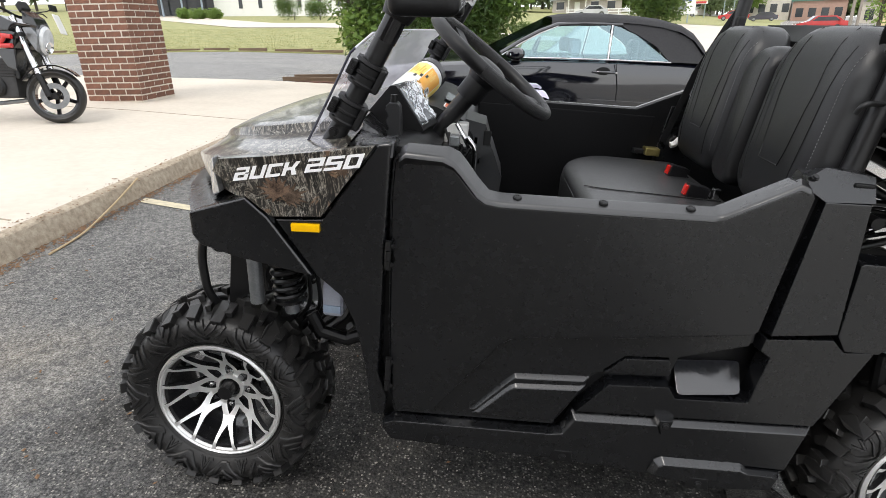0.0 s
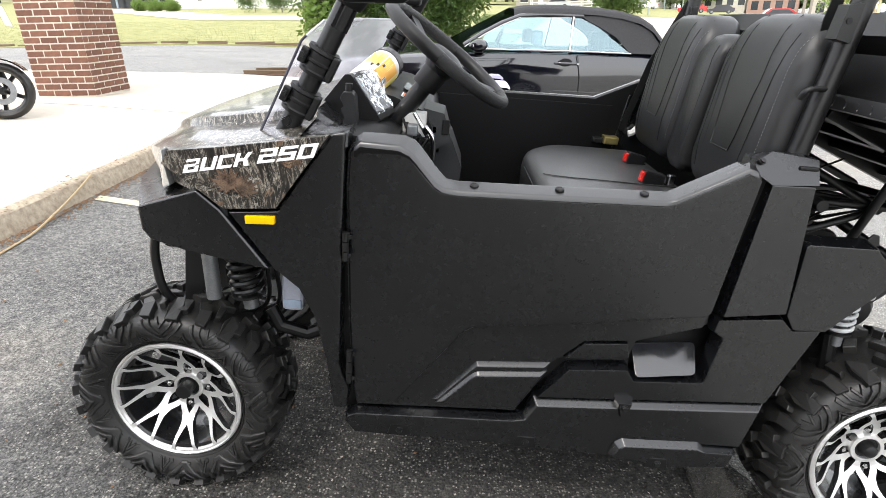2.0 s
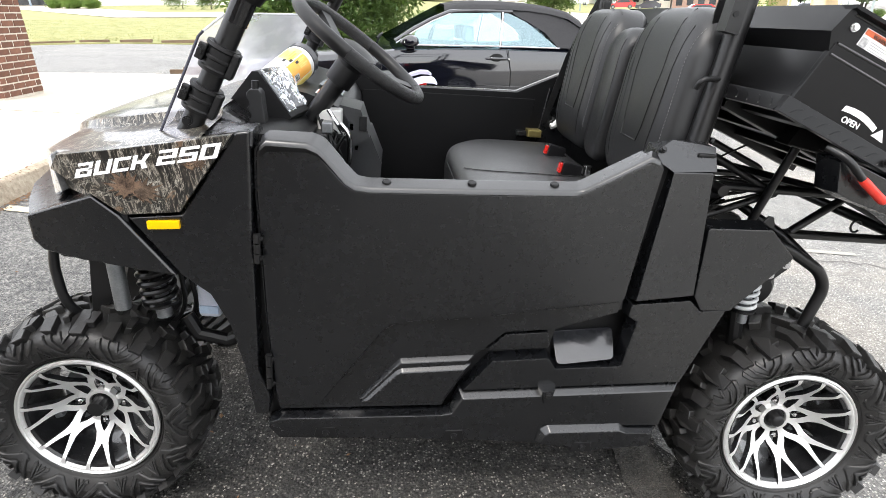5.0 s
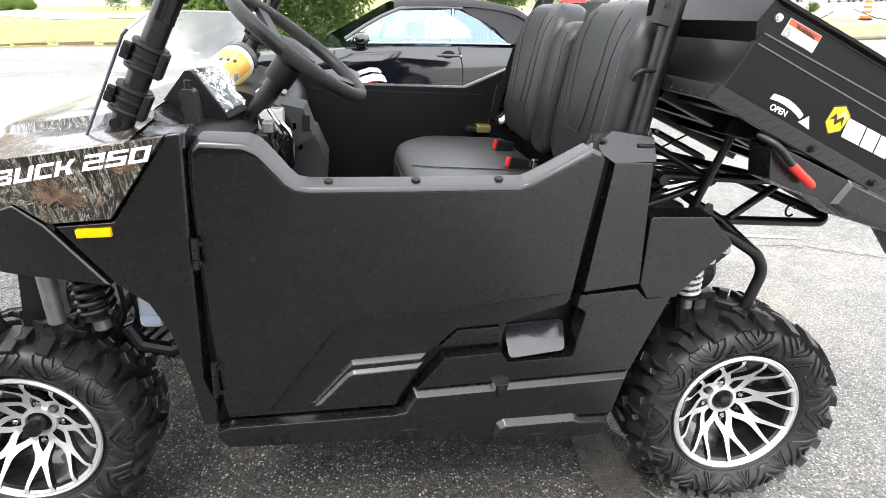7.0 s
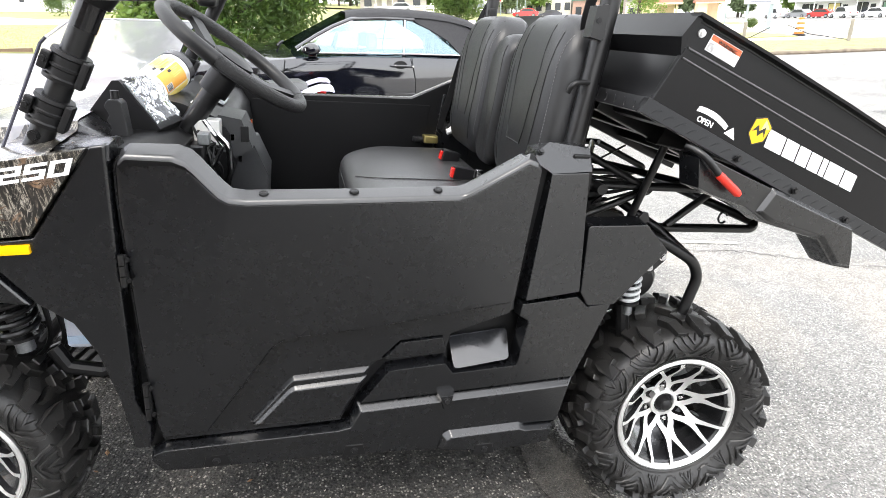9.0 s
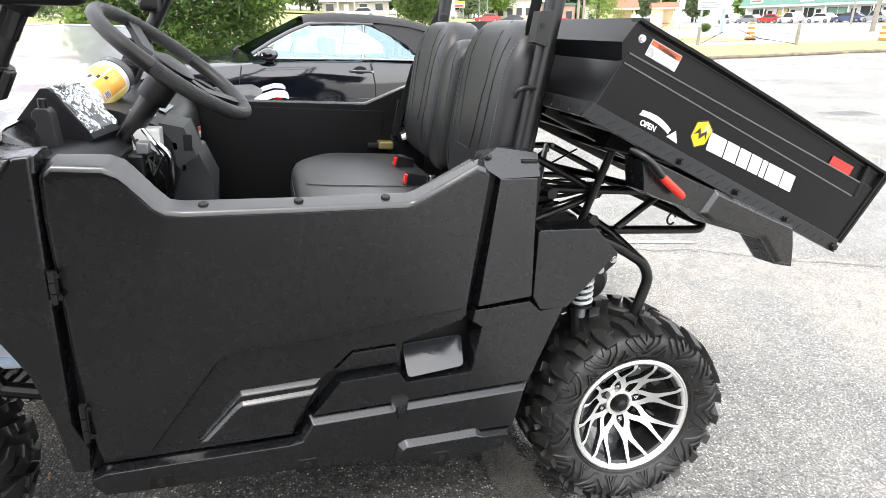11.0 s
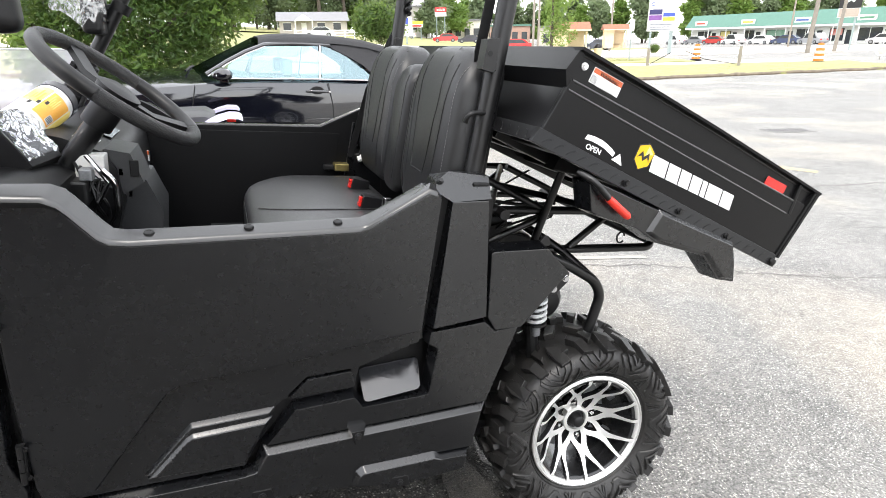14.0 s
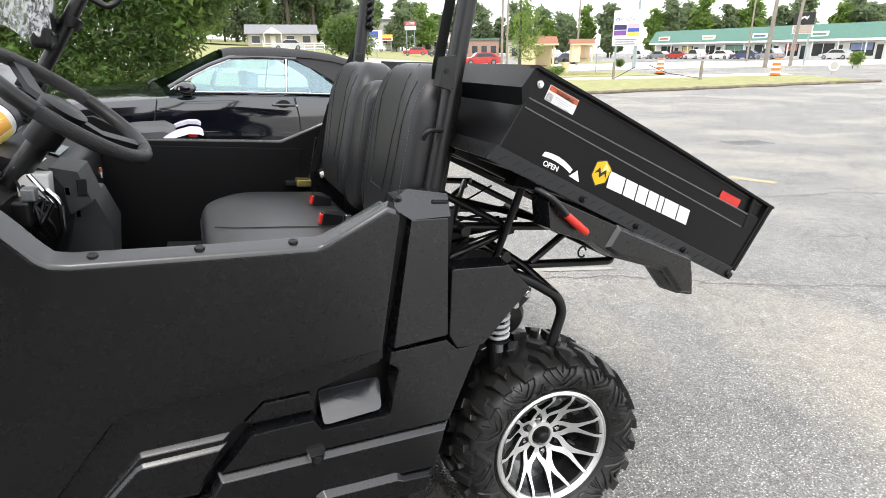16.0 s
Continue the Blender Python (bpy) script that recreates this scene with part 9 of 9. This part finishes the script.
# soft top
tp = [(1.20, 1.335, 0.26), (1.32, 1.360, 0.245), (1.5, 1.376, 0.24), (1.75, 1.382, 0.24), (2.0, 1.376, 0.235), (2.2, 1.357, 0.22), (2.38, 1.318, 0.19), (2.50, 1.25, 0.16), (2.60, 1.14, 0.13), (2.66, 1.05, 0.12)]
rows = []
for x, z, ins in tp:
    half = [(ins - 0.035, z - 0.075), (ins - 0.012, z - 0.04), (ins + 0.04, z - 0.010), (ins + 0.2, z), (CWID / 2, z + 0.012)]
    rows.append([(x, y, q) for y, q in half] + [(x, CWID - y, q) for y, q in half[-2::-1]])
part("soft_top", loft(rows, closed_ring=False, caps=False), SOFTTOP, car, "black canvas soft top", smooth=True)
for s in (0, 1):
    m = (lambda y: y) if s == 0 else (lambda y: CWID - y)
    pts = [(1.82, m(0.215), 1.295), (2.05, m(0.212), 1.30), (2.30, m(0.185), 1.265), (2.48, m(0.15), 1.185), (2.62, m(0.11), 1.02), (2.56, m(0.07), 0.985), (2.29, m(0.068), 0.985), (2.16, m(0.112), 1.115), (2.0, m(0.165), 1.202), (1.9, m(0.19), 1.245)]
    part("top_quarter", prism(pts, 0.02 if s == 0 else -0.02, 0.004), SOFTTOP, car, smooth=True)
    fr_pts = [(0.735, m(0.085), 0.995), (0.92, m(0.135), 1.112), (1.08, m(0.175), 1.198), (1.25, m(0.222), 1.268), (1.50, m(0.224), 1.290), (1.85, m(0.218), 1.290)]
    part("window_frame", tube([Vector(p) for p in fr_pts], 0.020, 8), CAR_PAINT, car, smooth=True)
    part("window_trim", tube([Vector(p) + Vector((0.012, -0.010 if s == 0 else 0.010, -0.014)) for p in fr_pts[:4]], 0.0065, 8), CHROME, car, "bright window trim")
    gl = bmesh.new()
    gp = [(0.88, m(0.072), 0.965), (0.93, m(0.118), 1.085), (1.08, m(0.163), 1.180), (1.28, m(0.205), 1.255), (1.74, m(0.205), 1.278), (1.715, m(0.065), 0.965)]
    gl.faces.new([gl.verts.new(p) for p in gp])
    g1 = part("door_glass", gl, mirror_glass("tinted car glass", (0.62, 0.83, 0.89), 0.30) if s == 0 else bpy.data.materials["tinted car glass"], car, "clear tinted door glass")
    gl = bmesh.new()
    gp = [(1.742, m(0.065), 0.97), (1.772, m(0.205), 1.278), (1.83, m(0.20), 1.268), (1.99, m(0.168), 1.200), (2.15, m(0.116), 1.114), (2.29, m(0.07), 0.985)]
    gl.faces.new([gl.verts.new(p) for p in gp])
    g2 = part("quarter_glass", gl, bpy.data.materials["tinted car glass"], car)
    for g in (g1, g2):
        g.visible_shadow = False
    part("glass_divider", tube([(1.728, m(0.062), 0.965), (1.757, m(0.203), 1.280)], 0.009, 8), CHROME if s == 0 else PLASTIC_D, car)
wsb = bmesh.new()
wr_ = [[(0.73 - 0.14 * math.sin(math.pi * v), 0.10 + 1.52 * v, 0.99 + 0.03 * math.sin(math.pi * v)) for v in np.linspace(0, 1, 13)], [(1.245 - 0.07 * math.sin(math.pi * v), 0.235 + 1.25 * v, 1.275 + 0.06 * math.sin(math.pi * v)) for v in np.linspace(0, 1, 13)]]
loft(wr_, closed_ring=False, caps=False, bm=wsb)
# dark tint stands in for the trees mirrored in and seen through the glass
wo = part("windscreen", wsb, mirror_glass("windscreen glass darkened for trees", (0.22, 0.27, 0.27), 0.30), car, "windscreen with the trees' dark reflection in its tint", smooth=True)
wo.visible_shadow = False
part("wiper", tube([(0.56, 0.30, 1.012), (0.58, 0.7, 1.03), (0.60, 1.1, 1.03)], 0.01, 6), PLASTIC_D, car)
# mirror
mr_ = new("door_mirror")
mr_.parent = car
part("mirror_shell", moved(loft([[(cx + r_ * 0.088 * math.cos(a), yy, cz + r_ * 0.062 * math.sin(a) * (1 if math.sin(a) > 0 else 0.8)) for a in np.linspace(0, 2 * math.pi, 17)[:-1]] for yy, r_, cx, cz in ((-0.205, 0.35, 0.005, 0.0), (-0.195, 0.72, 0.0, 0.0), (-0.165, 0.98, 0.0, 0.0), (-0.08, 1.0, 0.005, 0.0), (-0.02, 0.75, 0.015, -0.01), (0.03, 0.4, 0.02, -0.025))]), Matrix.Translation((0.865, 0.02, 1.005))), CAR_PAINT, mr_, smooth=True)
part("turn_lamp", box(0.815, 0.905, -0.180, -0.168, 0.993, 1.014, 0.004), SIGN_W, mr_, "white turn lamp strip")
part("mirror_foot", box(0.84, 0.92, -0.04, 0.08, 0.935, 0.97, 0.01), CAR_PAINT, mr_)
hd = new("door_handle")
hd.parent = car
part("handle_bar", tube(rounded([(1.60, -0.006, 0.875), (1.63, -0.035, 0.878), (1.76, -0.035, 0.878), (1.79, -0.006, 0.875)], 0.02), 0.012, 10), CAR_PAINT, hd, smooth=True)
part("handle_cup", moved(lathe([(0.0, 0.0), (0.05, 0.0), (0.052, 0.01), (0.0, 0.012)], 20, "y"), Matrix.Translation((1.69, -0.012, 0.885)) @ Matrix.Diagonal((1.2, 1, 0.7, 1))), PLASTIC_D, hd)
part("key_lock", moved(lathe([(0.0, -0.03), (0.010, -0.03), (0.011, 0.0), (0.0, 0.0)], 12, "y"), Matrix.Translation((1.805, 0, 0.876))), CHROME, hd, "bright key lock")
# wheels
for wx in (-0.05, 2.25):
    for wy, fl in ((0.02, 0), (CWID - 0.02, 180)):
        wh = new("wheel")
        wh.parent = car
        wh.matrix_local = pose(wx, wy, 0.31, 0, 0, fl)
        part("tyre", lathe([(0.21, 0.0), (0.28, -0.012), (0.31, 0.01), (0.315, 0.1), (0.31, 0.2), (0.21, 0.2)], 36, "y", close=True), RUBBER, wh, smooth=True)
        part("rim", lathe([(0.0, 0.02), (0.05, 0.015), (0.19, 0.03), (0.215, 0.0), (0.215, 0.05), (0.0, 0.06)], 28, "y"), GREY_METAL, wh, smooth=True)
        for k in range(5):
            part("spoke", moved(box(0.04, 0.2, 0.0, 0.02, -0.018, 0.018, 0.006), Matrix.Rotation(2 * math.pi * k / 5, 4, "Y")), ALLOY, wh)
# interior seen through the glass: pale grey seats
SEAT_G = surface("pale grey leather", (0.30, 0.34, 0.37), (0.25, 0.28, 0.31), 8, 0.5)
for x, h in ((1.25, 0.90), (2.0, 0.90)):
    for y in (0.42, 1.25):
        s_ = new("car_seat")
        s_.parent = car
        part("seat_back", bevelled(loft([[(x + dx, y - 0.22, z), (x + dx, y + 0.22, z), (x + dx + 0.12, y + 0.20, z), (x + dx + 0.12, y - 0.20, z)] for dx, z in ((0.0, 0.55), (0.10, 0.85), (0.16, h + 0.08))]), 0.04, 2), SEAT_G, s_, smooth=True)
        part("head_rest", bevelled(box(x + 0.16, x + 0.26, y - 0.11, y + 0.11, h + 0.10, h + 0.25), 0.04, 3), SEAT_G if x < 1.5 else PLASTIC_D, s_, smooth=True)
part("dash_board", bevelled(box(0.80, 1.05, 0.14, CWID - 0.14, 0.80, 0.955), 0.05, 3), PLASTIC_D, car, smooth=True)
part("cabin_floor", box(0.7, 2.6, 0.1, CWID - 0.1, 0.28, 0.62), PLASTIC_D, car)
part("car_steering_wheel", tube([(1.12 + 0.06 * math.sin(a), 1.25 + 0.18 * math.cos(a), 0.96 + 0.17 * math.sin(a)) for a in np.linspace(0, 6.28, 29)[:-1]], 0.014, 8, True), PLASTIC_D, car, smooth=True)
part("headlight", bevelled(box(-0.70, -0.56, 0.16, 0.42, 0.58, 0.68), 0.03, 2), SIGN_W, car)
part("tail_light", bevelled(box(3.20, 3.33, 0.14, 0.40, 0.74, 0.88), 0.03, 2), RED_REFL, car)

# ---------- motorcycle on the walkway ----------
MX, MY = -3.57, 4.28
moto = thing("motorcycle", pose(MX, MY, ground_z(MX, MY) + 0.125, 0, 0, 0), "black and red naked motorcycle with a silver front fork", "motorcycle")
moto.matrix_world = pose(MX, MY, ground_z(MX, MY) + 0.125, -7, 0, -4) @ Matrix.Scale(0.86, 4)
MRED = surface("red frame paint", (0.55, 0.02, 0.02), None, 8, 0.25, coat=0.5)
MBLK = surface("gloss black fairing", (0.012, 0.012, 0.013), None, 6, 0.18, coat=0.7)


def bike_wheel(x, r, w, parent):
    wh = new("wheel")
    wh.parent = parent
    wh.matrix_local = pose(x, 0, r)
    part("tyre", lathe([(r - 0.075, -w * 0.32), (r - 0.04, -w * 0.5), (r - 0.012, -w * 0.34), (r, 0.0), (r - 0.012, w * 0.34), (r - 0.04, w * 0.5), (r - 0.075, w * 0.32)], 48, "y", close=True), RUBBER, wh, smooth=True)
    part("rim", lathe([(r - 0.095, -w * 0.3), (r - 0.072, -w * 0.34), (r - 0.072, w * 0.34), (r - 0.095, w * 0.3)], 48, "y", close=True), MBLK, wh, smooth=True)
    for k in range(5):
        part("spoke", moved(prism([(0.03, -0.014, -0.022), (r - 0.08, -0.014, -0.032), (r - 0.08, -0.014, 0.012), (0.03, -0.014, 0.022)], 0.028, 0.006), Matrix.Rotation(2 * math.pi * k / 5 + 0.3, 4, "Y")), MBLK, wh)
    part("brake_disc", lathe([(0.085, -w * 0.5), (0.145, -w * 0.5), (0.145, -w * 0.5 + 0.006), (0.085, -w * 0.5 + 0.006)], 36, "y", close=True), GREY_METAL, wh, "drilled steel brake disc")
    part("hub", lathe([(0.0, -w * 0.6), (0.035, -w * 0.6), (0.04, -w * 0.4), (0.04, w * 0.4), (0.035, w * 0.6), (0.0, w * 0.6)], 20, "y"), PLASTIC_D, wh, smooth=True)
    return wh


bike_wheel(0.0, 0.30, 0.15, moto).matrix_local = pose(0, 0, 0.30, 0, 0, 26)
bike_wheel(-1.38, 0.30, 0.16, moto)
for y in (-0.10, 0.10):
    part("fork_leg", tube([(-0.01, y, 0.30), (-0.10, y, 0.52)], 0.034, 14), PLASTIC_D, moto, smooth=True)
    part("fork_tube", tube([(-0.085, y, 0.49), (-0.31, y, 0.99)], 0.033, 14), CHROME, moto, "silver fork tube", smooth=True)
part("front_mudguard", moved(loft([[(0.345 * math.cos(a) - 0.01, y, 0.30 + 0.345 * math.sin(a)) for y in (-0.07, -0.03, 0.03, 0.07)] + [(0.33 * math.cos(a) - 0.01, y, 0.30 + 0.33 * math.sin(a)) for y in (0.07, -0.07)] for a in np.linspace(radians(40), radians(150), 12)]), Matrix.Rotation(radians(26), 4, "Z")), MBLK, moto, smooth=True)
part("headlight", moved(lathe([(0.0, -0.07), (0.06, -0.06), (0.10, -0.01), (0.105, 0.02), (0.09, 0.045), (0.0, 0.06)], 26, "x"), pose(-0.04, 0, 0.80, 0, 12, 0) @ Matrix.Diagonal((1, 0.85, 1.15, 1))), surface("clear lamp glass", (0.62, 0.64, 0.66), (0.4, 0.42, 0.44), 20, 0.08, coat=0.8), moto, "clear headlight lens", smooth=True)
part("headlight_shell", moved(lathe([(0.0, -0.12), (0.07, -0.10), (0.112, -0.02), (0.112, 0.012)], 26, "x"), pose(-0.05, 0, 0.80, 0, 12, 0) @ Matrix.Diagonal((1, 0.85, 1.15, 1))), GREY_METAL, moto, smooth=True)
for dz, rr in ((0.050, 0.055), (-0.050, 0.048)):
    part("lamp_bowl", moved(lathe([(0.0, 0.036), (rr * 0.5, 0.046), (rr, 0.062), (rr * 1.06, 0.058), (rr * 1.06, 0.040)], 20, "x"), pose(-0.045, 0, 0.80 + dz, 0, 12, 0)), CHROME, moto, "bright lamp bowl", smooth=True)
part("fly_screen", prism([(-0.20, -0.09, 0.94), (-0.02, -0.09, 0.90), (-0.07, -0.09, 0.98), (-0.19, -0.09, 1.04)], 0.18, 0.01), MBLK, moto, smooth=True)
part("tank", bevelled(loft([[(-0.30, -0.10, 0.76), (-0.30, 0.10, 0.76), (-0.30, 0.12, 0.90), (-0.30, -0.12, 0.90)], [(-0.48, -0.15, 0.74), (-0.48, 0.15, 0.74), (-0.48, 0.15, 0.99), (-0.48, -0.15, 0.99)], [(-0.78, -0.11, 0.74), (-0.78, 0.11, 0.74), (-0.78, 0.10, 0.86), (-0.78, -0.10, 0.86)]]), 0.035, 3), MBLK, moto, "gloss black fuel tank", smooth=True)
part("tank_shroud", prism([(-0.24, -0.17, 0.86), (-0.50, -0.17, 0.92), (-0.60, -0.17, 0.80), (-0.30, -0.17, 0.70)], 0.34, 0.012), MBLK, moto, smooth=True)
for y in (-0.205, 0.205):
    for a, b in (((-0.26, 0.82), (-0.64, 0.86)), ((-0.27, 0.75), (-0.64, 0.75)), ((-0.34, 0.83), (-0.43, 0.75)), ((-0.43, 0.75), (-0.54, 0.85)), ((-0.62, 0.75), (-0.80, 0.50))):
        part("frame_tube", rod((a[0], y, a[1]), (b[0], y, b[1]), 0.020), MRED, moto, "red trellis frame tube", smooth=True)
part("engine", bevelled(box(-0.78, -0.36, -0.14, 0.14, 0.28, 0.66), 0.04, 2), surface("dark engine casting", (0.012, 0.012, 0.013), (0.03, 0.03, 0.03), 14, 0.5), moto, smooth=True)
for k in range(6):
    part("cooling_fin", box(-0.56, -0.34, -0.15, 0.15, 0.50 + 0.024 * k, 0.508 + 0.024 * k, 0.002), PLASTIC_D, moto)
part("crankcase_cover", moved(lathe([(0.0, -0.03), (0.08, -0.025), (0.10, 0.0), (0.0, 0.02)], 24, "y"), Matrix.Translation((-0.60, -0.15, 0.40))), PLASTIC_D, moto, smooth=True)
part("exhaust", tube(rounded([(-0.36, 0.05, 0.60), (-0.26, 0.02, 0.45), (-0.34, -0.02, 0.26), (-0.75, -0.05, 0.22), (-1.1, -0.16, 0.30)], 0.08), 0.024, 12), GREY_METAL, moto, smooth=True)
part("radiator", bevelled(box(-0.34, -0.29, -0.16, 0.16, 0.48, 0.74), 0.008, 1), PLASTIC_D, moto)
part("saddle", bevelled(loft([[(-0.76, -0.10, 0.76), (-0.76, 0.10, 0.76), (-0.76, 0.09, 0.83), (-0.76, -0.09, 0.83)], [(-1.1, -0.13, 0.76), (-1.1, 0.13, 0.76), (-1.1, 0.12, 0.83), (-1.1, -0.12, 0.83)], [(-1.45, -0.08, 0.86), (-1.45, 0.08, 0.86), (-1.45, 0.07, 0.93), (-1.45, -0.07, 0.93)]]), 0.02, 2), VINYL, moto, smooth=True)
part("swing_arm", tube([(-0.72, 0.10, 0.40), (-1.38, 0.11, 0.30)], 0.03, 10), MBLK, moto)
part("handlebar", tube(rounded([(-0.42, -0.36, 1.04), (-0.34, -0.22, 1.06), (-0.28, -0.06, 0.99), (-0.28, 0.06, 0.99), (-0.34, 0.22, 1.06), (-0.42, 0.36, 1.04)], 0.05), 0.012, 12), PLASTIC_D, moto, smooth=True)
for y in (-0.30, 0.30):
    s = 1 if y > 0 else -1
    part("grip", tube([(-0.385, y, 1.052), (-0.42, y + 0.08 * s, 1.04)], 0.018, 12), GRIP, moto)
    part("brake_lever", tube(rounded([(-0.33, y - 0.04 * s, 1.05), (-0.28, y, 1.05), (-0.32, y + 0.10 * s, 1.03)], 0.03), 0.006, 6), PLASTIC_D, moto)
    mi = new("mirror")
    mi.parent = moto
    part("mirror_stem", tube([(-0.36, y - 0.02 * s, 1.06), (-0.24, y + 0.02 * s, 1.08), (-0.20, y + 0.04 * s, 1.10)], 0.006, 8), PLASTIC_D, mi)
    part("mirror_shell", moved(bevelled(box(-0.015, 0.015, -0.06, 0.06, -0.035, 0.035), 0.012, 2), pose(-0.18, y + 0.05 * s, 1.115, 0, -10, 10 * s)), PLASTIC_D, mi, smooth=True)
    part("turn_signal", moved(bevelled(box(-0.02, 0.02, -0.03, 0.03, -0.018, 0.018), 0.008, 2), Matrix.Translation((-0.16, 0.17 * s, 0.84))), PLASTIC_D, moto)
part("instrument", moved(bevelled(box(-0.03, 0.03, -0.06, 0.06, -0.04, 0.04), 0.012, 2), pose(-0.24, 0, 1.07, 0, -35, 0)), PLASTIC_D, moto)
part("side_stand", tube([(-0.70, -0.14, 0.30), (-0.66, -0.26, 0.03), (-0.62, -0.30, 0.0)], 0.012, 8), PLASTIC_D, moto)
part("number_plate", moved(box(-0.005, 0.005, -0.08, 0.08, -0.085, 0.085, 0.002), pose(0.06, 0.14, 0.94, 0, -22, 20)), SIGN_W, moto, "blank pale plate")
part("tank_wing", prism([(-0.22, -0.185, 0.93), (-0.40, -0.185, 1.00), (-0.72, -0.185, 0.92), (-0.66, -0.185, 0.88), (-0.30, -0.185, 0.865)], 0.37, 0.02), MBLK, moto, "gloss black tank wing", smooth=True)
part("headlight_cowl", prism([(-0.20, -0.115, 0.90), (-0.08, -0.115, 0.90), (-0.02, -0.115, 0.83), (-0.06, -0.115, 0.70), (-0.13, -0.115, 0.78)], 0.23, 0.012), GREY_METAL, moto, "silver headlight cowl", smooth=True)
part("radiator_shroud", prism([(-0.27, -0.18, 0.73), (-0.52, -0.18, 0.73), (-0.40, -0.18, 0.58), (-0.28, -0.18, 0.54)], 0.36, 0.012), MBLK, moto, smooth=True)
# the tall stance of the bike: all above its axles is raised
for ob in moto.children:
    if ob.type == "MESH" and ob.name.split(".")[0] not in ("front_mudguard", "side_stand", "exhaust"):
        for v in ob.data.vertices:
            v.co.z = v.co.z + max(0.0, v.co.z - 0.45) * 0.30
for ob in [c for c in moto.children if c.name.startswith("mirror")]:
    ob.matrix_local = pose(0, 0, 0.18)
